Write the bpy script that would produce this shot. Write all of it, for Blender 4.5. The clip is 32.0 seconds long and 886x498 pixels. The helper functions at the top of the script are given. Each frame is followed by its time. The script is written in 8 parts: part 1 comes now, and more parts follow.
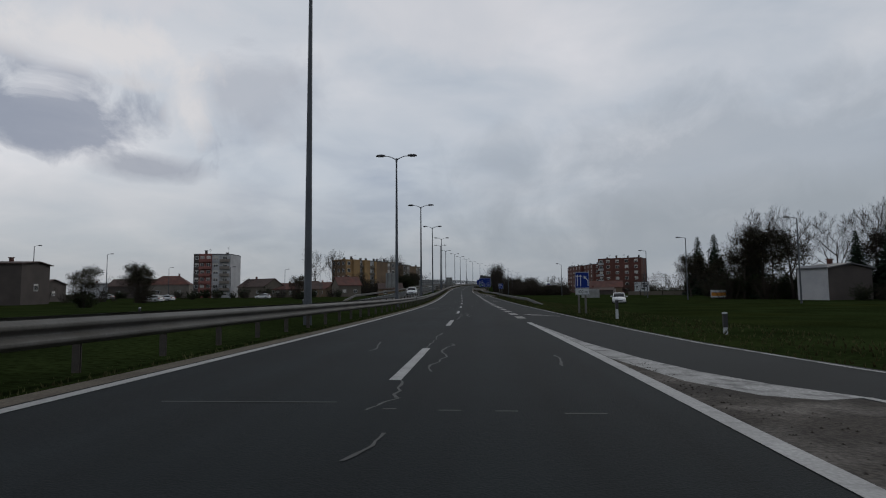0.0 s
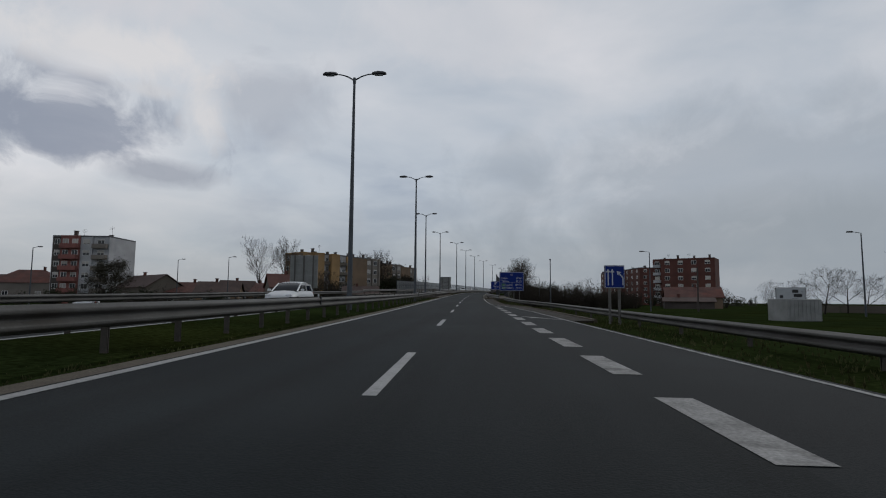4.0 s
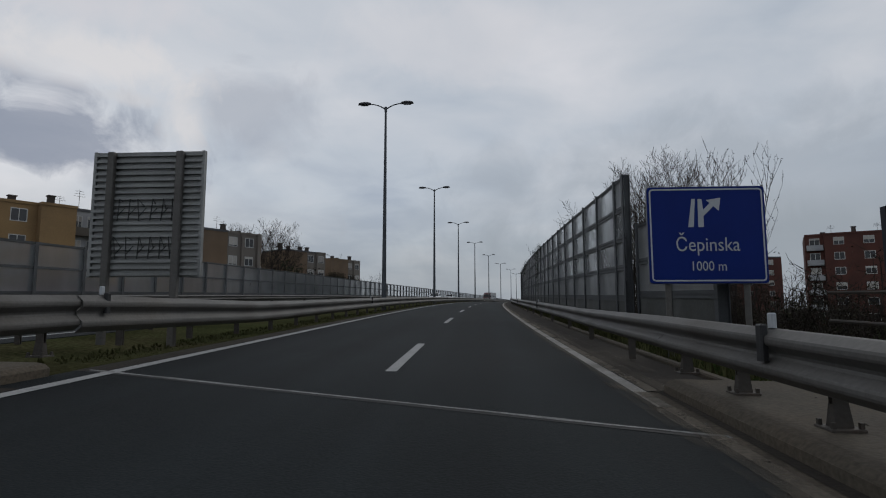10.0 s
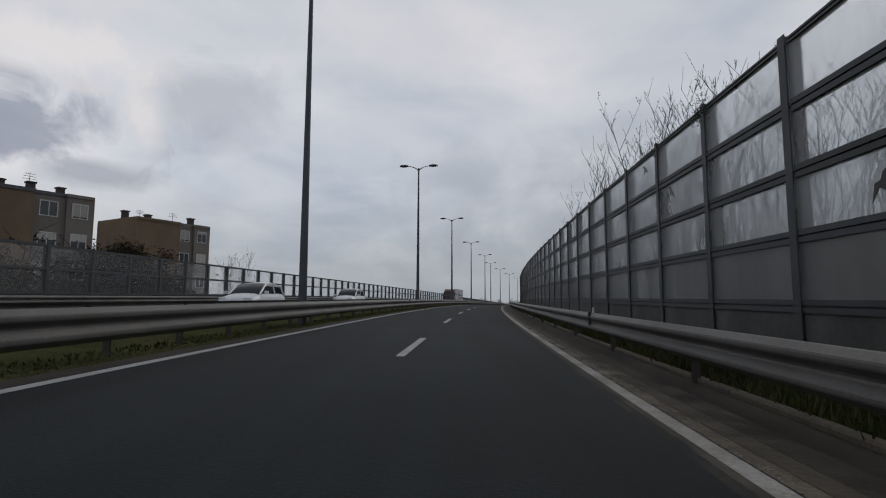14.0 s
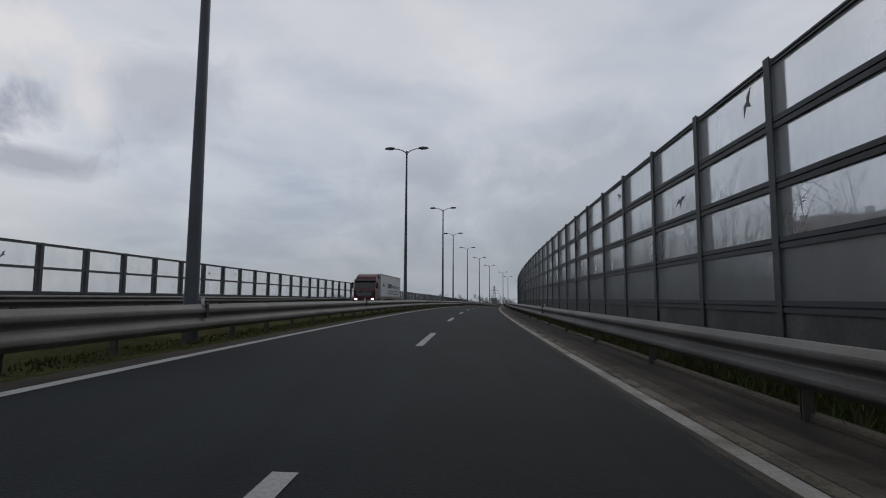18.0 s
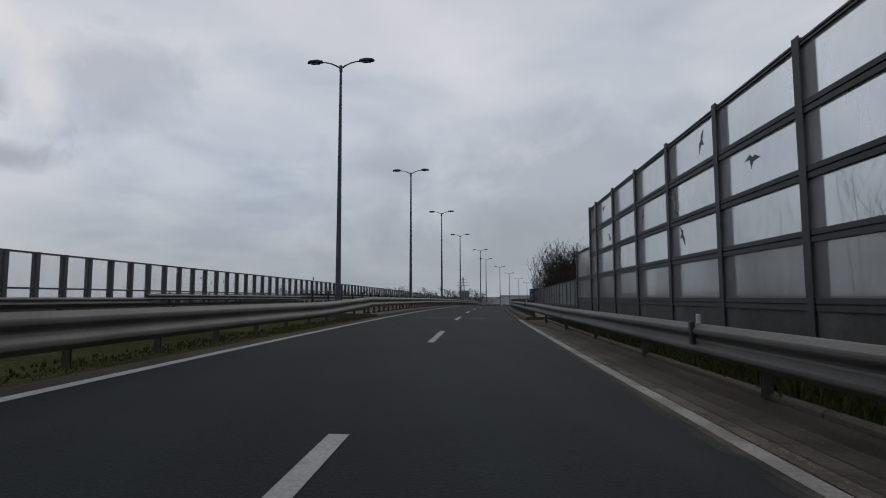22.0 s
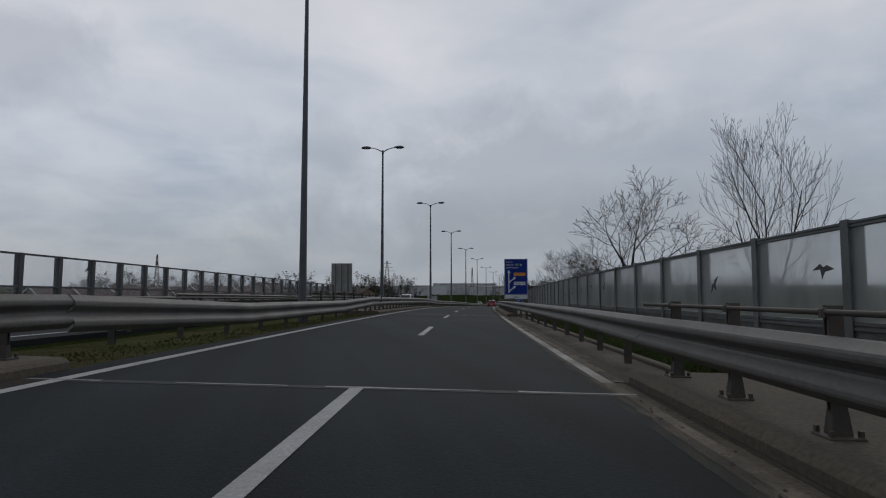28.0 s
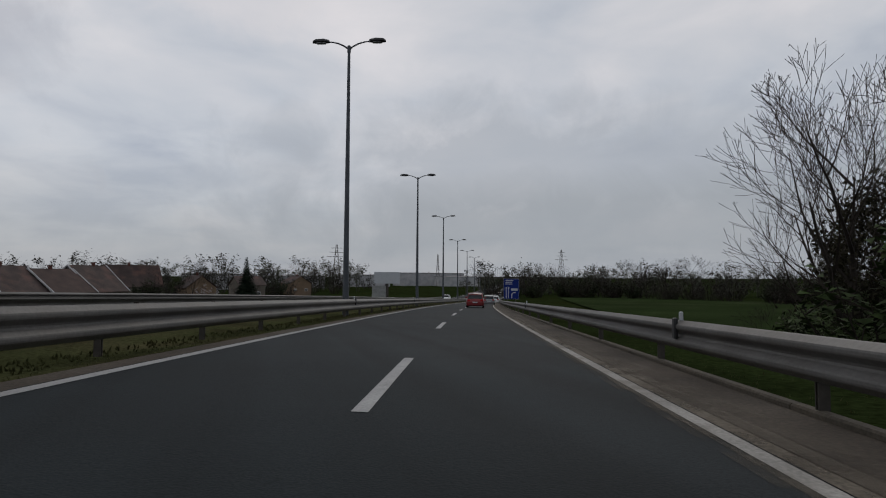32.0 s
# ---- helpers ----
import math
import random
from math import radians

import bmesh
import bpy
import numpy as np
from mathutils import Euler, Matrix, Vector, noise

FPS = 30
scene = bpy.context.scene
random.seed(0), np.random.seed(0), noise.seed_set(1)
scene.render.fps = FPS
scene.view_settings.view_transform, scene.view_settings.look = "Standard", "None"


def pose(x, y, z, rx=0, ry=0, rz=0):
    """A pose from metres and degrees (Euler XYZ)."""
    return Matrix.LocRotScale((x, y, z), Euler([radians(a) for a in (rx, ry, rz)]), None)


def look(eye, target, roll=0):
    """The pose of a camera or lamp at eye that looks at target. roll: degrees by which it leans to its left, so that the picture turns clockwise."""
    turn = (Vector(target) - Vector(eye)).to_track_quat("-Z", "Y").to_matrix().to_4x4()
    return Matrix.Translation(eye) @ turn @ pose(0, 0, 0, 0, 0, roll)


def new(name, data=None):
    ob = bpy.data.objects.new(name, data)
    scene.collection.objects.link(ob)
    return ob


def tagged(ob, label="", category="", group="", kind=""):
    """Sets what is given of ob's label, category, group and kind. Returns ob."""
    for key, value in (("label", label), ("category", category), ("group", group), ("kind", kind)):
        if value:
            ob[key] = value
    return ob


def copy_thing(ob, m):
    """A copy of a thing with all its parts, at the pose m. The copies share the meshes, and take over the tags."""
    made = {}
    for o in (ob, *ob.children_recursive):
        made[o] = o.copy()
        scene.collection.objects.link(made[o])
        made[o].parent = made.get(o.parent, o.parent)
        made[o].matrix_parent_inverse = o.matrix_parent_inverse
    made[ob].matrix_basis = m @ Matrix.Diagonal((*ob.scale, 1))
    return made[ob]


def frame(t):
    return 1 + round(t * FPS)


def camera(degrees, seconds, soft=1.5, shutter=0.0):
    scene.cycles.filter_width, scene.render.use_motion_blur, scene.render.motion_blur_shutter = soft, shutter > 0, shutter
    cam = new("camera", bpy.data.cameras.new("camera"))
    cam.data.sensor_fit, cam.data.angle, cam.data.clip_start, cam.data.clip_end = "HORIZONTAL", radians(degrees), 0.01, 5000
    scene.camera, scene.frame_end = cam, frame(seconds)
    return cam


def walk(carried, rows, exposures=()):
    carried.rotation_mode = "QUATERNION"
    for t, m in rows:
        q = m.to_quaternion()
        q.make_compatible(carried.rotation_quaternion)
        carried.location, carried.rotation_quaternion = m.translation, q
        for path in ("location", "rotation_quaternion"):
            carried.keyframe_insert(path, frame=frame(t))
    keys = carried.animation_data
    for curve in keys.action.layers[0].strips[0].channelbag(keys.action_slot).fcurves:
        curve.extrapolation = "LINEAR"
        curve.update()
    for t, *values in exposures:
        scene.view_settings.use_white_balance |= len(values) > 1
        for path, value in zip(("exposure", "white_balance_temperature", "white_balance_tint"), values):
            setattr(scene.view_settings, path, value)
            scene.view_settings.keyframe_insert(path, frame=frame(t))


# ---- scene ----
cam = camera(78.0, 32.0, soft=1.1)

# seconds, eye, target, roll
PATH = [
    (0, (1.089, 0.002, 1.003), (0.946, 1.992, 1.155), -0.51),
    (1, (0.873, 18.359, 0.821), (0.718, 20.347, 0.976), 0.14),
    (2, (0.461, 37.042, 0.697), (0.288, 39.029, 0.854), 0.34),
    (3, (-0.060, 55.402, 0.656), (-0.240, 57.386, 0.824), 0.37),
    (6, (-2.047, 108.414, 1.116), (-2.216, 110.396, 1.323), 0.51),
    (7, (-2.652, 126.283, 1.397), (-2.815, 128.265, 1.605), 0.04),
    (8, (-3.117, 144.076, 1.717), (-3.277, 146.058, 1.937), -0.00),
    (9, (-3.635, 161.623, 2.068), (-3.791, 163.606, 2.284), -0.05),
    (10, (-4.075, 179.419, 2.464), (-4.193, 181.404, 2.679), -0.07),
    (11, (-4.050, 196.992, 2.892), (-4.114, 198.979, 3.112), -0.02),
    (12, (-3.686, 214.295, 3.319), (-3.716, 216.283, 3.537), 0.18),
    (13, (-2.979, 231.676, 3.692), (-2.992, 233.665, 3.901), 0.14),
    (14, (-2.238, 249.369, 4.023), (-2.226, 251.358, 4.231), 0.16),
    (15, (-1.183, 267.030, 4.323), (-1.149, 269.019, 4.530), 0.32),
    (18, (3.831, 319.020, 5.005), (3.988, 321.005, 5.197), 0.26),
    (19, (6.209, 336.673, 5.148), (6.396, 338.655, 5.340), 0.04),
    (20, (8.795, 353.912, 5.241), (9.019, 355.891, 5.422), -0.33),
    (21, (11.685, 371.453, 5.285), (11.937, 373.429, 5.459), 0.14),
    (22, (14.856, 389.224, 5.277), (15.131, 391.198, 5.445), -0.18),
    (23, (18.299, 406.851, 5.216), (18.615, 408.820, 5.370), -0.19),
    (24, (21.915, 423.463, 5.111), (22.270, 425.425, 5.273), -0.16),
    (27, (35.185, 474.439, 4.453), (35.658, 476.377, 4.588), -0.11),
    (28, (40.546, 491.981, 4.087), (41.059, 493.910, 4.215), -0.07),
    (29, (45.741, 508.412, 3.694), (46.256, 510.341, 3.815), -0.05),
    (30, (50.985, 524.634, 3.255), (51.521, 526.557, 3.374), -0.14),
    (31, (56.599, 541.038, 2.741), (57.173, 542.951, 2.851), -0.25),
    (32, (62.507, 557.545, 2.153), (63.137, 559.441, 2.251), 0.31),
]
walk(cam, [(t, look(eye, target, roll)) for t, eye, target, roll in PATH],
     [(0, -0.03, 6530, 9), (7, -0.05, 6500, 8), (9, -0.05, 6500, 8), (11, 0, 6500, 9.5), (13, 0.06, 6650, 10.2), (15, 0.04, 6620, 10.2), (18, 0, 6520, 10), (29, 0, 6520, 10), (30, 0.03, 6620, 10.6), (31, 0.05, 6640, 10.8), (32, 0.07, 6780, 11)])

# ---- sky and light ----
world = bpy.data.worlds.new("overcast")
scene.world = world
world.use_nodes = True
wn, wl = world.node_tree.nodes, world.node_tree.links
wn.clear()


def wnode(kind, **values):
    n = wn.new(kind)
    for k, v in values.items():
        n.inputs[k].default_value = v
    return n


SUN_EL, SUN_ROT = radians(38), radians(-35)
w_out, w_bg = wn.new("ShaderNodeOutputWorld"), wn.new("ShaderNodeBackground")
sky = wn.new("ShaderNodeTexSky")
sky.sky_type, sky.sun_disc, sky.sun_elevation, sky.sun_rotation = "NISHITA", False, SUN_EL, SUN_ROT
w_tc = wn.new("ShaderNodeTexCoord")
w_sep = wn.new("ShaderNodeSeparateXYZ")
wl.new(w_tc.outputs["Generated"], w_sep.inputs[0])


def wmath(op, a, b=None, clamp=False):
    n = wn.new("ShaderNodeMath")
    n.operation, n.use_clamp = op, clamp
    for i, v in enumerate((a, b)):
        if v is None:
            continue
        if isinstance(v, (int, float)):
            n.inputs[i].default_value = v
        else:
            wl.new(v, n.inputs[i])
    return n.outputs[0]


# the cloud layer lies on a plane overhead: direction divided by height
w_h = wmath("ADD", wmath("MAXIMUM", w_sep.outputs[2], 0.0), 0.22)
w_xyz = wn.new("ShaderNodeCombineXYZ")
wl.new(wmath("DIVIDE", w_sep.outputs[0], w_h), w_xyz.inputs[0])
wl.new(wmath("DIVIDE", w_sep.outputs[1], w_h), w_xyz.inputs[1])
big = wnode("ShaderNodeTexNoise", Scale=0.62, Detail=3.5, Roughness=0.45, Distortion=0.2)
fine = wnode("ShaderNodeTexNoise", Scale=2.2, Detail=5.0, Roughness=0.52, Distortion=0.3)
for n, off in ((big, (3.1, 7.4, 0.0)), (fine, (11.0, 2.0, 4.0))):
    mp = wn.new("ShaderNodeMapping")
    mp.inputs["Location"].default_value = off
    wl.new(w_xyz.outputs[0], mp.inputs[0])
    wl.new(mp.outputs[0], n.inputs["Vector"])
cover = wmath("ADD", wmath("MULTIPLY", big.outputs[0], 0.60), wmath("MULTIPLY", fine.outputs[0], 0.40))
ramp = wn.new("ShaderNodeValToRGB")
wl.new(cover, ramp.inputs[0])
els = ramp.color_ramp.elements
els[0].position, els[0].color = 0.36, (0.40, 0.45, 0.54, 1)
els[1].position, els[1].color = 0.66, (0.80, 0.79, 0.825, 1)
e = els.new(0.46)
e.color = (0.54, 0.585, 0.655, 1)
e = els.new(0.56)
e.color = (0.66, 0.68, 0.73, 1)
mixc = wn.new("ShaderNodeMixRGB")
mixc.blend_type = "ADD"
mixc.inputs[0].default_value = 0.012
wl.new(ramp.outputs[0], mixc.inputs[1])
wl.new(sky.outputs[0], mixc.inputs[2])
# heavier clouds and bright rims low over one side of the plain
def cloud(src, azimuth, elevation, wide, high, colour, amount, ragged):
    a, e_ = radians(azimuth), radians(elevation)
    centre = Vector((math.sin(a) * math.cos(e_), math.cos(a) * math.cos(e_), math.sin(e_)))
    across = Vector((math.cos(a), -math.sin(a), 0))
    parts = []
    for axis, size in ((across, wide), (across.cross(centre), high)):
        d = wn.new("ShaderNodeVectorMath")
        d.operation = "DOT_PRODUCT"
        d.inputs[1].default_value = axis
        off = wn.new("ShaderNodeVectorMath")
        off.operation = "SUBTRACT"
        off.inputs[1].default_value = centre
        wl.new(w_tc.outputs["Generated"], off.inputs[0])
        wl.new(off.outputs[0], d.inputs[0])
        q = wmath("DIVIDE", d.outputs["Value"], math.sin(radians(size)))
        parts.append(wmath("MULTIPLY", q, q))
    far = wn.new("ShaderNodeVectorMath")
    far.operation = "DOT_PRODUCT"
    far.inputs[1].default_value = centre
    wl.new(w_tc.outputs["Generated"], far.inputs[0])
    dist = wmath("ADD", wmath("SQRT", wmath("ADD", parts[0], parts[1])), wmath("MULTIPLY", wmath("SUBTRACT", ragged_tex.outputs[0], 0.5), ragged * 1.5))
    mask = wmath("MULTIPLY", wmath("MULTIPLY", wmath("SUBTRACT", 1.2, dist, True), 1.35, True), wmath("GREATER_THAN", far.outputs["Value"], 0.3))
    mx = wn.new("ShaderNodeMixRGB")
    mx.inputs[2].default_value = (*colour, 1)
    wl.new(wmath("MULTIPLY", mask, amount), mx.inputs[0])
    wl.new(src, mx.inputs[1])
    return mx.outputs[0]


ragged_tex = wnode("ShaderNodeTexNoise", Scale=8.5, Detail=7.0, Roughness=0.60, Distortion=0.55)
wl.new(w_tc.outputs["Generated"], ragged_tex.inputs["Vector"])
c_out = mixc.outputs[0]
for az, el, wide, high, col, amount, ragged in (
        (-33, 8.5, 20, 2.6, (0.80, 0.79, 0.82), 0.22, 1.2), (-52, 15.5, 12, 4.5, (0.36, 0.40, 0.49), 0.6, 2.2), (-39, 15.8, 9.5, 3.8, (0.34, 0.38, 0.48), 0.85, 2.4), (-33, 11.6, 5.0, 1.5, (0.42, 0.45, 0.53), 0.8, 1.2), (-23, 19, 6, 4, (0.48, 0.51, 0.59), 0.55, 1.8),
        (-37, 21.5, 8, 2.2, (0.88, 0.86, 0.88), 0.8, 2.4), (-44, 27, 12, 3, (0.80, 0.78, 0.83), 0.6, 1.8), (-29.5, 17.0, 2.2, 3.2, (0.87, 0.85, 0.87), 0.75, 2.2), (-34, 18.8, 3.0, 0.8, (0.78, 0.77, 0.80), 0.6, 2.0),
        (-4, 27, 10, 4, (0.84, 0.82, 0.86), 0.35, 1.8), (-62, 30, 16, 9, (0.86, 0.84, 0.87), 0.5, 1.6), (28, 11, 34, 7, (0.45, 0.50, 0.575), 0.75, 1.2), (36, 5, 50, 5, (0.38, 0.425, 0.475), 0.7, 0.8)):
    c_out = cloud(c_out, az, el, wide, high, col, amount, ragged)
# haze near the horizon
haze = wn.new("ShaderNodeMixRGB")
haze.inputs[2].default_value = (0.365, 0.405, 0.46, 1)
wl.new(wmath("MULTIPLY", wmath("SUBTRACT", 1.0, wmath("MULTIPLY", wmath("ABSOLUTE", w_sep.outputs[2]), 5.0), True), 0.75), haze.inputs[0])
wl.new(c_out, haze.inputs[1])
# sky darkened overhead, above the view: added to weaken the light below
overhead_dim = wn.new("ShaderNodeMixRGB")
overhead_dim.inputs[2].default_value = (0.30, 0.33, 0.39, 1)
wl.new(wmath("MULTIPLY", wmath("SUBTRACT", w_sep.outputs[2], 0.55, True), 1.9, True), overhead_dim.inputs[0])
wl.new(haze.outputs[0], overhead_dim.inputs[1])
wl.new(overhead_dim.outputs[0], w_bg.inputs[0])
w_bg.inputs[1].default_value = 0.81
wl.new(w_bg.outputs[0], w_out.inputs[0])

sun = new("sun", bpy.data.lights.new("sun", "SUN"))
sun.data.energy, sun.data.angle, sun.data.color = 0.5, radians(25), (1.0, 0.97, 0.93)
sun.rotation_euler = (radians(90) - SUN_EL, 0, SUN_ROT + radians(180))


# ---- materials ----
def material(name, base, rough=0.8, metal=0.0, spec=0.5, var=0.25, scale=3.0, fine_scale=60.0, fine_var=0.15, bump=0.15, bump_scale=None,
             tint=None, tint_at=(0.45, 0.7), tint_scale=0.6, per_object=0.0, stretch=(1, 1, 1), coords="Object", along=None, streak=0.0):
    """A surface with broad stains, fine grain and relief; tint: a second colour in patches; per_object: spread of lightness between pieces; streak: worn tracks along the road; along: lightness from one stretch of the road to another (y0, y1, from, to)."""
    m = bpy.data.materials.new(name)
    m.use_nodes = True
    t = m.node_tree
    n, l = t.nodes, t.links
    b = n["Principled BSDF"]
    b.inputs["Roughness"].default_value, b.inputs["Metallic"].default_value = rough, metal
    b.inputs["Specular IOR Level"].default_value = spec
    tc = n.new("ShaderNodeTexCoord")
    mp = n.new("ShaderNodeMapping")
    mp.inputs["Scale"].default_value = stretch
    l.new(tc.outputs[coords], mp.inputs[0])

    def noise_tex(s, d):
        x = n.new("ShaderNodeTexNoise")
        x.inputs["Scale"].default_value, x.inputs["Detail"].default_value = s, d
        l.new(mp.outputs[0], x.inputs["Vector"])
        return x.outputs[0]

    def scaled(src, lo, hi, f0=0.3, f1=0.7):
        r = n.new("ShaderNodeMapRange")
        r.inputs[1].default_value, r.inputs[2].default_value, r.inputs[3].default_value, r.inputs[4].default_value = f0, f1, lo, hi
        l.new(src, r.inputs[0])
        return r.outputs[0]

    def mult(a, c):
        x = n.new("ShaderNodeMath")
        x.operation = "MULTIPLY"
        l.new(a, x.inputs[0])
        l.new(c, x.inputs[1])
        return x.outputs[0]

    broad, grain = noise_tex(scale, 4.0), noise_tex(fine_scale, 3.0)
    f = mult(scaled(broad, 1 - var, 1 + var), scaled(grain, 1 - fine_var, 1 + fine_var))
    if per_object:
        oi = n.new("ShaderNodeObjectInfo")
        f = mult(f, scaled(oi.outputs["Random"], 1 - per_object, 1 + per_object, 0.0, 1.0))
    if streak:
        lengthwise = n.new("ShaderNodeMapping")
        lengthwise.inputs["Scale"].default_value = (1.0, 0.012, 1.0)
        l.new(tc.outputs[coords], lengthwise.inputs[0])
        worn = n.new("ShaderNodeTexNoise")
        worn.inputs["Scale"].default_value, worn.inputs["Detail"].default_value = 1.3, 3.0
        l.new(lengthwise.outputs[0], worn.inputs["Vector"])
        f = mult(f, scaled(worn.outputs[0], 1 - streak, 1 + streak, 0.32, 0.68))
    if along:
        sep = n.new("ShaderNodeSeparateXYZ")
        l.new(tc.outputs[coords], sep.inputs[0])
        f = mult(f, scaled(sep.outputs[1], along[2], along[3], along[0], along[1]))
    colour = n.new("ShaderNodeRGB")
    colour.outputs[0].default_value = (*base, 1)
    src = colour.outputs[0]
    if tint:
        mx = n.new("ShaderNodeMixRGB")
        mx.inputs[2].default_value = (*tint, 1)
        l.new(scaled(noise_tex(tint_scale, 5.0), 0.0, 1.0, *tint_at), mx.inputs[0])
        l.new(src, mx.inputs[1])
        src = mx.outputs[0]
    hv = n.new("ShaderNodeVectorMath")
    hv.operation = "SCALE"
    l.new(src, hv.inputs[0])
    l.new(f, hv.inputs["Scale"])
    l.new(hv.outputs[0], b.inputs["Base Color"])
    if bump:
        bp = n.new("ShaderNodeBump")
        bp.inputs["Strength"].default_value, bp.inputs["Distance"].default_value = bump, 0.02
        l.new(noise_tex(bump_scale or fine_scale, 4.0), bp.inputs["Height"])
        l.new(bp.outputs[0], b.inputs["Normal"])
    return m


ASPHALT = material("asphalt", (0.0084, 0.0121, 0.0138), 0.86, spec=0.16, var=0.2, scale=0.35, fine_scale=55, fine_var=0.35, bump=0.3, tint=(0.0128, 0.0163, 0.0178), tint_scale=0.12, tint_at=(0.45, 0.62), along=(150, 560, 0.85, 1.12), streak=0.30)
ASPHALT_B = material("asphalt_worn", (0.0108, 0.0136, 0.0148), 0.86, spec=0.15, var=0.22, scale=0.5, fine_scale=55, fine_var=0.35, bump=0.3, tint=(0.0112, 0.0130, 0.0142), tint_scale=0.2)
PAINT_EDGE = material("dusty_paint", (0.25, 0.24, 0.22), 0.85, var=0.2, scale=1.2, fine_scale=30, fine_var=0.25, bump=0.1, tint=(0.11, 0.095, 0.075), tint_scale=1.6, tint_at=(0.45, 0.72))
PAINT = material("road_paint", (0.28, 0.28, 0.275), 0.75, var=0.12, scale=1.5, fine_scale=35, fine_var=0.18, bump=0.1, tint=(0.19, 0.19, 0.19), tint_scale=5.0, tint_at=(0.55, 0.8), per_object=0.06)
PAINT_WORN = material("worn_broad_paint", (0.215, 0.212, 0.205), 0.8, var=0.25, scale=2.5, fine_scale=28, fine_var=0.3, bump=0.1, tint=(0.085, 0.083, 0.08), tint_scale=3.0, tint_at=(0.5, 0.7), per_object=0.06)
PAINT_DIM = material("worn_paint", (0.25, 0.25, 0.245), 0.8, var=0.2, scale=2.0, fine_scale=30, fine_var=0.3, bump=0.1, tint=(0.09, 0.09, 0.09), tint_scale=4.0, tint_at=(0.48, 0.66))
SEAM = material("joint_seal", (0.20, 0.20, 0.195), 0.9, var=0.4, scale=2.0, fine_scale=20, fine_var=0.3, bump=0.2)
TAR = material("joint_tar", (0.009, 0.009, 0.0095), 0.8, var=0.3, scale=2.0, fine_scale=20, fine_var=0.3, bump=0.1)
CRACK = material("crack_filler", (0.058, 0.058, 0.058), 0.85, var=0.3, scale=3.0, bump=0.1)
CONCRETE = material("concrete", (0.080, 0.068, 0.052), 0.92, spec=0.25, var=0.3, scale=0.9, fine_scale=28, fine_var=0.25, bump=0.3, tint=(0.060, 0.047, 0.033), tint_scale=0.9, tint_at=(0.46, 0.74), per_object=0.08)
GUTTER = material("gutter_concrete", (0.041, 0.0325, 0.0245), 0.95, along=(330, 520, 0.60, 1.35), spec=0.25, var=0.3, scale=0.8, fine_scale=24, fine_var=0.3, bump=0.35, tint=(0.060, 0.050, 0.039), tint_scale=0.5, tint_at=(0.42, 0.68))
SILT = material("gutter_silt", (0.078, 0.065, 0.049), 0.95, spec=0.2, var=0.28, scale=1.4, fine_scale=26, fine_var=0.35, bump=0.35, tint=(0.044, 0.035, 0.026), tint_scale=0.9, tint_at=(0.48, 0.72))
DUST = material("road_dust", (0.112, 0.096, 0.075), 0.95, spec=0.2, var=0.25, scale=1.2, fine_scale=30, fine_var=0.3, bump=0.2, tint=(0.062, 0.052, 0.041), tint_scale=1.2)
GRIT = material("brown_grit", (0.034, 0.029, 0.024), 0.95, spec=0.2, var=0.35, scale=0.9, fine_scale=26, fine_var=0.45, bump=0.5, tint=(0.10, 0.09, 0.08), tint_scale=1.1, tint_at=(0.48, 0.68))
STEEL = material("galvanised_steel", (0.098, 0.094, 0.088), 0.62, metal=0.2, var=0.2, scale=0.8, fine_scale=22, fine_var=0.14, bump=0.06, tint=(0.078, 0.071, 0.062), tint_scale=0.9, tint_at=(0.45, 0.75), per_object=0.10)
STEEL_OLD = material("old_rail_steel", (0.074, 0.072, 0.067), 0.68, metal=0.15, var=0.22, scale=0.8, fine_scale=22, fine_var=0.14, bump=0.06, tint=(0.048, 0.043, 0.036), tint_scale=0.9, tint_at=(0.45, 0.75), per_object=0.10)
STEEL_DARK = material("weathered_steel", (0.05, 0.043, 0.036), 0.75, metal=0.1, var=0.3, scale=3, fine_scale=30, bump=0.1, tint=(0.045, 0.03, 0.02), tint_scale=3.0, tint_at=(0.5, 0.75), per_object=0.12)
LAMP_STEEL = material("lamp_pole_steel", (0.058, 0.066, 0.077), 0.55, metal=0.3, var=0.25, scale=0.6, fine_scale=25, bump=0.05, tint=(0.040, 0.045, 0.052), tint_scale=0.5)
LAMP_HEAD = material("lamp_housing", (0.025, 0.025, 0.028), 0.5, var=0.15, bump=0.03)
LAMP_GLASS = material("lamp_lens", (0.30, 0.31, 0.32), 0.25, var=0.1, bump=0.0)
FRAME = material("barrier_frame", (0.044, 0.048, 0.053), 0.6, metal=0.1, var=0.22, scale=1.2, fine_scale=30, bump=0.06, tint=(0.030, 0.032, 0.032), tint_scale=1.0, per_object=0.08)
GRASS = material("grass", (0.016, 0.0235, 0.0078), 1.0, spec=0.0, var=0.35, scale=0.25, fine_scale=9, fine_var=0.45, bump=0.7, bump_scale=14, tint=(0.018, 0.022, 0.006), tint_scale=0.08, tint_at=(0.5, 0.72))
VERGE = material("verge_grass", (0.043, 0.047, 0.021), 1.0, spec=0.0, var=0.35, scale=0.5, fine_scale=14, fine_var=0.45, bump=0.8, bump_scale=18, tint=(0.056, 0.049, 0.027), tint_scale=0.4, tint_at=(0.45, 0.7))
BLADE = material("grass_blades", (0.064, 0.068, 0.030), 1.0, spec=0.0, var=0.3, scale=0.6, fine_scale=5, fine_var=0.4, bump=0, tint=(0.045, 0.040, 0.018), tint_scale=0.5, tint_at=(0.45, 0.7))
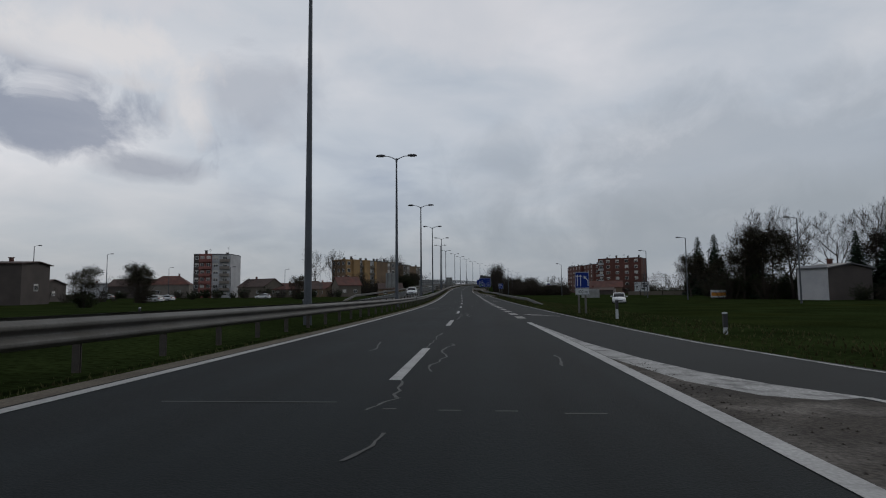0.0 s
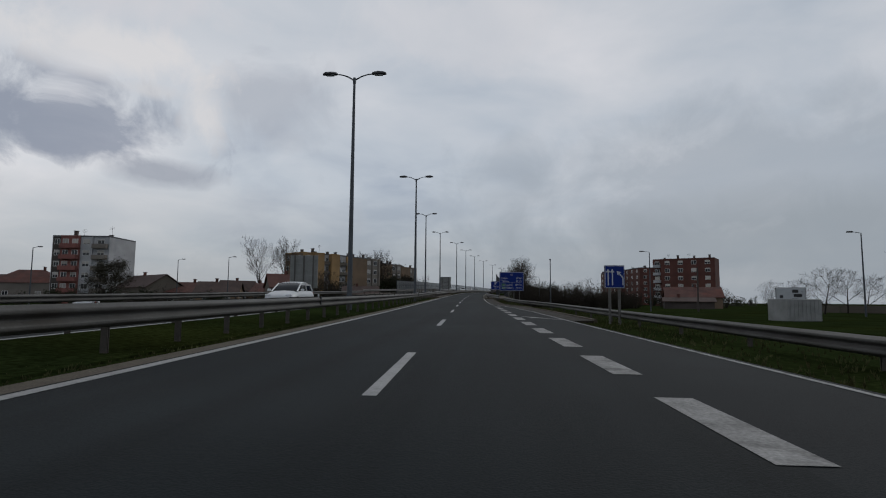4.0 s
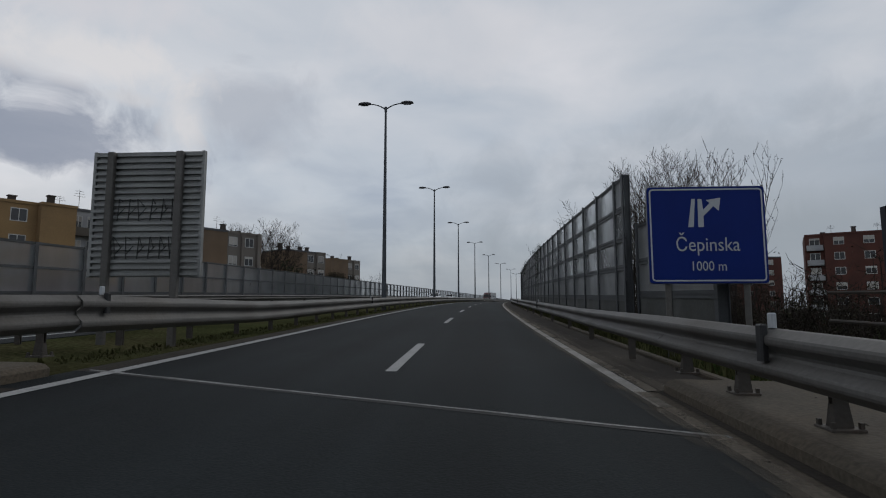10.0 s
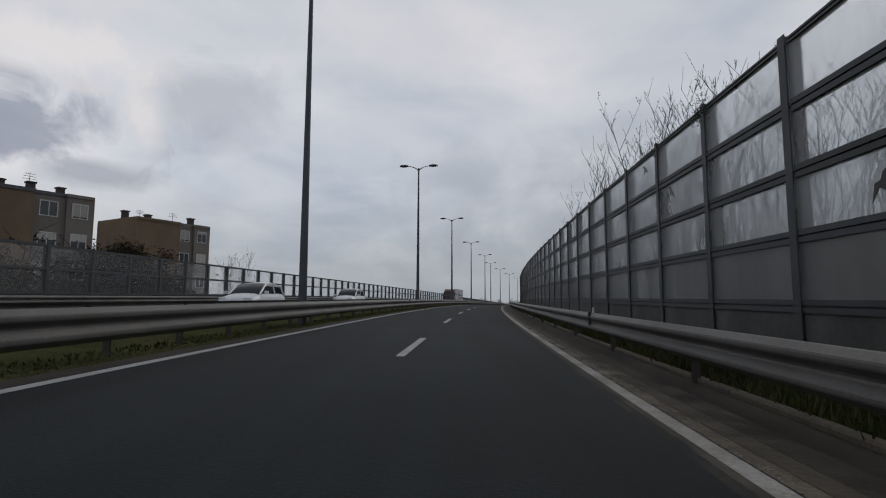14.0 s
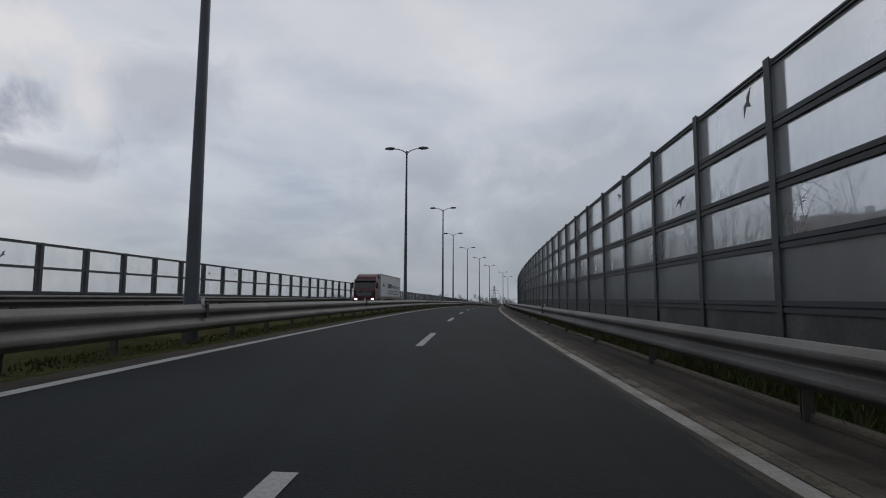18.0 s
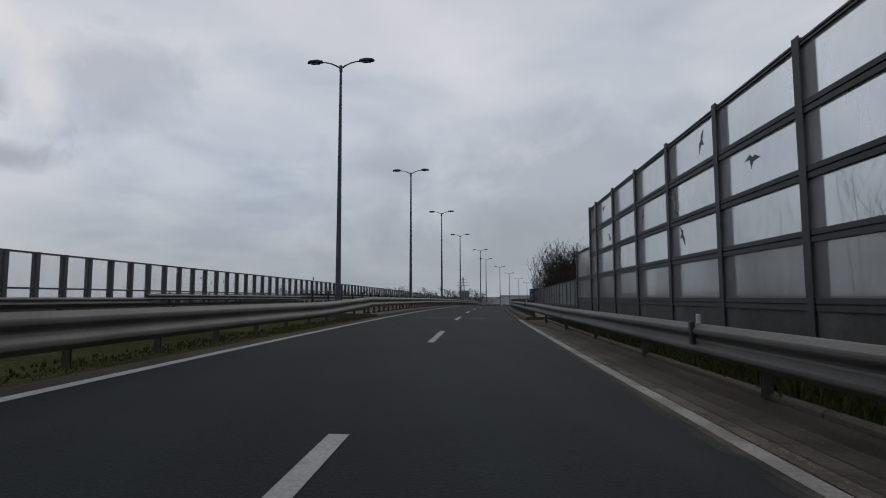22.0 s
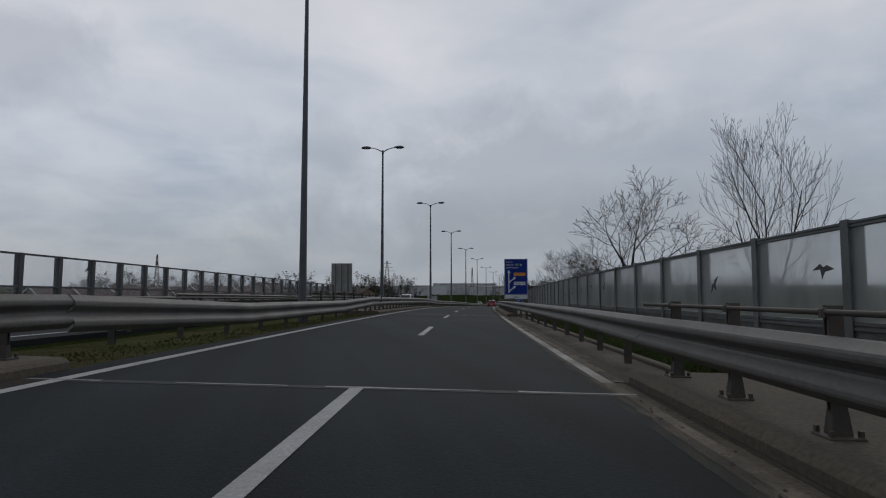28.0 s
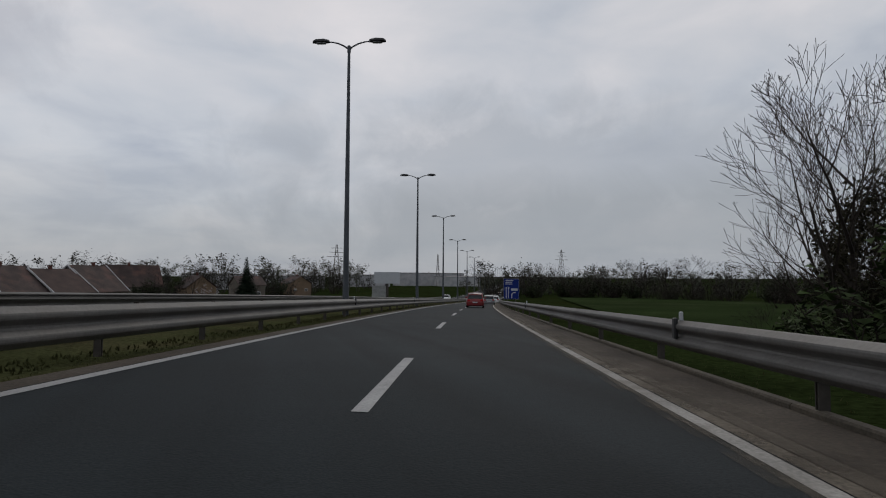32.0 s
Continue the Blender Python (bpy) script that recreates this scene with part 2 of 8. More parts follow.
SIGN_BLUE = material("sign_blue", (0.0015, 0.016, 0.145), 0.6, spec=0.2, var=0.08, scale=1.5, fine_scale=40, fine_var=0.05, bump=0.02)
SIGN_WHITE = material("sign_white", (0.40, 0.42, 0.44), 0.5, var=0.06, scale=2, fine_scale=40, fine_var=0.05, bump=0.02)
SIGN_GREEN = material("sign_green", (0.01, 0.10, 0.035), 0.5, var=0.06, bump=0.02)
SIGN_ORANGE = material("sign_orange", (0.42, 0.16, 0.008), 0.5, var=0.06, bump=0.02)
SIGN_BLACK = material("sign_black", (0.015, 0.015, 0.016), 0.5, var=0.1, bump=0.0)
FIELD = material("young_crop", (0.024, 0.036, 0.014), 1.0, spec=0.0, var=0.25, scale=0.06, fine_scale=5, fine_var=0.3, bump=0.5, bump_scale=9, tint=(0.031, 0.040, 0.019), tint_scale=0.03, tint_at=(0.5, 0.72))
ALU = material("sign_back_metal", (0.24, 0.245, 0.24), 0.6, metal=0.3, var=0.18, scale=1.2, fine_scale=30, fine_var=0.1, bump=0.05, per_object=0.06)


def dust_film(name, base, cover):
    """Loose dust on the asphalt: it covers a share of the ground, in streaks along the road."""
    m = material(name, base, 0.95, spec=0.2, var=0.25, scale=1.2, fine_scale=30, fine_var=0.3, bump=0.1)
    n, l = m.node_tree.nodes, m.node_tree.links
    mix, clear, tc, mp, ns, mr = (n.new("ShaderNode" + k) for k in ("MixShader", "BsdfTransparent", "TexCoord", "Mapping", "TexNoise", "MapRange"))
    mp.inputs["Scale"].default_value = (1.0, 1.0, 1.0)
    ns.inputs["Scale"].default_value, ns.inputs["Detail"].default_value = 2.2, 8.0
    mr.inputs[1].default_value, mr.inputs[2].default_value = 0.25, 0.75
    mr.inputs[3].default_value, mr.inputs[4].default_value = cover - 0.3, cover + 0.3
    l.new(tc.outputs["Object"], mp.inputs[0])
    l.new(mp.outputs[0], ns.inputs["Vector"])
    l.new(ns.outputs[0], mr.inputs[0])
    l.new(mr.outputs[0], mix.inputs[0])
    l.new(clear.outputs[0], mix.inputs[1])
    l.new(n["Principled BSDF"].outputs[0], mix.inputs[2])
    l.new(mix.outputs[0], n["Material Output"].inputs[0])
    return m


DUST_THIN, DUST_MID, DUST_FULL = (dust_film(k, (0.130, 0.112, 0.088), c) for k, c in (("thin_dust", 0.15), ("half_dust", 0.42), ("thick_dust", 0.75)))


def pane_material(name, colour, clear, rough=0.35, dirt=0.35, scale=0.8, haze=0.7):
    """Weathered acrylic: partly clear, partly hazy (light passes through scattered) with a pale film, in streaks."""
    m = bpy.data.materials.new(name)
    m.use_nodes = True
    n, l = m.node_tree.nodes, m.node_tree.links
    n.clear()
    out, mix, tr = n.new("ShaderNodeOutputMaterial"), n.new("ShaderNodeMixShader"), n.new("ShaderNodeBsdfTransparent")
    film, dif, tl = n.new("ShaderNodeMixShader"), n.new("ShaderNodeBsdfDiffuse"), n.new("ShaderNodeBsdfTranslucent")
    gl, top = n.new("ShaderNodeBsdfGlossy"), n.new("ShaderNodeMixShader")
    dif.inputs[0].default_value = tl.inputs[0].default_value = (*colour, 1)
    tr.inputs[0].default_value = (0.97, 0.975, 0.98, 1)
    gl.inputs["Roughness"].default_value = rough
    film.inputs[0].default_value = 0.5
    tc, oi, add = n.new("ShaderNodeTexCoord"), n.new("ShaderNodeObjectInfo"), n.new("ShaderNodeVectorMath")
    add.operation = "MULTIPLY_ADD"
    add.inputs[1].default_value = (1.0, 1.0, 0.45)
    l.new(tc.outputs["Object"], add.inputs[0])
    comb = n.new("ShaderNodeCombineXYZ")
    mul = n.new("ShaderNodeMath")
    mul.operation = "MULTIPLY"
    mul.inputs[1].default_value = 37.0
    l.new(oi.outputs["Random"], mul.inputs[0])
    l.new(mul.outputs[0], comb.inputs[0])
    l.new(mul.outputs[0], comb.inputs[1])
    l.new(comb.outputs[0], add.inputs[2])
    ns = n.new("ShaderNodeTexNoise")
    ns.inputs["Scale"].default_value, ns.inputs["Detail"].default_value = scale, 5.0
    l.new(add.outputs[0], ns.inputs["Vector"])
    mr = n.new("ShaderNodeMapRange")
    mr.inputs[1].default_value, mr.inputs[2].default_value = 0.3, 0.7
    mr.inputs[3].default_value, mr.inputs[4].default_value = min(1.0, clear + dirt / 2), max(0.0, clear - dirt / 2)
    l.new(ns.outputs[0], mr.inputs[0])
    l.new(dif.outputs[0], film.inputs[1])
    l.new(tl.outputs[0], film.inputs[2])
    blur, dull = n.new("ShaderNodeBsdfRefraction"), n.new("ShaderNodeMixShader")
    blur.inputs["Color"].default_value, blur.inputs["Roughness"].default_value, blur.inputs["IOR"].default_value = (0.95, 0.955, 0.96, 1), 0.42, 1.02
    dull.inputs[0].default_value = haze
    l.new(film.outputs[0], dull.inputs[1])
    l.new(blur.outputs[0], dull.inputs[2])
    l.new(mr.outputs[0], mix.inputs[0])
    l.new(dull.outputs[0], mix.inputs[1])
    l.new(tr.outputs[0], mix.inputs[2])
    top.inputs[0].default_value = 0.06
    l.new(mix.outputs[0], top.inputs[1])
    l.new(gl.outputs[0], top.inputs[2])
    l.new(top.outputs[0], out.inputs[0])
    return m


PANE_CLEAR = pane_material("acrylic_clear", (0.50, 0.51, 0.52), 0.66, dirt=0.34)
PANE_DULL = pane_material("acrylic_dull", (0.16, 0.165, 0.168), 0.36, dirt=0.3, haze=0.35)
PANE_BASE = material("barrier_base_panel", (0.058, 0.061, 0.058), 0.8, var=0.35, scale=0.8, fine_scale=20, bump=0.1, tint=(0.038, 0.038, 0.034), tint_scale=1.2, per_object=0.15)
PANE_LEFT = pane_material("acrylic_far", (0.36, 0.38, 0.39), 0.88, dirt=0.18)
PANE_HAZE = pane_material("acrylic_hazy", (0.28, 0.295, 0.285), 0.46, dirt=0.3, haze=0.6)
FRAME_PALE = material("barrier_frame_pale", (0.085, 0.092, 0.092), 0.6, metal=0.1, var=0.2, scale=1.2, fine_scale=30, bump=0.06, tint=(0.05, 0.053, 0.052), tint_scale=1.0, per_object=0.08)
PANE_GREY = pane_material("acrylic_grey", (0.15, 0.162, 0.175), 0.42, dirt=0.25)

# ---- the line of the road: heading, gradient, banking ----
TH = [1.37, -0.13, -1.63, -2.30, -2.29, -1.42, 0.63, 2.73, 4.88, 7.06, 9.23, 11.41, 13.73, 16.05, 18.10, 20.29, 22.07, 23.57, 24.76, 25.64, 26.22, 26.60, 26.86, 27.04, 27.16, 27.26, 27.35]
GR = [-0.0186, -0.0116, -0.0045, 0.0097, 0.0166, 0.0206, 0.0259, 0.0184, 0.0149, 0.0095, 0.0031, -0.0036, -0.0096, -0.0184, -0.0252, -0.0344, -0.0405, -0.0418, -0.0372, -0.0277, -0.0164, -0.0065, -0.0011, 0.0009, 0.0010, 0.0006, 0.0001]
BANK = 0.020
LAMP_S = [19.35, 46.0, 74.0, 102.0, 129.2, 158.3, 185.4, 212.5, 239.25, 267.6, 298.3, 330.55, 362.4, 390.6, 417.65, 441.6, 465.6, 490.6, 516.5, 540.3, 564.6, 591.2, 619.5, 646.3, 679.3, 706.3]
LAMP_U = [-5.00, -5.35, -5.46, -5.33, -4.60, -6.18, -6.11, -4.70, -4.58, -4.52, -4.60, -4.64, -4.66, -4.48, -6.01, -5.98, -5.89, -6.06, -4.80, -6.11, -4.89, -4.79, -4.73, -4.46, -4.84, -4.82]
STEP = 2.0
S_GRID = np.arange(-60.0, 1700.0, STEP)
_k = -40.0 + 40.0 * np.arange(len(TH))
_th, _gr = np.radians(np.interp(S_GRID, _k, TH)), np.interp(S_GRID, _k, GR)


def _run(v):
    mid = (v[1:] + v[:-1]) / 2 * STEP
    return np.concatenate(([0.0], np.cumsum(mid)))


_x, _y, _z = _run(np.sin(_th)), _run(np.cos(_th)), _run(_gr)
_o = int(np.argmin(abs(S_GRID)))
_x, _y, _z = _x - _x[_o], _y - _y[_o], _z - _z[_o]


def heading(s):
    return float(np.interp(s, S_GRID, _th))


def at(s, u=0.0, z=0.0):
    """A point s metres along the lane divider, u to its right, z over the banked surface."""
    t = heading(s)
    bank = BANK * min(1.0, max(0.0, (s - 60) / 60)) * min(1.0, max(0.0, (720 - s) / 80))
    return Vector((np.interp(s, S_GRID, _x) + math.cos(t) * u, np.interp(s, S_GRID, _y) - math.sin(t) * u, np.interp(s, S_GRID, _z) + z - bank * u))


def stand(s, u=0.0, z=0.0, turn=0.0):
    """An upright frame on the road: x to the right, y ahead."""
    return Matrix.Translation(at(s, u, z)) @ Matrix.Rotation(-heading(s) + radians(turn), 4, "Z")


def ground_z(y):
    return float(np.interp(y, [0, 300, 450, 780, 1200, 4000], [-0.75, -0.9, -2.4, -6.5, -6.6, -7.0]))


# ---- mesh tools ----
class Geo:
    """Collects vertices and faces of one part."""

    def __init__(self):
        self.v, self.f = [], []

    def add(self, verts, faces):
        n = len(self.v)
        self.v += [tuple(p) for p in verts]
        self.f += [tuple(i + n for i in q) for q in faces]
        return self

    def box(self, x0, x1, y0, y1, z0, z1, m=None, bevel=0.0):
        """A box, with its upright and upper edges cut at 45 degrees if a bevel is given."""
        if bevel:
            b = bevel
            ring = [(x0 + b, y0), (x1 - b, y0), (x1, y0 + b), (x1, y1 - b), (x1 - b, y1), (x0 + b, y1), (x0, y1 - b), (x0, y0 + b)]
            top = [(min(max(x, x0 + b), x1 - b), min(max(y, y0 + b), y1 - b)) for x, y in ring]
            v = [(*p, z0) for p in ring] + [(*p, z1 - b) for p in ring] + [(*p, z1) for p in top]
            f = [tuple(reversed(range(8))), tuple(range(16, 24))]
            for k in range(8):
                j = (k + 1) % 8
                f += [(k, j, 8 + j, 8 + k), (8 + k, 8 + j, 16 + j, 16 + k)]
        else:
            v = [(x, y, z) for z in (z0, z1) for y in (y0, y1) for x in (x0, x1)]
            f = [(0, 2, 3, 1), (4, 5, 7, 6), (0, 1, 5, 4), (1, 3, 7, 5), (3, 2, 6, 7), (2, 0, 4, 6)]
        if m is not None:
            v = [m @ Vector(p) for p in v]
        return self.add(v, f)

    def tube(self, pts, radii, n=8, cap=True):
        pts = [Vector(p) for p in pts]
        rings, faces = [], []
        side = None
        for i, p in enumerate(pts):
            d = (pts[min(i + 1, len(pts) - 1)] - pts[max(i - 1, 0)])
            d = d.normalized() if d.length > 1e-9 else Vector((0, 0, 1))
            if side is None:
                side = d.cross(Vector((0, 0, 1)) if abs(d.z) < 0.9 else Vector((1, 0, 0))).normalized()
            else:
                side = (side - d * side.dot(d)).normalized()
            up = d.cross(side)
            r = radii[i] if isinstance(radii, (list, tuple)) else radii
            rings += [p + (side * math.cos(a) + up * math.sin(a)) * r for a in (2 * math.pi * k / n for k in range(n))]
        for i in range(len(pts) - 1):
            for k in range(n):
                j = (k + 1) % n
                faces.append((i * n + k, i * n + j, (i + 1) * n + j, (i + 1) * n + k))
        if cap:
            faces += [tuple(reversed(range(n))), tuple(range((len(pts) - 1) * n, len(pts) * n))]
        return self.add(rings, faces)

    def prism(self, outline, y0, y1, m=None):
        """An outline in x, z pulled from y0 to y1."""
        n = len(outline)
        v = [(x, y, z) for y in (y0, y1) for x, z in outline]
        if m is not None:
            v = [m @ Vector(p) for p in v]
        f = [tuple(range(n)), tuple(reversed(range(n, 2 * n)))] + [((k + 1) % n, k, n + k, n + (k + 1) % n) for k in range(n)]
        return self.add(v, f)

    def sweep(self, profile, s0, s1, step=2.0, u=0.0, z=0.0, closed=True, caps=True):
        """A profile of (u, z) drawn along the road; u and z may be functions of s."""
        n = max(1, int(round((s1 - s0) / step)))
        m, v, f = len(profile), [], []
        for i in range(n + 1):
            s = s0 + (s1 - s0) * i / n
            du, dz = u(s) if callable(u) else u, z(s) if callable(z) else z
            v += [at(s, du + a, dz + b) for a, b in profile]
        for i in range(n):
            for k in range(m if closed else m - 1):
                j = (k + 1) % m
                f.append((i * m + k, i * m + j, (i + 1) * m + j, (i + 1) * m + k))
        if closed and caps:
            f += [tuple(reversed(range(m))), tuple(range(n * m, n * m + m))]
        return self.add(v, f)

    def mesh(self, name, mat, smooth=False):
        me = bpy.data.meshes.new(name)
        me.from_pydata(self.v, [], self.f)
        me.materials.append(mat)
        if smooth:
            me.polygons.foreach_set("use_smooth", [True] * len(me.polygons))
            me.set_sharp_from_angle(angle=radians(65))
        me.update()
        return me


WORLD = {}


def thing(name, label, category, m=None, group="", kind=""):
    """An Empty at the base of a thing; its parts hang from it."""
    ob = new(name)
    ob.empty_display_size = 0.2
    ob.matrix_basis = m if m is not None else Matrix()
    WORLD[ob] = ob.matrix_basis.copy()
    return tagged(ob, label, category, group, kind)


def part(name, geo, mat, parent, label="", m=None, smooth=False, kind=""):
    """One mesh under a thing. The geometry is in the parent's own frame, or in that of m (also within the parent)."""
    me = geo if isinstance(geo, bpy.types.Mesh) else geo.mesh(name, mat, smooth)
    ob = new(name, me)
    ob.parent = parent
    ob.matrix_basis = m if m is not None else Matrix()
    WORLD[ob] = WORLD[parent] @ ob.matrix_basis
    return tagged(ob, label, kind=kind)


def solid(name, geo, mat, label, category, m=None, group="", kind="", smooth=False):
    """A thing of one mesh."""
    me = geo if isinstance(geo, bpy.types.Mesh) else geo.mesh(name, mat, smooth)
    ob = new(name, me)
    ob.matrix_basis = m if m is not None else Matrix()
    WORLD[ob] = ob.matrix_basis.copy()
    return tagged(ob, label, category, group, kind)


def world_part(name, geo, mat, parent, label="", smooth=False, kind=""):
    """A part whose geometry was made in world coordinates."""
    inv = WORLD[parent].inverted()
    geo.v = [tuple(inv @ Vector(p)) for p in geo.v]
    return part(name, geo, mat, parent, label, None, smooth, kind)


def place_part(name, me, parent, m_world, label=""):
    return part(name, me, None, parent, label, WORLD[parent].inverted() @ m_world)


# ---- decks of the flyover ----
DECKS = [(154.5, 184.8), (417.0, 502.7), (527.2, 555.5)]


def on_deck(s):
    return any(a <= s <= b for a, b in DECKS)


def entry_edge(s):
    """The outer edge of the lane that joins from the right."""
    return float(np.interp(s, [-40, 0, 7.3, 10, 14, 25, 60, 75, 108, 113, 116.2, 118.7, 121.5, 124.5, 131], [12.5, 7.7, 6.2, 5.75, 5.5, 5.45, 5.44, 5.42, 4.9, 4.5, 4.36, 4.05, 3.35, 3.0, 2.95]))


def shoulder(s):
    return entry_edge(s)

# ---- ground: one sheet, with the embankment under the road ----
def ground_sheet():
    ys = list(np.arange(-60, 40, 10.0)) + list(np.arange(40, 820, 5.0)) + list(np.arange(820, 1300, 40.0)) + [1400, 1600, 2000, 2600, 3600]
    us = [-3000, -1200, -500, -250, -140, -90, -60, -45, -36, -30, -26, -23, -20.5, -18.5, -16.8, -15.5, -14, -7.4, -7.0, -6.2, -5.4, -4.6, -4.1, -3.8, -3, 3, 3.95, 4.6, 5.4, 6.4, 7.6, 9, 11, 13.5, 17, 22, 28, 36, 50, 75, 110, 170, 300, 600, 1300, 3000]
    geo, n = Geo(), len(us)
    v, f = [], []
    for y in ys:
        s = float(np.interp(y, _y, S_GRID))
        c, t = at(s), heading(s)
        base = ground_z(y)
        under = min([1.0] + [max(0.0, max(a + 2 - s, s - b + 2)) / 4 for a, b in DECKS])
        for u in us:
            x = c.x + u / math.cos(t)
            edge = at(s, max(-17.0, min(u, 9.0))).z
            if u < -16.5:
                bank = edge - 0.15 - (-16.5 - u) * 0.5
            elif u > 0:
                e0 = max(shoulder(s) + 2.4, 6.4)
                bank = edge - 0.06 - max(0.0, u - e0) * 0.5 if u > 3.5 else edge - 0.12
                if s < 140 and u < shoulder(s) + 0.3:
                    bank = edge - 0.1
            else:
                bank = edge - 0.10
                if -7.2 < u < -3.7:
                    bank = edge - 0.02 - 0.10 * math.sin((u + 7.2) / 3.5 * math.pi)
            k = max(0.0, min(1.0, under))
            if bank > base:
                bank = base + (bank - base) * k - (0.0 if k > 0.99 else 0.3)
            wave = 0.12 * noise.noise(Vector((x * 0.05, y * 0.05, 0))) if abs(u) > 20 else 0.02 * noise.noise(Vector((x * 0.6, y * 0.6, 3)))
            v.append((x, y, max(bank, base) + (wave if abs(u) > 4 and not -17 < u < -7 else 0)))
    for i in range(len(ys) - 1):
        for k in range(n - 1):
            f.append((i * n + k, i * n + k + 1, (i + 1) * n + k + 1, (i + 1) * n + k))
    geo.add(v, f)
    return solid("ground", geo, GRASS, "green spring grass over flat land and the road embankment", "ground", kind="structure", smooth=True)


ground = ground_sheet()


def crop_field():
    """A flat field of young crop beyond the foot of the embankment."""
    v, ys = [], list(np.arange(585, 752, 8.0))
    for y in ys:
        x0 = float(np.interp(y, _y, _x)) + 26
        v += [(x0 + (205 - x0) * k / 6, y, ground_z(y) + 0.3) for k in range(7)]
    g = Geo().add(v, [(i * 7 + k, i * 7 + k + 1, (i + 1) * 7 + k + 1, (i + 1) * 7 + k) for i in range(len(ys) - 1) for k in range(6)])
    return solid("field", g, FIELD, "field of fresh green crop beside the highway", "field", kind="structure")


crop_field()

# ---- carriageways ----
road = thing("road", "dark grey asphalt carriageway of a dual highway with white markings", "road", kind="structure")
g = Geo()
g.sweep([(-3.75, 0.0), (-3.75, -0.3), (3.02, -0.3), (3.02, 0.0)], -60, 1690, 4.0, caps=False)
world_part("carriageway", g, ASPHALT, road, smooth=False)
g = Geo()
n_rows = []
for s in np.arange(-60, 138, 3.0):
    n_rows += [at(s, 3.021, -0.002), at(s, max(3.03, entry_edge(s) + 0.15), -0.002)]
g.add(n_rows, [(2 * i, 2 * i + 1, 2 * i + 3, 2 * i + 2) for i in range(len(n_rows) // 2 - 1)])
world_part("entry_lane", g, ASPHALT_B, road, "slightly worn grey asphalt of a merging lane")
road_far = thing("opposite_road", "dark grey asphalt carriageway of the opposite direction", "road", kind="structure")
g = Geo()
g.sweep([(-14.6, 0.0), (-14.6, -0.3), (-7.3, -0.3), (-7.3, 0.0)], -60, 1690, 4.0, caps=False)
world_part("carriageway", g, ASPHALT_B, road_far)


def strip(name, parent, u0, u1, s0, s1, mat=PAINT, z=0.006, step=4.0, label=""):
    """A thin painted strip on the road; u0 and u1 may be functions of s."""
    n = max(1, int(math.ceil((s1 - s0) / step)))
    rows = []
    for i in range(n + 1):
        s = s0 + (s1 - s0) * i / n
        a, b = (w(s) if callable(w) else w for w in (u0, u1))
        rows += [at(s, a, z), at(s, b, z)]
    return world_part(name, Geo().add(rows, [(2 * i, 2 * i + 1, 2 * i + 3, 2 * i + 2) for i in range(n)]), mat, parent, label)


strip("edge_line", road, -3.34, -3.16, -60, 1200, label="solid white edge line")
strip("edge_line", road, 2.82, 2.97, 131.0, 155, PAINT_EDGE, label="solid white edge line")
strip("edge_line", road, 2.82, 2.97, 184.8, 417, PAINT_EDGE, label="solid white edge line")
strip("edge_line", road, 2.82, 2.97, 502.7, 527, PAINT_EDGE, label="solid white edge line")
strip("edge_line", road, 2.82, 2.97, 555.5, 1200, PAINT_EDGE, label="solid white edge line")
strip("edge_line", road, lambda s: entry_edge(s) - 0.08, lambda s: entry_edge(s) + 0.02, -40, 130.98, PAINT_DIM, label="worn white edge line of the merging lane")
strip("edge_line", road_far, -8.08, -7.93, -60, 1200)
strip("edge_line", road_far, -14.1, -13.95, -60, 1200)
for k in range(-5, 90):
    s = 6.66 + 12 * k
    strip("lane_dash", road, -0.03, 0.12, s, s + 4.03, PAINT, step=2.1)
    if k < 40:
        strip("lane_dash", road_far, -11.1, -10.95, s + 5, s + 9, PAINT, step=2.1)
# broad dashes of the merging lane
for k in range(0, 24):
    s = float(np.interp(k, [0, 4, 9, 23, 26], [23.9, 40.8, 61.4, 115.0, 126.5]))
    shift = float(np.interp(s, [62, 106], [2.82, 3.0]))
    strip("merge_dash", road, shift, shift + 0.38, s, s + 2.2, PAINT_WORN, step=2.3)
strip("solid_line", road, lambda s: 2.95 if s < 10 else 2.95 - (s - 10) * 0.008, lambda s: 3.13 if s < 10 else 3.13 - (s - 10) * 0.008, -60, 20.5, PAINT, label="broad white solid line beside the gore")
# gore: white triangle where the lanes part
g = Geo().add([at(a, b, 0.006) for a, b in ((19.5, 3.07), (12.0, 3.32), (9.0, 3.62), (7.4, 3.92), (6.4, 4.3), (5.6, 4.8), (5.45, 4.3), (5.7, 3.85), (6.6, 3.45), (9.0, 3.145))], [tuple(reversed(range(10)))])
world_part("gore_marking", g, PAINT_DIM, road, "dirty white painted triangle with grit")
strip("gore_line", road, lambda s: 4.72 + (5.6 - s) * 0.2, lambda s: 4.82 + (5.6 - s) * 0.2, -40, 5.6, PAINT)
strip("gore_dirt", road, 3.13, lambda s: max(3.14, 4.72 + (5.6 - s) * 0.2) if s < 6 else 3.75 - (s - 6) * 0.2, -40, 9.0, GRIT, 0.004, label="brown grit between the lanes")


def merge_arrow(s):
    """A slanting arrow on the merging lane."""
    pts = [(4.9, -1.4), (5.0, -1.25), (4.28, 0.0), (4.4, 0.25), (3.45, 1.5), (3.85, 0.05), (4.15, -0.1)]
    g = Geo().add([at(s + b, a, 0.007) for a, b in pts], [(0, 1, 2, 6), (6, 2, 3, 4, 5)])
    world_part("merge_arrow", g, PAINT_DIM, road, "worn white slanting arrow")


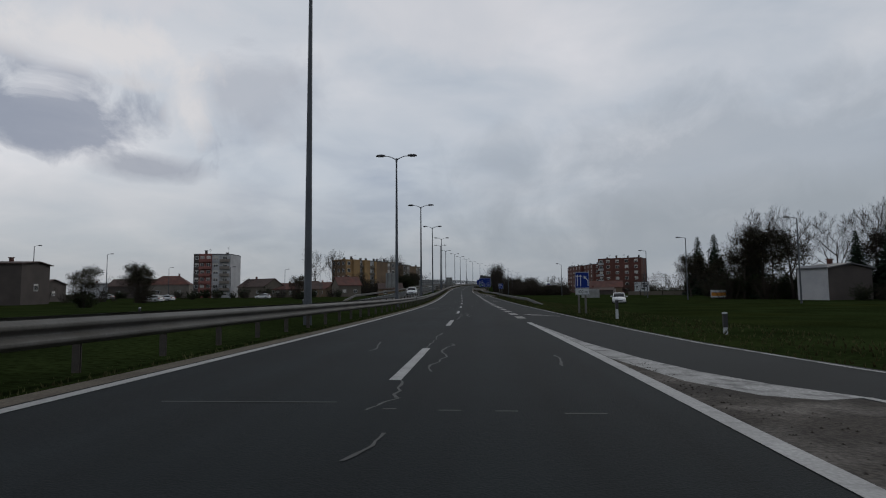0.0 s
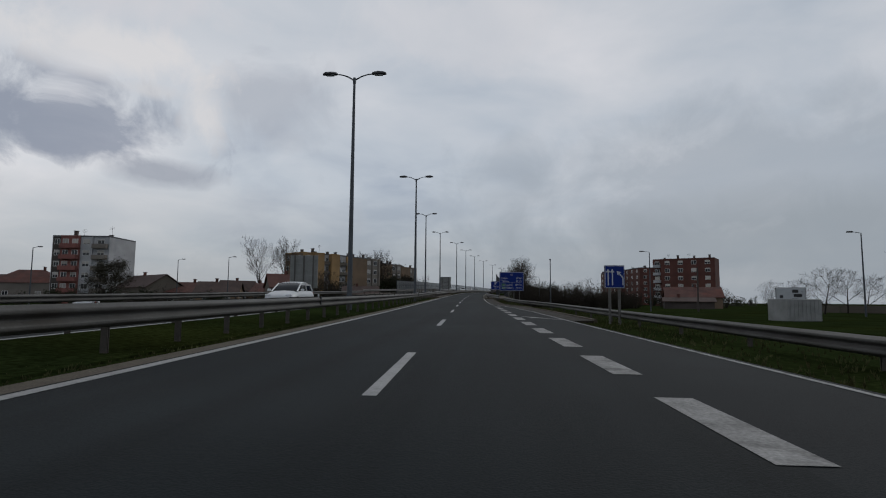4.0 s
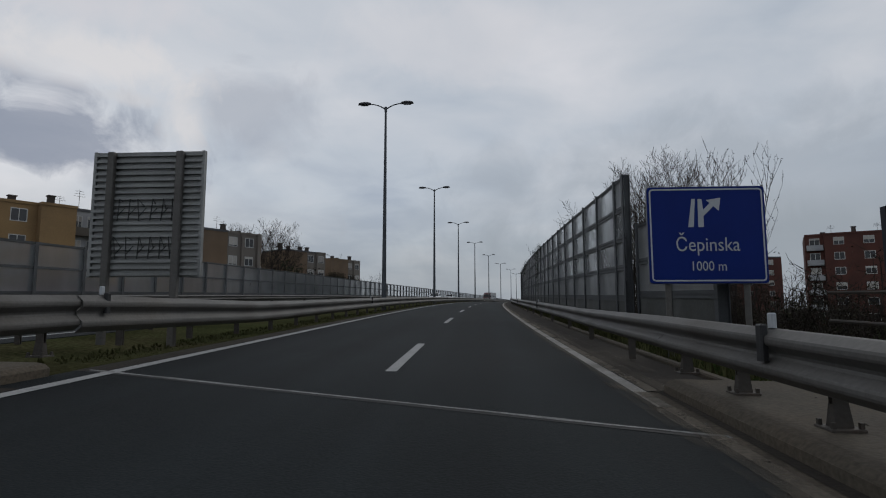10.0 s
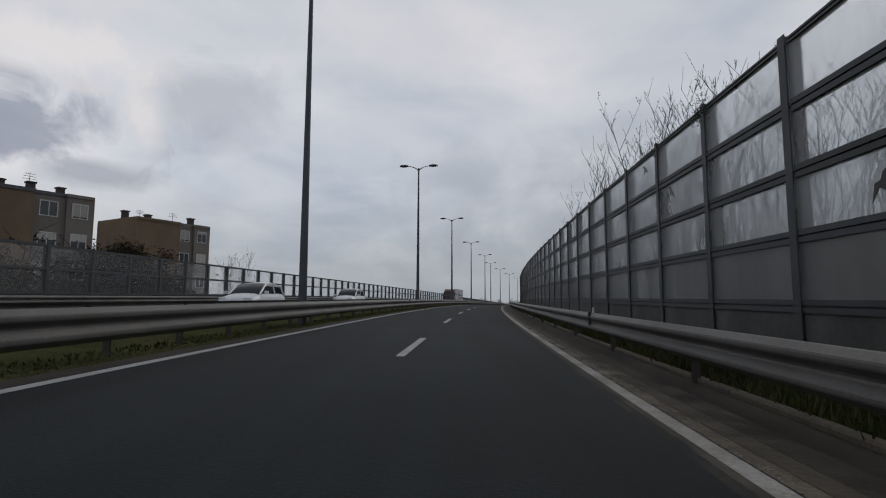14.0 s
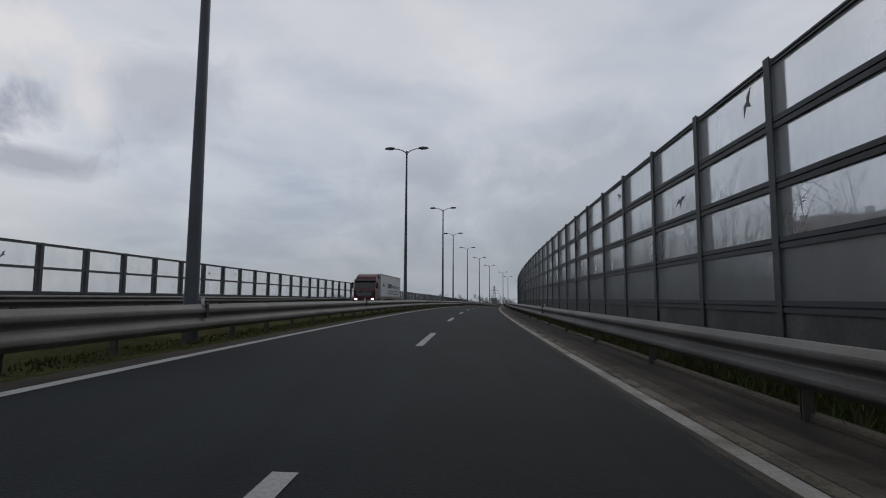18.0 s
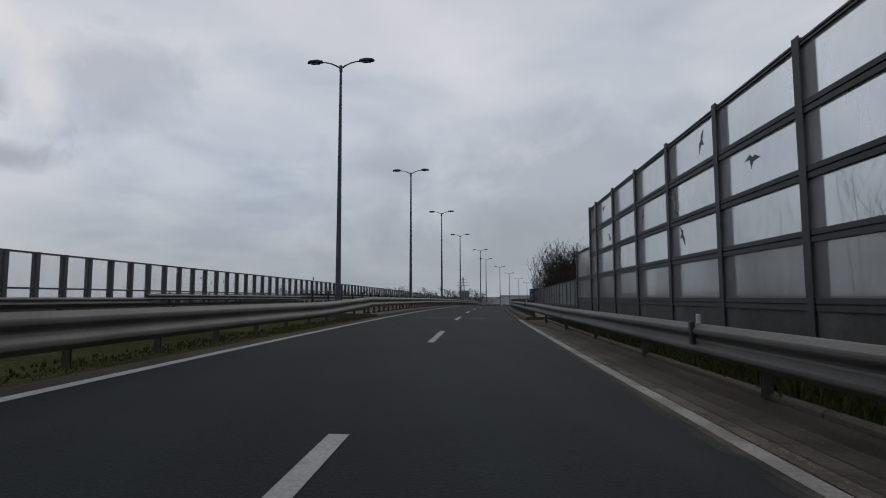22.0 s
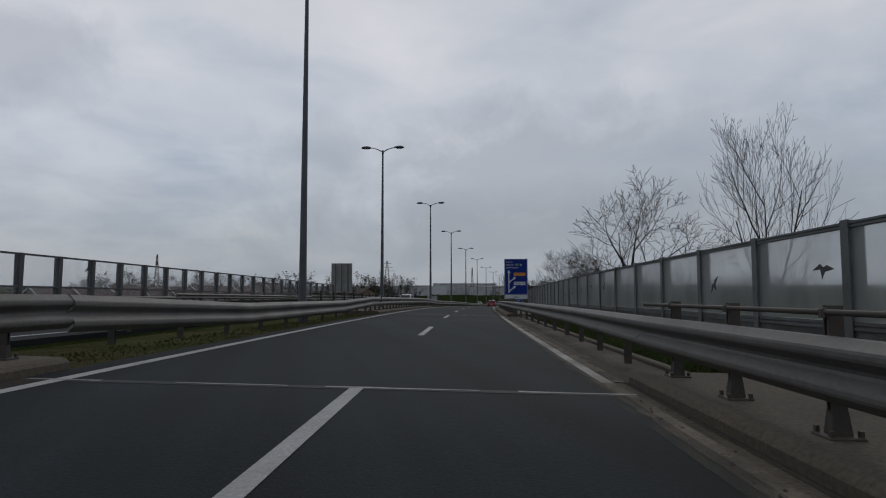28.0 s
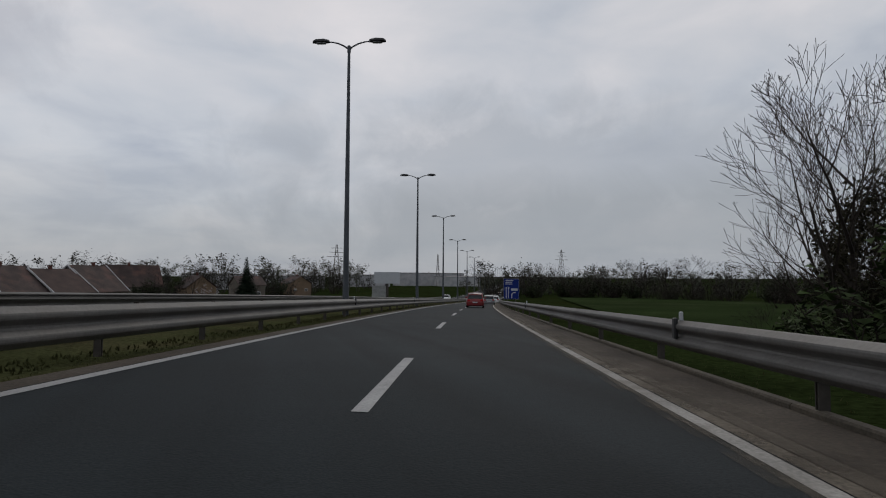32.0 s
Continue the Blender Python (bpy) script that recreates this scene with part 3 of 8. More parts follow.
stones = Geo()
_r = random.Random(31)
for _ in range(260):
    s_ = _r.uniform(0.5, 8.5)
    p = at(s_, _r.uniform(3.12, 3.5 + max(0.0, 6.0 - s_) * 0.35), 0.005)
    q = _r.uniform(0.005, 0.016)
    stones.add([p + Vector(v) * q for v in ((-1, -0.6, 0), (0.8, -1, 0), (1, 0.7, 0), (-0.5, 1, 0), (0.1, 0, 0.9))], [(0, 1, 4), (1, 2, 4), (2, 3, 4), (3, 0, 4)])
solid("gravel", stones, GRIT, "small brown stones strewn over the gore", "gravel", kind="stuff")
for s in (27.3, 66.5, 98.0):
    merge_arrow(s)
# expansion joints of the decks
for a, b in DECKS:
    for s in (a, b):
        g = Geo()
        pts = []
        random.seed(int(s))
        for i in range(17):
            u = -3.6 + 6.6 * i / 16
            w = 0.018 + 0.03 * random.random()
            ds = 0.02 * random.random()
            sk = s - u * {154: 0.5, 184: 0.36, 555: 0.28}.get(int(s), 0.0)
            pts += [at(sk + ds - w, u, 0.008), at(sk + ds + w, u, 0.008)]
        g.add(pts, [(2 * i, 2 * i + 1, 2 * i + 3, 2 * i + 2) for i in range(16) if random.random() < 0.86])
        world_part("expansion_joint", g, SEAM, road, "pale strip of an expansion joint")
        skew = {154: 0.5, 184: 0.36, 555: 0.28}.get(int(s), 0.0)
        world_part("joint_gap", Geo().add([at(s - u * skew + d, u, 0.004) for u in (-3.7, 3.0) for d in (-0.09, 0.07)], [(0, 1, 3, 2)]), TAR, road, "dark tar along the joint")
strip("asphalt_patch", road, 0.4, 1.6, 321, 341, ASPHALT_B, 0.003, label="slightly paler strip of relaid asphalt")
strip("asphalt_patch", road, 1.75, 2.1, 318, 336, ASPHALT_B, 0.003)
# rumble lines across the left lane
for s, a, b in ((5.25, -2.05, -0.3), (4.95, 0.2, 0.32), (4.9, 0.7, 0.9), (4.88, 1.2, 1.4), (4.8, 1.79, 2.15)):
    strip("scratch_line", road, a, b, s, s + 0.03, CRACK, 0.005)
for s, a, b, w, mat in ((41.4, -2.8, -0.26, 0.075, PAINT), (43.05, -2.45, -0.42, 0.05, PAINT), (47.3, -1.9, -0.8, 0.035, SEAM), (47.2, -0.7, -0.15, 0.035, SEAM), (48.4, -1.2, -0.2, 0.03, SEAM), (64.2, -1.2, -0.25, 0.05, SEAM)):
    strip("rumble_line", road, a, b, s, s + w, mat, 0.006)


def crack(s0, u0, s1, u1, wander, width):
    random.seed(int(s0 * 10 + u0))
    pts, n = [], max(6, int((s1 - s0) / 0.35))
    w = 0.0
    for i in range(n + 1):
        k = i / n
        w = w * 0.7 + random.uniform(-wander, wander)
        u, s = u0 + (u1 - u0) * k + w, s0 + (s1 - s0) * k
        h = width * random.uniform(0.4, 1.2)
        pts += [at(s, u - h, 0.005), at(s, u + h, 0.005)]
    g = Geo().add(pts, [(2 * i, 2 * i + 1, 2 * i + 3, 2 * i + 2) for i in range(n)])
    world_part("sealed_crack", g, CRACK, road, "pale irregular sealed crack")


for a in ((3.4, 0.22, 4.1, 0.36, 0.03, 0.02), (4.9, 0.08, 5.5, 0.28, 0.03, 0.018), (5.5, 0.3, 6.7, 0.1, 0.07, 0.018), (7.4, 0.36, 11.7, 0.55, 0.09, 0.02), (10.3, 0.0, 15, 0.1, 0.05, 0.02), (10.2, -1.0, 12.3, -1.02, 0.08, 0.02), (23.3, 0.2, 30.0, 0.3, 0.06, 0.03), (26.2, 0.75, 31.0, 0.45, 0.1, 0.03), (26.8, 0.25, 27.6, 0.85, 0.05, 0.03),
          (41, -0.1, 46, -0.05, 0.03, 0.02), (60.2, -0.1, 66.5, 0.03, 0.02, 0.03), (44.5, 0.9, 47, 0.95, 0.05, 0.03), (62, 1.9, 67, 1.7, 0.05, 0.025), (8.0, 2.28, 9.4, 2.3, 0.05, 0.02)):
    crack(*a)

# ---- gutters, kerbs and deck edges ----
kerbs = thing("kerb", "weathered concrete gutter and kerb along the highway", "kerb", kind="structure")


def gut_u(s):
    return max(3.02, entry_edge(s) + 0.15)


EARTH_R = [(96.0, 153.68), (185.62, 416.18), (503.52, 526.38), (556.32, 760.0)]
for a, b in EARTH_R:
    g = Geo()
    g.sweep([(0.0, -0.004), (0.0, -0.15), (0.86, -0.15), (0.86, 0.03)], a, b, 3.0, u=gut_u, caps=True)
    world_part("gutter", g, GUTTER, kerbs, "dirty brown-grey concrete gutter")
    s = a
    while s < b - 0.2:
        e = min(s + 5.0, b)
        g = Geo()
        g.sweep([(0.86, -0.2), (1.0, -0.2), (1.0, 0.07), (0.98, 0.09), (0.88, 0.09), (0.86, 0.07)], s + 0.01, e - 0.01, 2.5, u=gut_u)
        world_part("kerb_stone", g, CONCRETE, kerbs)
        s = e
for a, b in EARTH_R[1:]:
    for u0, u1, film in ((2.64, 2.74, DUST_THIN), (2.74, 2.815, DUST_MID), (2.975, 3.12, DUST_FULL), (3.12, 3.3, DUST_MID), (3.3, 3.55, DUST_THIN)):
        strip("dust", road, u0, u1, a, b, film, 0.008 + 0.04 * max(0.0, u1 - 3.02))
for a, b in DECKS:
    deck = thing("viaduct_deck", "grey concrete viaduct deck with raised kerbs on both sides", "bridge", stand(a), kind="structure")
    for name, prof in (("kerb_walk", [(3.16, -0.9), (7.35, -0.9), (7.35, 0.17), (3.28, 0.15), (3.21, 0.135), (3.16, 0.09)]),
                       ("inner_kerb", [(-5.75, -0.9), (-3.72, -0.9), (-3.72, 0.09), (-3.78, 0.135), (-3.87, 0.15), (-5.75, 0.15)]),
                       ("far_inner_kerb", [(-7.5, -0.9), (-6.35, -0.9), (-6.35, 0.16), (-7.44, 0.16), (-7.5, 0.1)]),
                       ("far_kerb_walk", [(-16.6, -0.9), (-14.5, -0.9), (-14.5, 0.13), (-14.6, 0.15), (-16.6, 0.15)]),
                       ("slab", [(-16.4, -1.1), (7.2, -1.1), (7.2, -0.35), (-16.4, -0.35)])):
        g = Geo()
        g.sweep(prof, a - 0.8, b + 0.8, 3.0)
        world_part(name, g, CONCRETE, deck)
    strip("gutter", deck, 2.94, 3.2, a - 0.8, b + 0.8, SILT, 0.005, label="dusty light brown concrete gutter")
    for u0, u1, film in ((2.64, 2.75, DUST_THIN), (2.75, 2.85, DUST_MID), (2.85, 2.97, DUST_FULL)):
        strip("gutter_dust", deck, u0, u1, a - 0.8, b + 0.8, film, 0.008)
    strip("kerb_dirt", deck, lambda s: 3.06 + 0.03 * math.sin(s * 1.1) + 0.02 * math.sin(s * 3.7), 3.155, a - 0.8, b + 0.8, GUTTER, 0.009, label="dark dirt along the foot of the kerb")
    g = Geo()
    g.sweep([(3.152, -0.01), (3.158, -0.01), (3.158, 0.088), (3.152, 0.085)], a - 0.8, b + 0.8, 3.0)
    world_part("kerb_face", g, CONCRETE, deck, "dirty concrete kerb face")
    strip("left_gutter", deck, -3.72, -3.38, a, b, GUTTER, 0.005)
    for s in (a + 0.5, b - 0.5):
        world_part("abutment", Geo().box(-16.3, 7.1, -0.9, 0.9, -9.0, -0.95, stand(s)), CONCRETE, deck)
g = Geo()
g.sweep([(-7.3, -0.6), (-3.74, -0.6), (-3.74, -0.03), (-4.6, -0.05), (-5.6, -0.06), (-7.3, -0.14)], 503.55, 526.35, 1.5)
solid("median", g, VERGE, "grass-grown earth of the median between two decks", "ground", kind="structure", smooth=False)
g = Geo()
g.sweep([(-7.28, -0.6), (-4.3, -0.6), (-4.3, -0.03), (-5.2, 0.03), (-6.2, 0.09), (-6.9, 0.12), (-7.26, 0.08), (-7.28, -0.05)], -60, 150, 3.0)
solid("median", g, GRASS, "short green grass of the raised median strip", "ground", kind="structure")
for a, b in ((185.65, 416.15), (556.35, 760.0)):
    g = Geo()
    g.sweep([(-7.28, -0.6), (-3.74, -0.6), (-3.74, -0.012), (-4.5, -0.06), (-5.45, -0.085), (-6.4, -0.055), (-7.28, -0.012)], a, b, 3.0)
    solid("median", g, VERGE, "dry olive grass of the median strip between the carriageways", "ground", kind="structure")
debris = Geo()
for a, b in DECKS:
    for _ in range(int((b - a) * 9)):
        walkway = _r.random() < 0.25
        p = at(_r.uniform(a, b), _r.uniform(3.45, 4.4) if walkway else 2.74 + 0.56 * _r.random() ** 1.6, 0.152 if walkway else 0.009)
        q = _r.uniform(0.006, 0.022)
        debris.add([p + Vector(v) * q for v in ((-1, -0.6, 0), (0.8, -1, 0), (1, 0.7, 0), (-0.5, 1, 0), (0.1, 0, 0.7))], [(0, 1, 4), (1, 2, 4), (2, 3, 4), (3, 0, 4)])
solid("debris", debris, GRIT, "small stones and dirt strewn along the deck gutters", "gravel", kind="stuff")
strip("verge_dirt", road, -3.76, -3.4, -40, 154, DUST, 0.004)
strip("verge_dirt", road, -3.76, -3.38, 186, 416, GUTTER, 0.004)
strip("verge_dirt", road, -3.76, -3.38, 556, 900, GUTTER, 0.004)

# ---- guard rails ----
W_FRONT = [(0.0, 0.0), (0.016, 0.006), (0.088, 0.048), (0.094, 0.062), (0.094, 0.082), (0.088, 0.096), (0.020, 0.138), (0.012, 0.156), (0.020, 0.174), (0.088, 0.216), (0.094, 0.230), (0.094, 0.250), (0.088, 0.264), (0.016, 0.306), (0.0, 0.312)]


def i_section(g, w, d, t, z0, z1):
    """An upright I-profile: flanges w wide across x, d apart in y."""
    a, b = w / 2, d / 2
    o = [(-a, -b), (a, -b), (a, -b + t), (t, -b + t), (t, b - t), (a, b - t), (a, b), (-a, b), (-a, b - t), (-t, b - t), (-t, -b + t), (-a, -b + t)]
    n = len(o)
    v = [(*p, z0) for p in o] + [(*p, z1) for p in o]
    return g.add(v, [tuple(reversed(range(n))), tuple(range(n, 2 * n))] + [(k, (k + 1) % n, n + (k + 1) % n, n + k) for k in range(n)])


def post_mesh(name, h, plate):
    g = Geo()
    i_section(g, 0.1, 0.052, 0.012, -0.05 if not plate else 0.02, h)
    if plate:
        g.box(-0.115, 0.115, -0.1, 0.1, 0.0, 0.02, bevel=0.006)
        for x in (-0.09, 0.09):
            for y in (-0.075, 0.075):
                g.box(x - 0.013, x + 0.013, y - 0.013, y + 0.013, 0.02, 0.06)
        # splayed foot
        g.add([(-0.065, -0.045, 0.02), (0.065, -0.045, 0.02), (0.065, 0.045, 0.02), (-0.065, 0.045, 0.02), (-0.05, -0.03, 0.17), (0.05, -0.03, 0.17), (0.05, 0.03, 0.17), (-0.05, 0.03, 0.17)],
              [(0, 1, 5, 4), (1, 2, 6, 5), (2, 3, 7, 6), (3, 0, 4, 7)])
    if plate:
        g.box(-0.085, -0.04, -0.05, 0.05, 0.38, 0.52)
    return g.mesh(name, STEEL_DARK)


POST_DECK, POST_EARTH, POST_TUBE, POST_HIGH = post_mesh("post", 0.56, True), post_mesh("post", 0.62, False), post_mesh("post", 0.84, True), post_mesh("post", 1.06, True)
BOX_TOP = Geo().box(-0.085, -0.03, -0.03, 0.03, 0.76, 0.83, bevel=0.015).mesh("tube_clamp", STEEL_DARK)
REFLECT = Geo().box(-0.02, 0.02, -0.04, 0.04, 0.0, 0.12, bevel=0.01).mesh("reflector", SIGN_WHITE)
REFLECT_B = Geo().box(-0.03, 0.03, -0.045, 0.045, -0.26, 0.03, bevel=0.012).mesh("reflector_back", SIGN_BLACK)


def guard_rail(label, s0, s1, face_u, side, top, gap=4.0, deck=False, tube=False, base=0.0, markers=(), group="highway guard rails", tall=1.3, drop=0.0, tube_z=0.795):
    """W-beam on posts. side: -1 when the traffic passes to its left (lower u), +1 to its right. face_u, top: numbers or functions of s."""
    fu = face_u if callable(face_u) else (lambda s: face_u)
    tz = top if callable(top) else (lambda s: top)
    rail = thing("guard_rail", label, "guard rail", stand(s0, fu(s0), base), group)
    front = W_FRONT
    prof = [(side * d, z * tall) for d, z in front + [(d - 0.01, z) for d, z in reversed(front)]]
    if side < 0:
        prof = list(reversed(prof))
    s = s0
    while s < s1 - 0.3:
        e = min(s1, s + (8.0 if "far" not in group and s < 640 else 16.0))
        g = Geo()
        g.sweep(prof, s - 0.02, e, 2.0, u=fu, z=lambda q: tz(q) - 0.312 * tall)
        world_part("beam", g, STEEL_OLD if s0 < 100 else STEEL, rail)
        s = e
    s = s0 + gap / 2
    me = (POST_HIGH if tube_z > 0.9 else POST_TUBE if tube else POST_DECK) if deck else POST_EARTH
    while s < s1:
        u = fu(s) - side * (0.1 if deck else 0.06)
        m = stand(s, u, base if deck else tz(s) - 0.68 - drop)
        if side > 0:
            m = m @ Matrix.Rotation(math.pi, 4, "Z")
        place_part("post", me, rail, m)
        if tube and "far" not in group:
            place_part("tube_clamp", BOX_TOP, rail, m)
        s += gap
    if tube:
        g = Geo()
        ring = [(0.02 * math.cos(a), 0.02 * math.sin(a)) for a in (2 * math.pi * k / 8 for k in range(8))]
        g.sweep(ring, s0, s1, 4.0, u=lambda q: fu(q) - side * 0.04, z=base + tube_z)
        world_part("top_tube", g, STEEL_DARK, rail, smooth=True)
    for q in markers:
        place_part("reflector", REFLECT, rail, stand(q, fu(q), tz(q)), "small white reflector cap")
        place_part("reflector_back", REFLECT_B, rail, stand(q, fu(q) + side * 0.085, tz(q)))
    return rail


def left_top(s):
    return float(np.interp(s, [-60, 0, 20, 40, 60, 75, 125, 150], [0.70, 0.76, 0.79, 0.77, 0.78, 0.82, 0.79, 0.88]))


GREY = "galvanised steel guard rail"
# median side of our carriageway
guard_rail(GREY + " in the grass median", -30, 153.5, -4.2, 1, left_top, 2.0, markers=(50.5, 92.0, 128), tall=1.12)
guard_rail(GREY + " bolted to a concrete deck kerb", 153.5, 186.5, -4.15, 1, 0.92, 1.33, True, base=0.15, markers=(163, 187), tall=1.5)
guard_rail(GREY + " in the grass median", 186.5, 416, -4.12, 1, lambda s: float(np.interp(s, [186.5, 193, 409, 416], [0.92, 0.745, 0.745, 0.92])), 2.0, markers=(206, 248, 290, 330, 345.5, 372, 384), tall=1.6)
guard_rail(GREY + " bolted to a concrete deck kerb", 416, 504, -4.15, 1, 0.92, 1.33, True, base=0.15, markers=(441, 484), tall=1.45)
guard_rail(GREY + " in the grass median", 504, 526, -4.13, 1, lambda s: float(np.interp(s, [504, 510, 520, 526], [0.92, 0.74, 0.74, 0.9])), 2.0, tall=1.62)
guard_rail(GREY + " bolted to a concrete deck kerb", 526, 557, -4.15, 1, lambda s: float(np.interp(s, [526, 540], [0.9, 0.92])), 1.33, True, base=0.15, markers=(529,), tall=1.55)
guard_rail(GREY + " in the grass median", 557, 760, -4.13, 1, lambda s: float(np.interp(s, [557, 564], [0.92, 0.75])), 3.0, markers=(571, 590, 612), tall=1.55)
# right-hand side
guard_rail(GREY + " beside a merging lane", 52, 141, lambda s: float(np.interp(s, [52, 64, 112, 118, 124, 132, 141], [7.7, 7.35, 7.2, 6.9, 6.1, 5.45, 5.2])), -1, lambda s: 0.46 if s > 62 else 0.02 + (s - 52) * 0.044, 4.0, tall=1.0, drop=0.12)
guard_rail(GREY + " in the verge beside the gutter", 140.6, 153.5, lambda s: float(np.interp(s, [140.6, 148, 153.5], [4.5, 4.3, 3.5])), -1, lambda s: float(np.interp(s, [148, 153.5], [0.72, 0.79])), 2.0, tall=1.35)
guard_rail(GREY + " with posts bolted to the deck walk", 153.5, 186.5, 3.48, -1, 0.79, 1.33, True, base=0.15, markers=(166.9, 184), tall=1.33)
guard_rail(GREY + " in front of the noise barrier", 186.5, 416, lambda s: float(np.interp(s, [186.5, 196, 406, 416], [3.48, 3.9, 3.9, 3.48])), -1, lambda s: float(np.interp(s, [186.5, 194, 408, 416], [0.79, 0.71, 0.71, 0.8])), 4.0, markers=(205, 222, 244, 262, 305, 341.5, 362, 398))
guard_rail(GREY + " carrying a hand tube on its posts", 416, 504, 3.48, -1, 0.80, 1.33, True, True, 0.15, markers=(420, 488), tall=1.33)
guard_rail(GREY + " in the verge beside the gutter", 504, 526, lambda s: float(np.interp(s, [504, 510, 520, 526], [3.48, 3.7, 3.7, 3.48])), -1, lambda s: float(np.interp(s, [504, 510, 520, 526], [0.80, 0.8, 0.8, 0.82])), 2.0, tall=1.3)
guard_rail(GREY + " carrying a hand tube on its posts", 526, 557, 3.48, -1, 0.82, 1.33, True, True, 0.15, tall=1.27)
guard_rail(GREY + " in the verge beside a field", 557, 740, lambda s: float(np.interp(s, [557, 567], [3.48, 4.0])), -1, lambda s: float(np.interp(s, [557, 567], [0.82, 0.74])), 4.0, markers=(574, 596, 640))
# opposite carriageway
for a, b in ((-30, 153), (187, 416), (504, 526), (557, 740)):
    guard_rail(GREY + " along the opposite carriageway", a, b, -7.15, -1, 0.7, 4.0, group="far guard rails", tall=1.0)
    guard_rail(GREY + " on the outer side of the opposite carriageway", max(a, 68), b, -14.9, 1, (lambda s: 0.72 if s > 76 else 0.1 + (s - 68) * 0.0775), 12.0, group="far guard rails", tall=1.0)
for a, b in ((153, 187), (416, 504), (526, 557)):
    guard_rail(GREY + " with a hand tube on the opposite deck", a, b, -7.3, -1, 1.06, 2.66, True, True, 0.16, group="far guard rails", tall=1.1, tube_z=1.02)
    guard_rail(GREY + " on the outer kerb of the opposite deck", a, b, -14.9, 1, 0.9, 4.0, True, True, 0.15, group="far guard rails", tall=1.0)

# ---- street lamps in the median ----
def street_lamp(m):
    lamp = thing("street_lamp", "tall grey steel street lamp with two curved arms in the median", "street lamp", m, "median street lamps")
    part("pole", Geo().tube([(0, 0, 0), (0, 0, 0.9), (0, 0, 1.0), (0, 0, 6.5), (0, 0, 12.55)], [0.155, 0.152, 0.142, 0.105, 0.065], 12), LAMP_STEEL, lamp, smooth=True)
    part("top_collar", Geo().tube([(0, 0, 12.4), (0, 0, 12.72)], 0.085, 10), LAMP_STEEL, lamp, smooth=True)
    for side in (-1, 1):
        pts = [(side * 1.05 * k, 0, 12.55 + 0.38 * (1 - (1 - k) ** 2.2)) for k in (0, 0.15, 0.3, 0.5, 0.75, 1.0)]
        part("arm", Geo().tube(pts, [0.045, 0.042, 0.04, 0.036, 0.034, 0.032], 8), LAMP_STEEL, lamp, smooth=True)
        rings = [(0.95, 0.05, 0.06), (1.0, 0.1, 0.1), (1.25, 0.17, 0.15), (1.6, 0.16, 0.13), (1.72, 0.1, 0.08), (1.76, 0.03, 0.03)]
        g, n = Geo(), 10
        v = []
        for x, w, h in rings:
            v += [(side * x, w * math.cos(a), 12.94 + (h * math.sin(a) if math.sin(a) > 0 else 0.06 * math.sin(a))) for a in (2 * math.pi * k / n for k in range(n))]
        f = [(i * n + k, i * n + (k + 1) % n, (i + 1) * n + (k + 1) % n, (i + 1) * n + k) for i in range(len(rings) - 1) for k in range(n)] + [tuple(range(n)), tuple(range((len(rings) - 1) * n, len(rings) * n))]
        head = part("lamp_head", g.add(v, f), LAMP_HEAD, lamp, "dark oval lamp housing", smooth=True)
        part("lens", Geo().box(side * 1.35 - 0.22, side * 1.35 + 0.22, -0.1, 0.1, 12.855, 12.885, bevel=0.02), LAMP_GLASS, head)
    return lamp


LAMP_S += [733 + 27 * k for k in range(10)]
LAMP_U += [-4.8] * 10
first = street_lamp(stand(LAMP_S[0], LAMP_U[0], -0.02))
for s, u in list(zip(LAMP_S, LAMP_U))[1:]:
    copy_thing(first, stand(s, u, 0.1 if on_deck(s) and u < -5.7 else -0.02))


# ---- noise barriers ----
def bay_frame(s0, s1, u, z=0.0):
    """Frame whose x runs from one post to the next."""
    a, b = at(s0, u, z), at(s1, u, z)
    d = b - a
    yaw = math.atan2(d.y, d.x)
    pitch_ = math.atan2(d.z, math.hypot(d.x, d.y))
    return Matrix.Translation(a) @ Matrix.Rotation(yaw, 4, "Z") @ Matrix.Rotation(-pitch_, 4, "Y"), d.length


PANE_SHEET = pane_material("faded_white_sheet", (0.45, 0.46, 0.47), 0.35, dirt=0.2)


def sticker_mesh():
    """A small dark slanting plate with two swept wings."""
    o = [(1.45 * x, 1.45 * z) for x, z in ((-0.2, 0.03), (-0.06, 0.075), (0.0, 0.045), (0.07, 0.085), (0.21, 0.0), (0.06, 0.015), (0.025, -0.1), (-0.025, -0.01))]
    return Geo().prism(o, -0.012, -0.006).mesh("sticker", SIGN_BLACK)


STICK = sticker_mesh()
H_POST = {}


def h_post(h, mat=FRAME, w=0.16, d=0.23):
    key = (round(h, 2), w, mat.name)
    if key not in H_POST:
        g = Geo()
        i_section(g, w, d, 0.018, 0, h)
        g.v = [(-y, x, z) for x, y, z in g.v]
        H_POST[key] = g.mesh("post", mat)
    return H_POST[key]


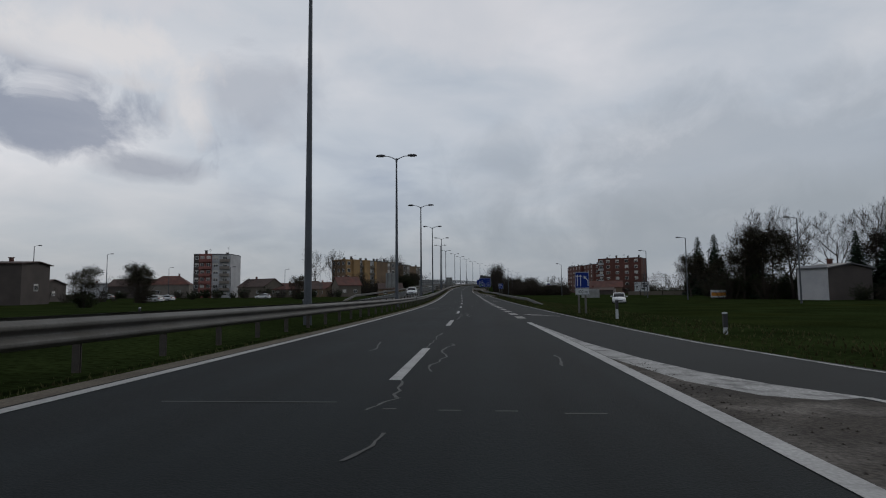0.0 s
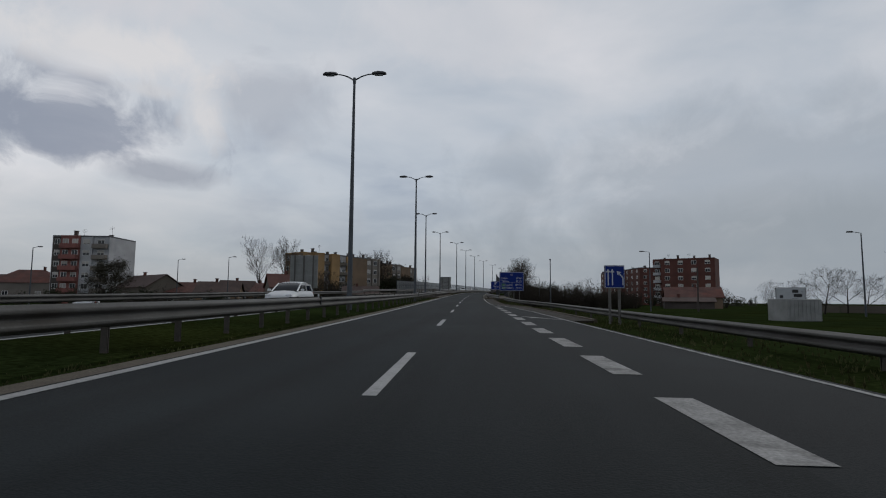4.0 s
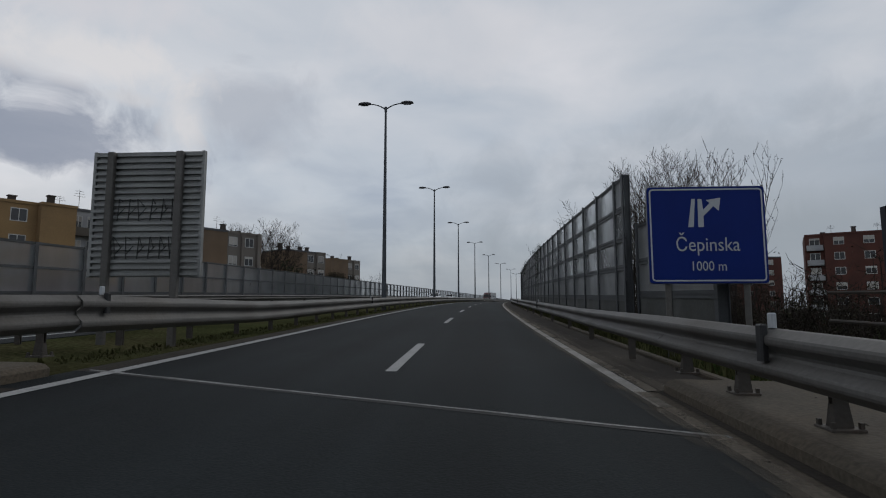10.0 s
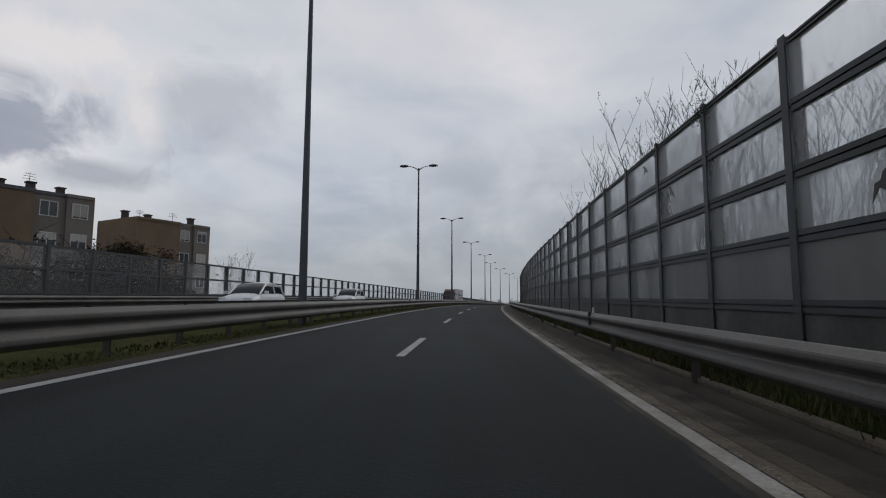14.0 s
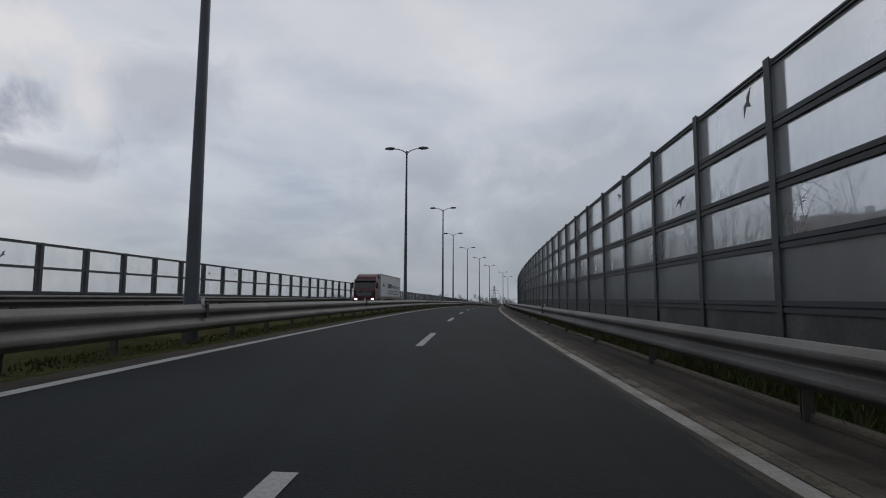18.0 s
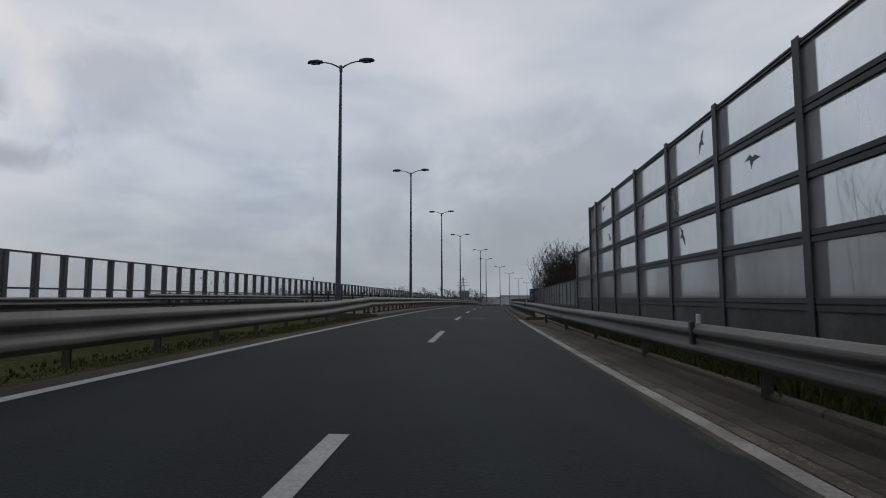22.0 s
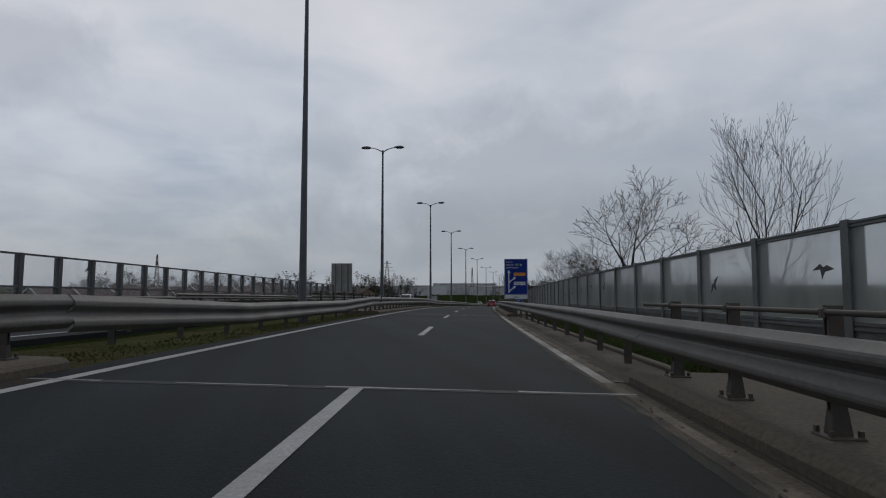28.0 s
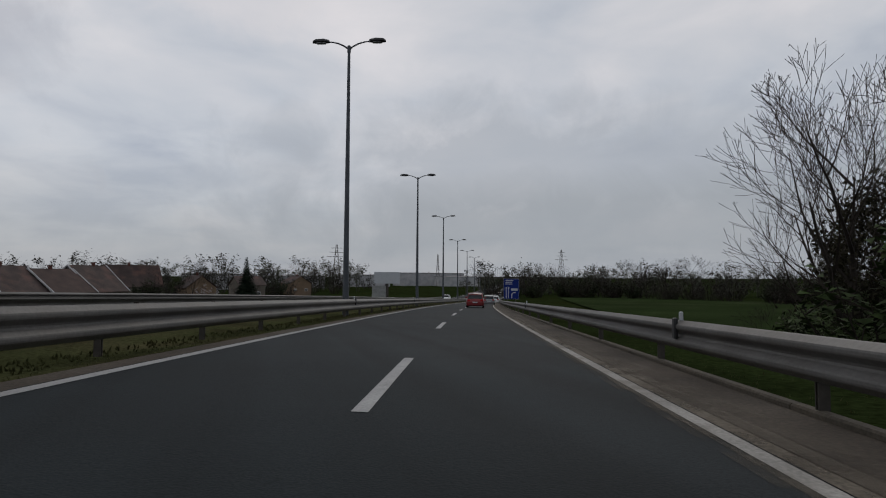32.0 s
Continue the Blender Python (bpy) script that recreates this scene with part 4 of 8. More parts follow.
def barrier(label, s0, s1, gap, u, base, levels, panes, seed, stickers=0.5, rail_h=0.1, group="noise barriers", rails=None, last_drop=None, back=1):
    """Posts, cross rails at the given levels and panes between them. back: which way the traffic looks (1: towards -u)."""
    rnd = random.Random(seed)
    bar = thing("noise_barrier", label, "noise barrier", stand(s0, u, base), group)
    n = int(round((s1 - s0) / gap))
    ds = (s1 - s0) / n
    cache = {}
    steel = FRAME_PALE if "low" in group else FRAME
    top = levels[-1]
    for i in range(n + 1):
        s = s0 + ds * i
        lv = top
        if last_drop and i == n:
            lv = last_drop
        place_part("post", h_post(lv + rail_h * 0.6, steel), bar, stand(s, u, base))
        if i == n:
            break
        m, length = bay_frame(s, s + ds, u, base)
        mine = levels if not (last_drop and i == n - 1) else [v for v in levels if v <= last_drop + 0.01]
        if 'far' in group:
            key = ("f", round(length, 1))
            if key not in cache:
                comb = [(0.05, mine[0] - rail_h / 2)]
                for z in mine:
                    comb += [(length - 0.05, z - rail_h / 2), (length - 0.05, z + rail_h / 2)] + ([(0.1, z + rail_h / 2), (0.1, mine[mine.index(z) + 1] - rail_h / 2)] if z < mine[-1] else [])
                comb.append((0.05, mine[-1] + rail_h / 2))
                cache[key] = Geo().prism(comb, back * 0.05 - 0.05, back * 0.05 + 0.05).mesh("bay_frame", FRAME)
            place_part("bay_frame", cache[key], bar, m)
        for j, z in enumerate(mine):
            key = ("r", round(length, 1), j)
            if key not in cache:
                hh = rail_h if j < len(levels) - 1 else 0.085
                x0, x1, y0 = 0.05, length - 0.05, back * 0.045
                cache[key] = Geo().box(x0, x1, y0 - 0.05, y0 + 0.05, z - hh / 2, z - 0.012).box(x0, x1, y0 - 0.05, y0 + 0.05, z + 0.012, z + hh / 2).box(x0, x1, y0 - 0.02, y0 + 0.02, z - 0.012, z + 0.012).mesh("cross_rail", steel)
            if "far" not in group:
                place_part("cross_rail", cache[key], bar, m)
            if j + 1 < len(mine):
                key = ("p", round(length, 1), j)
                if key not in cache:
                    cache[key] = Geo().box(0.02, length - 0.02, back * 0.06 - 0.01, back * 0.06 + 0.01, z + 0.02, mine[j + 1] - 0.02).mesh("pane", panes[j])
                p = place_part("pane", cache[key], bar, m)
                p.visible_shadow = False
                if rnd.random() < stickers and j >= len(mine) - 4 and panes[j] is not PANE_BASE:
                    st = Matrix.Translation((rnd.uniform(0.5, length - 0.4), back * 0.06 + (0.024 if back > 0 else -0.006), (z + mine[j + 1]) / 2 + rnd.uniform(-0.15, 0.2))) @ Matrix.Rotation(rnd.uniform(-1.2, 1.2), 4, "Y") @ Matrix.Diagonal((*(3 * (0.62 if "far" in group else 0.85,)), 1))
                    place_part("sticker", STICK, bar, m @ st, "small dark warning sticker")
    return bar


TALL = [0.02, 0.98, 1.88, 2.73, 3.62, 4.52]
barrier("tall noise barrier of clear panes in dark grey steel frames", 196.73, 411.324, 2.617, 5.55, 0.0, TALL, [PANE_BASE, PANE_DULL, PANE_CLEAR, PANE_CLEAR, PANE_CLEAR], 3, 0.24, rail_h=0.17)
barrier("tall noise barrier of clear panes in dark grey steel frames", 195.7, 196.71, 1.01, 5.55, 0.0, TALL, [PANE_BASE, PANE_DULL, PANE_CLEAR, PANE_CLEAR, PANE_CLEAR], 13, 0.0, rail_h=0.17)
barrier("tall noise barrier of clear panes in dark grey steel frames", 411.344, 412.55, 1.206, 5.55, 0.0, TALL, [PANE_BASE, PANE_DULL, PANE_CLEAR, PANE_CLEAR, PANE_CLEAR], 14, 0.0, rail_h=0.17)
barrier("stepped end of the tall noise barrier", 412.57, 415.8, 3.23, 5.55, 0.0, [0.02, 0.98, 1.88, 3.05], [PANE_BASE, PANE_DULL, PANE_CLEAR], 8, 0.0, rail_h=0.17)
barrier("short solid end of the noise barrier beside a sign", 190.2, 195.3, 2.55, 5.8, 0.0, [0.02, 1.1, 2.0, 3.0], [PANE_BASE, PANE_DULL, PANE_DULL], 4, 0.0, rail_h=0.17)
LOW = [0.02, 0.45, 2.02]
barrier("low noise barrier of hazy panes in grey steel frames", 421.6, 502, 2.01, 6.95, 0.15, LOW, [PANE_BASE, PANE_HAZE], 5, 0.4, group="low noise barriers", rail_h=0.12)
barrier("first bay of the low noise barrier with a faded white sheet", 417.9, 421.58, 3.68, 6.95, 0.15, LOW, [PANE_BASE, PANE_SHEET], 15, 0.0, group="low noise barriers", rail_h=0.12)
barrier("low noise barrier of hazy panes in grey steel frames", 502.2, 526.6, 2.44, 6.6, 0.1, [0.02, 0.6, 2.0], [PANE_BASE, PANE_HAZE], 6, 0.4, group="low noise barriers", rail_h=0.12)
barrier("low noise barrier of hazy panes in grey steel frames", 527, 561, 2.0, 6.95, 0.15, LOW, [PANE_BASE, PANE_HAZE], 7, 0.6, group="low noise barriers", rail_h=0.12)


MARK_GREY = material("faded_ink", (0.07, 0.075, 0.09), 0.6, var=0.15, scale=4.0, bump=0.0)


def barrier_mark(s, u, z, size):
    """A faded maker's mark on a pane: a blue disc and two plain bars."""
    mk = thing("barrier_mark", "dark grey mark of plain bars on a barrier pane", "sign", stand(s, u, z, -90) @ Matrix.Diagonal((size, 1, size, 1)), "barrier marks")
    disc = [(0.16 + 0.11 * math.cos(2 * math.pi * k / 14), 0.1 + 0.11 * math.sin(2 * math.pi * k / 14)) for k in range(14)]
    part("disc", Geo().prism(disc, -0.01, -0.004), MARK_GREY, mk)
    for x, w in ((0.32, 0.4), (0.76, 0.06), (0.86, 0.42)):
        part("logo_stripe", Geo().prism([(x, 0.05), (x + w, 0.05), (x + w, 0.16), (x, 0.16)], -0.01, -0.004), MARK_GREY, mk)
    return mk


barrier_mark(420.4, 6.86, 1.15, 1.45)
barrier_mark(559.6, 6.86, 1.45, 1.0)
FAR = [0.0, 0.75, 1.7, 2.62]
barrier("noise barrier of clear panes along the opposite carriageway", 189, 265, 2.5, -15.7, 0.05, FAR, [PANE_BASE, PANE_GREY, PANE_GREY], 9, 0.05, group="far noise barriers", back=-1)
barrier("noise barrier of clear panes along the opposite carriageway", 265.02, 397, 2.5, -15.7, 0.05, FAR, [PANE_BASE, PANE_LEFT, PANE_LEFT], 10, 0.3, group="far noise barriers", back=-1)
barrier("light noise barrier of clear panes on the opposite deck", 398, 504, 1.4, -15.9, 0.1, [0.0, 0.95, 2.3], [PANE_LEFT, PANE_LEFT], 11, 0.25, 0.07, group="far noise barriers", back=-1)
barrier("light noise barrier of clear panes on the opposite deck", 505, 560, 2.0, -15.9, 0.1, [0.0, 0.95, 2.2], [PANE_LEFT, PANE_LEFT], 12, 0.25, 0.07, group="far noise barriers", back=-1)


FENCE_STEEL = material("dark_fence_steel", (0.020, 0.022, 0.026), 0.6, metal=0.1, var=0.2, scale=1.5, bump=0.05)


def mesh_fence(s0, s1, u, base, h):
    fence = thing("mesh_fence", "dark steel fence with wire mesh on the deck edge", "fence", stand(s0, u, base))
    n = int((s1 - s0) / 2.0)
    me_w = None
    for i in range(n + 1):
        s = s0 + 2.0 * i
        place_part("post", h_post(h, FENCE_STEEL, 0.1, 0.1), fence, stand(s, u, base))
        if i < n:
            m, length = bay_frame(s, s + 2.0, u, base)
            if me_w is None:
                g = Geo()
                for k in range(1, 26):
                    g.box(length * k / 26 - 0.0025, length * k / 26 + 0.0025, -0.003, 0.003, 0.1, h - 0.05)
                for k in range(1, 30):
                    z = 0.1 + (h - 0.15) * k / 30
                    g.box(0.04, length - 0.04, -0.003, 0.003, z - 0.0025, z + 0.0025)
                me_w = g.mesh("wire_mesh", FENCE_STEEL)
                me_t = Geo().box(0, length, -0.04, 0.04, h - 0.06, h + 0.02).mesh("top_rail", FENCE_STEEL)
                me_h = Geo().tube([(0, 0.9, 1.0), (length, 0.9, 1.0)], 0.025, 6).tube([(0, 0.9, 0.6), (length, 0.9, 0.6)], 0.025, 6).mesh("hand_rail", STEEL_DARK)
            place_part("wire_mesh", me_w, fence, m)
            place_part("top_rail", me_t, fence, m)
            place_part("hand_rail", me_h, fence, m)
    return fence


mesh_fence(167.7, 187.7, 7.1, 0.15, 2.24)
hr = thing("hand_rail", "weathered steel hand rail along the deck edge", "railing", stand(155.5, 7.1, 0.15))
for k in range(7):
    place_part("post", h_post(1.0, STEEL_DARK, 0.07, 0.07), hr, stand(155.5 + 2.0 * k, 7.1, 0.15))
for k in range(6):
    m, length = bay_frame(155.5 + 2.0 * k, 157.5 + 2.0 * k, 7.1, 0.15)
    for z in (0.55, 1.0):
        place_part("rail_tube", Geo().tube([(0, 0, z), (length, 0, z)], 0.025, 6).mesh("rail_tube", STEEL_DARK), hr, m)

# ---- signs ----
def lettering(text, size, mat, parent, x, z, y, name="lettering", align="LEFT", squeeze=0.86):
    """Upright letters facing against the direction of travel; x, z: start and baseline."""
    cu = bpy.data.curves.new("letters", "FONT")
    cu.body, cu.size, cu.extrude, cu.align_x, cu.resolution_u = text, size, 0.002, align, 3
    tmp = bpy.data.objects.new("letters", cu)
    scene.collection.objects.link(tmp)
    bpy.context.view_layer.update()
    me = bpy.data.meshes.new_from_object(tmp.evaluated_get(bpy.context.evaluated_depsgraph_get()))
    bpy.data.objects.remove(tmp)
    bpy.data.curves.remove(cu)
    me.materials.clear()
    me.materials.append(mat)
    return part(name, me, mat, parent, "", Matrix.Translation((x, y, z)) @ Matrix.Rotation(math.pi / 2, 4, "X") @ Matrix.Diagonal((squeeze, 1, 1, 1)))


def flat(parent, name, outline, mat, y, label=""):
    return part(name, Geo().prism(outline, y, y + 0.004), mat, parent, label)


def rect(x0, x1, z0, z1):
    return [(x0, z0), (x1, z0), (x1, z1), (x0, z1)]


def rounded(x0, x1, z0, z1, r, n=4):
    o = []
    for cx, cz, a0 in ((x1 - r, z0 + r, -90), (x1 - r, z1 - r, 0), (x0 + r, z1 - r, 90), (x0 + r, z0 + r, 180)):
        o += [(cx + r * math.cos(radians(a0 + 90 * k / n)), cz + r * math.sin(radians(a0 + 90 * k / n))) for k in range(n + 1)]
    return o


def frame_line(parent, x0, x1, z0, z1, w, r, y, mat=SIGN_WHITE):
    """A thin rounded border."""
    a, b = rounded(x0, x1, z0, z1, r), rounded(x0 + w, x1 - w, z0 + w, z1 - w, max(0.01, r - w))
    n = len(a)
    v = [(x, y, z) for x, z in a + b]
    return part("border", Geo().add(v, [(k, (k + 1) % n, n + (k + 1) % n, n + k) for k in range(n)]), mat, parent, "thin white border")


def panel(parent, w, h, z0, posts, base, mat=SIGN_BLUE, ribs=True, border=True):
    """A board from x = 0 to w, z0 to z0 + h, with ribs behind and posts down to the ground."""
    part("board", Geo().prism(rounded(0, w, z0, z0 + h, 0.06), 0.0, 0.03), mat, parent)
    part("rim", Geo().box(-0.012, w + 0.012, 0.03, 0.05, z0 - 0.012, z0 + h + 0.012), ALU, parent)
    if border:
        frame_line(parent, 0.035, w - 0.035, z0 + 0.035, z0 + h - 0.035, 0.028, 0.07, -0.004)
    for x in posts:
        part("post", Geo().tube([(x, 0.1, base), (x, 0.1, z0 + h - 0.1)], 0.055, 10), STEEL, parent, smooth=True)


def arrow(x0, z0, x1, z1, w, head):
    """Outline of a straight arrow."""
    d = Vector((x1 - x0, z1 - z0)).normalized()
    n = Vector((-d.y, d.x))
    a, b = Vector((x0, z0)), Vector((x1, z1))
    c = b - d * head
    return [tuple(p) for p in (a - n * w, c - n * w, c - n * head * 0.62, b, c + n * head * 0.62, c + n * w, a + n * w)]


# lane sign with distance plate
sg = thing("lane_sign", "blue lane sign with three white arrows over a distance plate", "road sign", stand(31.4, 6.72))
panel(sg, 0.78, 0.9, 1.36, (0.2, 0.58), -0.5, border=False)
frame_line(sg, 0.012, 0.768, 1.372, 2.248, 0.014, 0.05, -0.004)
for x in (0.13, 0.3):
    flat(sg, "arrow", arrow(x, 1.47, x, 2.13, 0.022, 0.14), SIGN_WHITE, -0.006)
flat(sg, "arrow", [(0.69, 1.47), (0.735, 1.47), (0.735, 1.78), (0.56, 1.99), (0.525, 1.96), (0.69, 1.76)], SIGN_WHITE, -0.006)
flat(sg, "arrow_head", [(0.47, 2.05), (0.5, 1.87), (0.64, 1.99)], SIGN_WHITE, -0.006)
part("distance_plate", Geo().prism(rounded(0.0, 0.78, 0.97, 1.34, 0.04), 0.0, 0.03), SIGN_WHITE, sg, "white plate reading 100 m")
frame_line(sg, 0.02, 0.76, 0.99, 1.32, 0.012, 0.03, -0.004, SIGN_BLACK)
lettering("100 m", 0.27, SIGN_BLACK, sg, 0.39, 1.06, -0.006, align="CENTER")

# a second lane sign farther on
sg = thing("lane_sign", "small blue lane sign with white arrows in the verge", "road sign", stand(95.5, 6.45))
panel(sg, 0.78, 0.9, 1.36, (0.2, 0.58), -0.8, border=False)
frame_line(sg, 0.012, 0.768, 1.372, 2.248, 0.014, 0.05, -0.004)
for x in (0.13, 0.3):
    flat(sg, "arrow", arrow(x, 1.47, x, 2.13, 0.022, 0.14), SIGN_WHITE, -0.006)
flat(sg, "arrow", [(0.69, 1.47), (0.735, 1.47), (0.735, 1.78), (0.56, 1.99), (0.525, 1.96), (0.69, 1.76)], SIGN_WHITE, -0.006)
flat(sg, "arrow_head", [(0.47, 2.05), (0.5, 1.87), (0.64, 1.99)], SIGN_WHITE, -0.006)

# distance board
sg = thing("distance_board", "large blue distance board with white town names and distances", "road sign", stand(138.8, 4.5))
W, H, Z0 = 2.84, 2.2, 1.31
panel(sg, W, H, Z0, (1.1, 1.7, 2.35), -1.2)
frame_line(sg, 1.28, 1.54, 3.08, 3.3, 0.012, 0.01, -0.004)
lettering("2", 0.2, SIGN_WHITE, sg, 1.41, 3.12, -0.006, align="CENTER")
for z, a, b in ((2.7, "Našice", "49 km"), (2.36, "Valpovo", "24 km"), (1.9, "Zagreb", "264 km"), (1.55, "Đakovo", "44 km")):
    lettering(a, 0.31, SIGN_WHITE, sg, 0.22 if z > 2 else 0.8, z, -0.006)
    lettering(b, 0.31, SIGN_WHITE, sg, 2.62, z, -0.006, align="RIGHT")
flat(sg, "dividing_line", rect(0.22, 2.6, 2.23, 2.255), SIGN_WHITE, -0.006)
for z, txt in ((1.88, "A 5"), (1.52, "E 73")):
    flat(sg, "route_shield", rect(0.24, 0.7, z, z + 0.25), SIGN_GREEN, -0.006, "small green route shield")
    frame_line(sg, 0.25, 0.69, z + 0.01, z + 0.24, 0.012, 0.01, -0.008)
    lettering(txt, 0.2, SIGN_WHITE, sg, 0.47, z + 0.05, -0.009, align="CENTER")

# exit board
sg = thing("exit_board", "blue exit board with a white fork symbol and a town name", "road sign", stand(189.7, 4.33))
panel(sg, 2.1, 1.78, 1.27, (0.35, 1.75), -0.3)
for o in ([(0.72, 2.3), (0.82, 2.3), (0.86, 2.82), (0.8, 2.82)], [(0.9, 2.3), (1.0, 2.3), (1.0, 2.5), (1.2, 2.7), (1.14, 2.76), (1.0, 2.62), (0.98, 2.82), (0.91, 2.82)]):
    flat(sg, "fork_symbol", o, SIGN_WHITE, -0.006)
flat(sg, "fork_head", [(1.32, 2.84), (1.06, 2.8), (1.28, 2.6)], SIGN_WHITE, -0.006)
lettering("Čepinska", 0.36, SIGN_WHITE, sg, 1.05, 1.86, -0.006, align="CENTER")
lettering("1000 m", 0.25, SIGN_WHITE, sg, 1.05, 1.5, -0.006, align="CENTER")

# large direction board
sg = thing("direction_board", "tall blue direction board with branching white arrows and town names", "road sign", stand(565.3, 4.27))
W, Z0, H = 2.83, 1.66, 4.42
panel(sg, W, H, Z0, (0.6, 2.2), -1.5)
part("distance_plate", Geo().prism(rect(0.0, W, 1.13, 1.64), 0.0, 0.03), SIGN_WHITE, sg, "white plate reading 150 m")
lettering("150 m", 0.34, SIGN_BLACK, sg, W / 2, 1.26, -0.006, align="CENTER")
for z, t_ in ((5.6, "Našice"), (5.26, "Đakovo"), (4.91, "Beli Manastir")):
    lettering(t_, 0.31, SIGN_WHITE, sg, 0.24, z, -0.006, squeeze=0.9)
flat(sg, "route_shield", rect(1.33, 1.82, 5.24, 5.5), SIGN_GREEN, -0.006, "small green route shield")
frame_line(sg, 1.34, 1.81, 5.25, 5.49, 0.012, 0.01, -0.008)
lettering("A 5", 0.2, SIGN_WHITE, sg, 1.57, 5.3, -0.009, align="CENTER")
for o in ([(1.95, 5.24), (2.0, 5.24), (2.03, 5.5), (2.0, 5.5)], [(2.1, 5.24), (2.15, 5.24), (2.08, 5.5), (2.05, 5.5)], [(1.94, 5.36), (2.14, 5.36), (2.14, 5.39), (1.94, 5.39)]):
    flat(sg, "motorway_symbol", o, SIGN_WHITE, -0.006)
flat(sg, "main_arrow", [(0.47, 1.85), (0.6, 1.85), (0.6, 4.35), (0.77, 4.35), (0.53, 4.72), (0.3, 4.35), (0.47, 4.35)], SIGN_WHITE, -0.006)
for z in (3.15, 2.05):
    flat(sg, "branch_arrow", [(0.602, z), (0.602, z + 0.16), (1.12, z + 0.55), (1.2, z + 0.43), (0.7, z + 0.08), (0.66, z - 0.1)], SIGN_WHITE, -0.006)
    flat(sg, "branch_head", [(1.0, z + 0.68), (1.4, z + 0.68), (1.25, z + 0.34)], SIGN_WHITE, -0.006)
flat(sg, "town_plate", rect(1.15, 2.55, 3.98, 4.38), SIGN_ORANGE, -0.006, "orange plate")
lettering("Čepin", 0.32, SIGN_BLACK, sg, 1.25, 4.07, -0.011)
flat(sg, "town_plate", rect(1.15, 2.55, 2.86, 3.26), SIGN_WHITE, -0.006, "white plate")
lettering("Osijek", 0.32, SIGN_BLACK, sg, 1.25, 2.97, -0.011)
ring = [(2.32 + 0.1 * math.cos(2 * math.pi * k / 16), 3.06 + 0.1 * math.sin(2 * math.pi * k / 16)) for k in range(16)]
dot = [(2.32 + 0.05 * math.cos(2 * math.pi * k / 12), 3.06 + 0.05 * math.sin(2 * math.pi * k / 12)) for k in range(12)]
flat(sg, "centre_ring", ring, SIGN_BLACK, -0.011)
flat(sg, "centre_gap", [(2.32 + (x - 2.32) * 0.85, 3.06 + (z - 3.06) * 0.85) for x, z in ring], SIGN_WHITE, -0.016)
flat(sg, "centre_dot", dot, SIGN_BLACK, -0.021)

# lane board farther down the road
sg = thing("lane_board", "blue lane board with two straight arrows and a bent one", "road sign", stand(664, 4.6))
panel(sg, 2.7, 3.6, 0.9, (0.6, 2.1), -1.0)
for z in (4.1, 3.8, 3.5):
    flat(sg, "unreadable_line", rect(0.3, 1.7 - 0.2 * (z < 3.9), z, z + 0.14), SIGN_WHITE, -0.006)
for x in (0.45, 0.85):
    flat(sg, "arrow", arrow(x, 1.1, x, 3.1, 0.06, 0.3), SIGN_WHITE, -0.006)
flat(sg, "bent_arrow", [(1.35, 1.1), (1.5, 1.1), (1.5, 1.7), (1.75, 2.0), (2.1, 2.0), (2.1, 2.15), (1.7, 2.15), (1.35, 1.8)], SIGN_WHITE, -0.006)
flat(sg, "white_plate", rect(1.3, 2.45, 2.4, 2.8), SIGN_WHITE, -0.006)


def sign_back(label, s, u0, u1, z0, z1, posts, scrawl=False, base=-0.3):
    """The back of a board for the opposite direction: ribbed sheet, uprights and posts."""
    w = u1 - u0
    sb = thing("sign_back", label, "road sign", stand(s, u0))
    part("sheet", Geo().box(0, w, 0.0, 0.03, z0, z1), ALU, sb)
    n = int((z1 - z0) / 0.125)
    for k in range(n):
        z = z0 + (z1 - z0) * (k + 0.5) / n
        part("rib", Geo().box(0.02, w - 0.02, -0.06, 0.0, z - 0.035, z + 0.02), ALU, sb)
    for x in (0, w):
        part("edge_frame", Geo().box(x - 0.03, x + 0.03, -0.05, 0.04, z0, z1), ALU, sb)
    for x in posts:
        part("upright", Geo().box(x * w - 0.07, x * w + 0.07, -0.15, -0.036, base, z1 - 0.02, bevel=0.015), STEEL, sb)
    if scrawl:
        rnd = random.Random(5)
        for row, zz in enumerate((z0 + 1.1, z0 + 0.35)):
            for k in range(7):
                x = w * (0.14 + 0.1 * k)
                a = rnd.uniform(-0.5, 0.5)
                part("paint_stroke", Geo().tube([(x, -0.062, zz), (x + 0.1 * math.sin(a), -0.062, zz + 0.44), (x + 0.1, -0.062, zz + rnd.uniform(0.2, 0.4))], 0.012, 4).tube([(x, -0.062, zz + 0.1), (x + 0.14, -0.062, zz + 0.26)], 0.01, 4), SIGN_BLACK, sb, "dark spray-paint stroke")
    return sb


BACK = "back of a large ribbed metal sign"
sign_back(BACK + " beside the opposite carriageway", 130.3, -18.0, -15.1, 1.0, 4.45, (0.17, 0.5, 0.85), base=-1.5)
sign_back(BACK + " with unreadable scrawls", 189.8, -6.42, -4.2, 1.22, 3.72, (0.17, 0.8), True)
sign_back(BACK + " beside the opposite deck", 563.0, -17.0, -14.45, 1.4, 5.05, (0.2, 0.5, 0.82), base=-1.0)

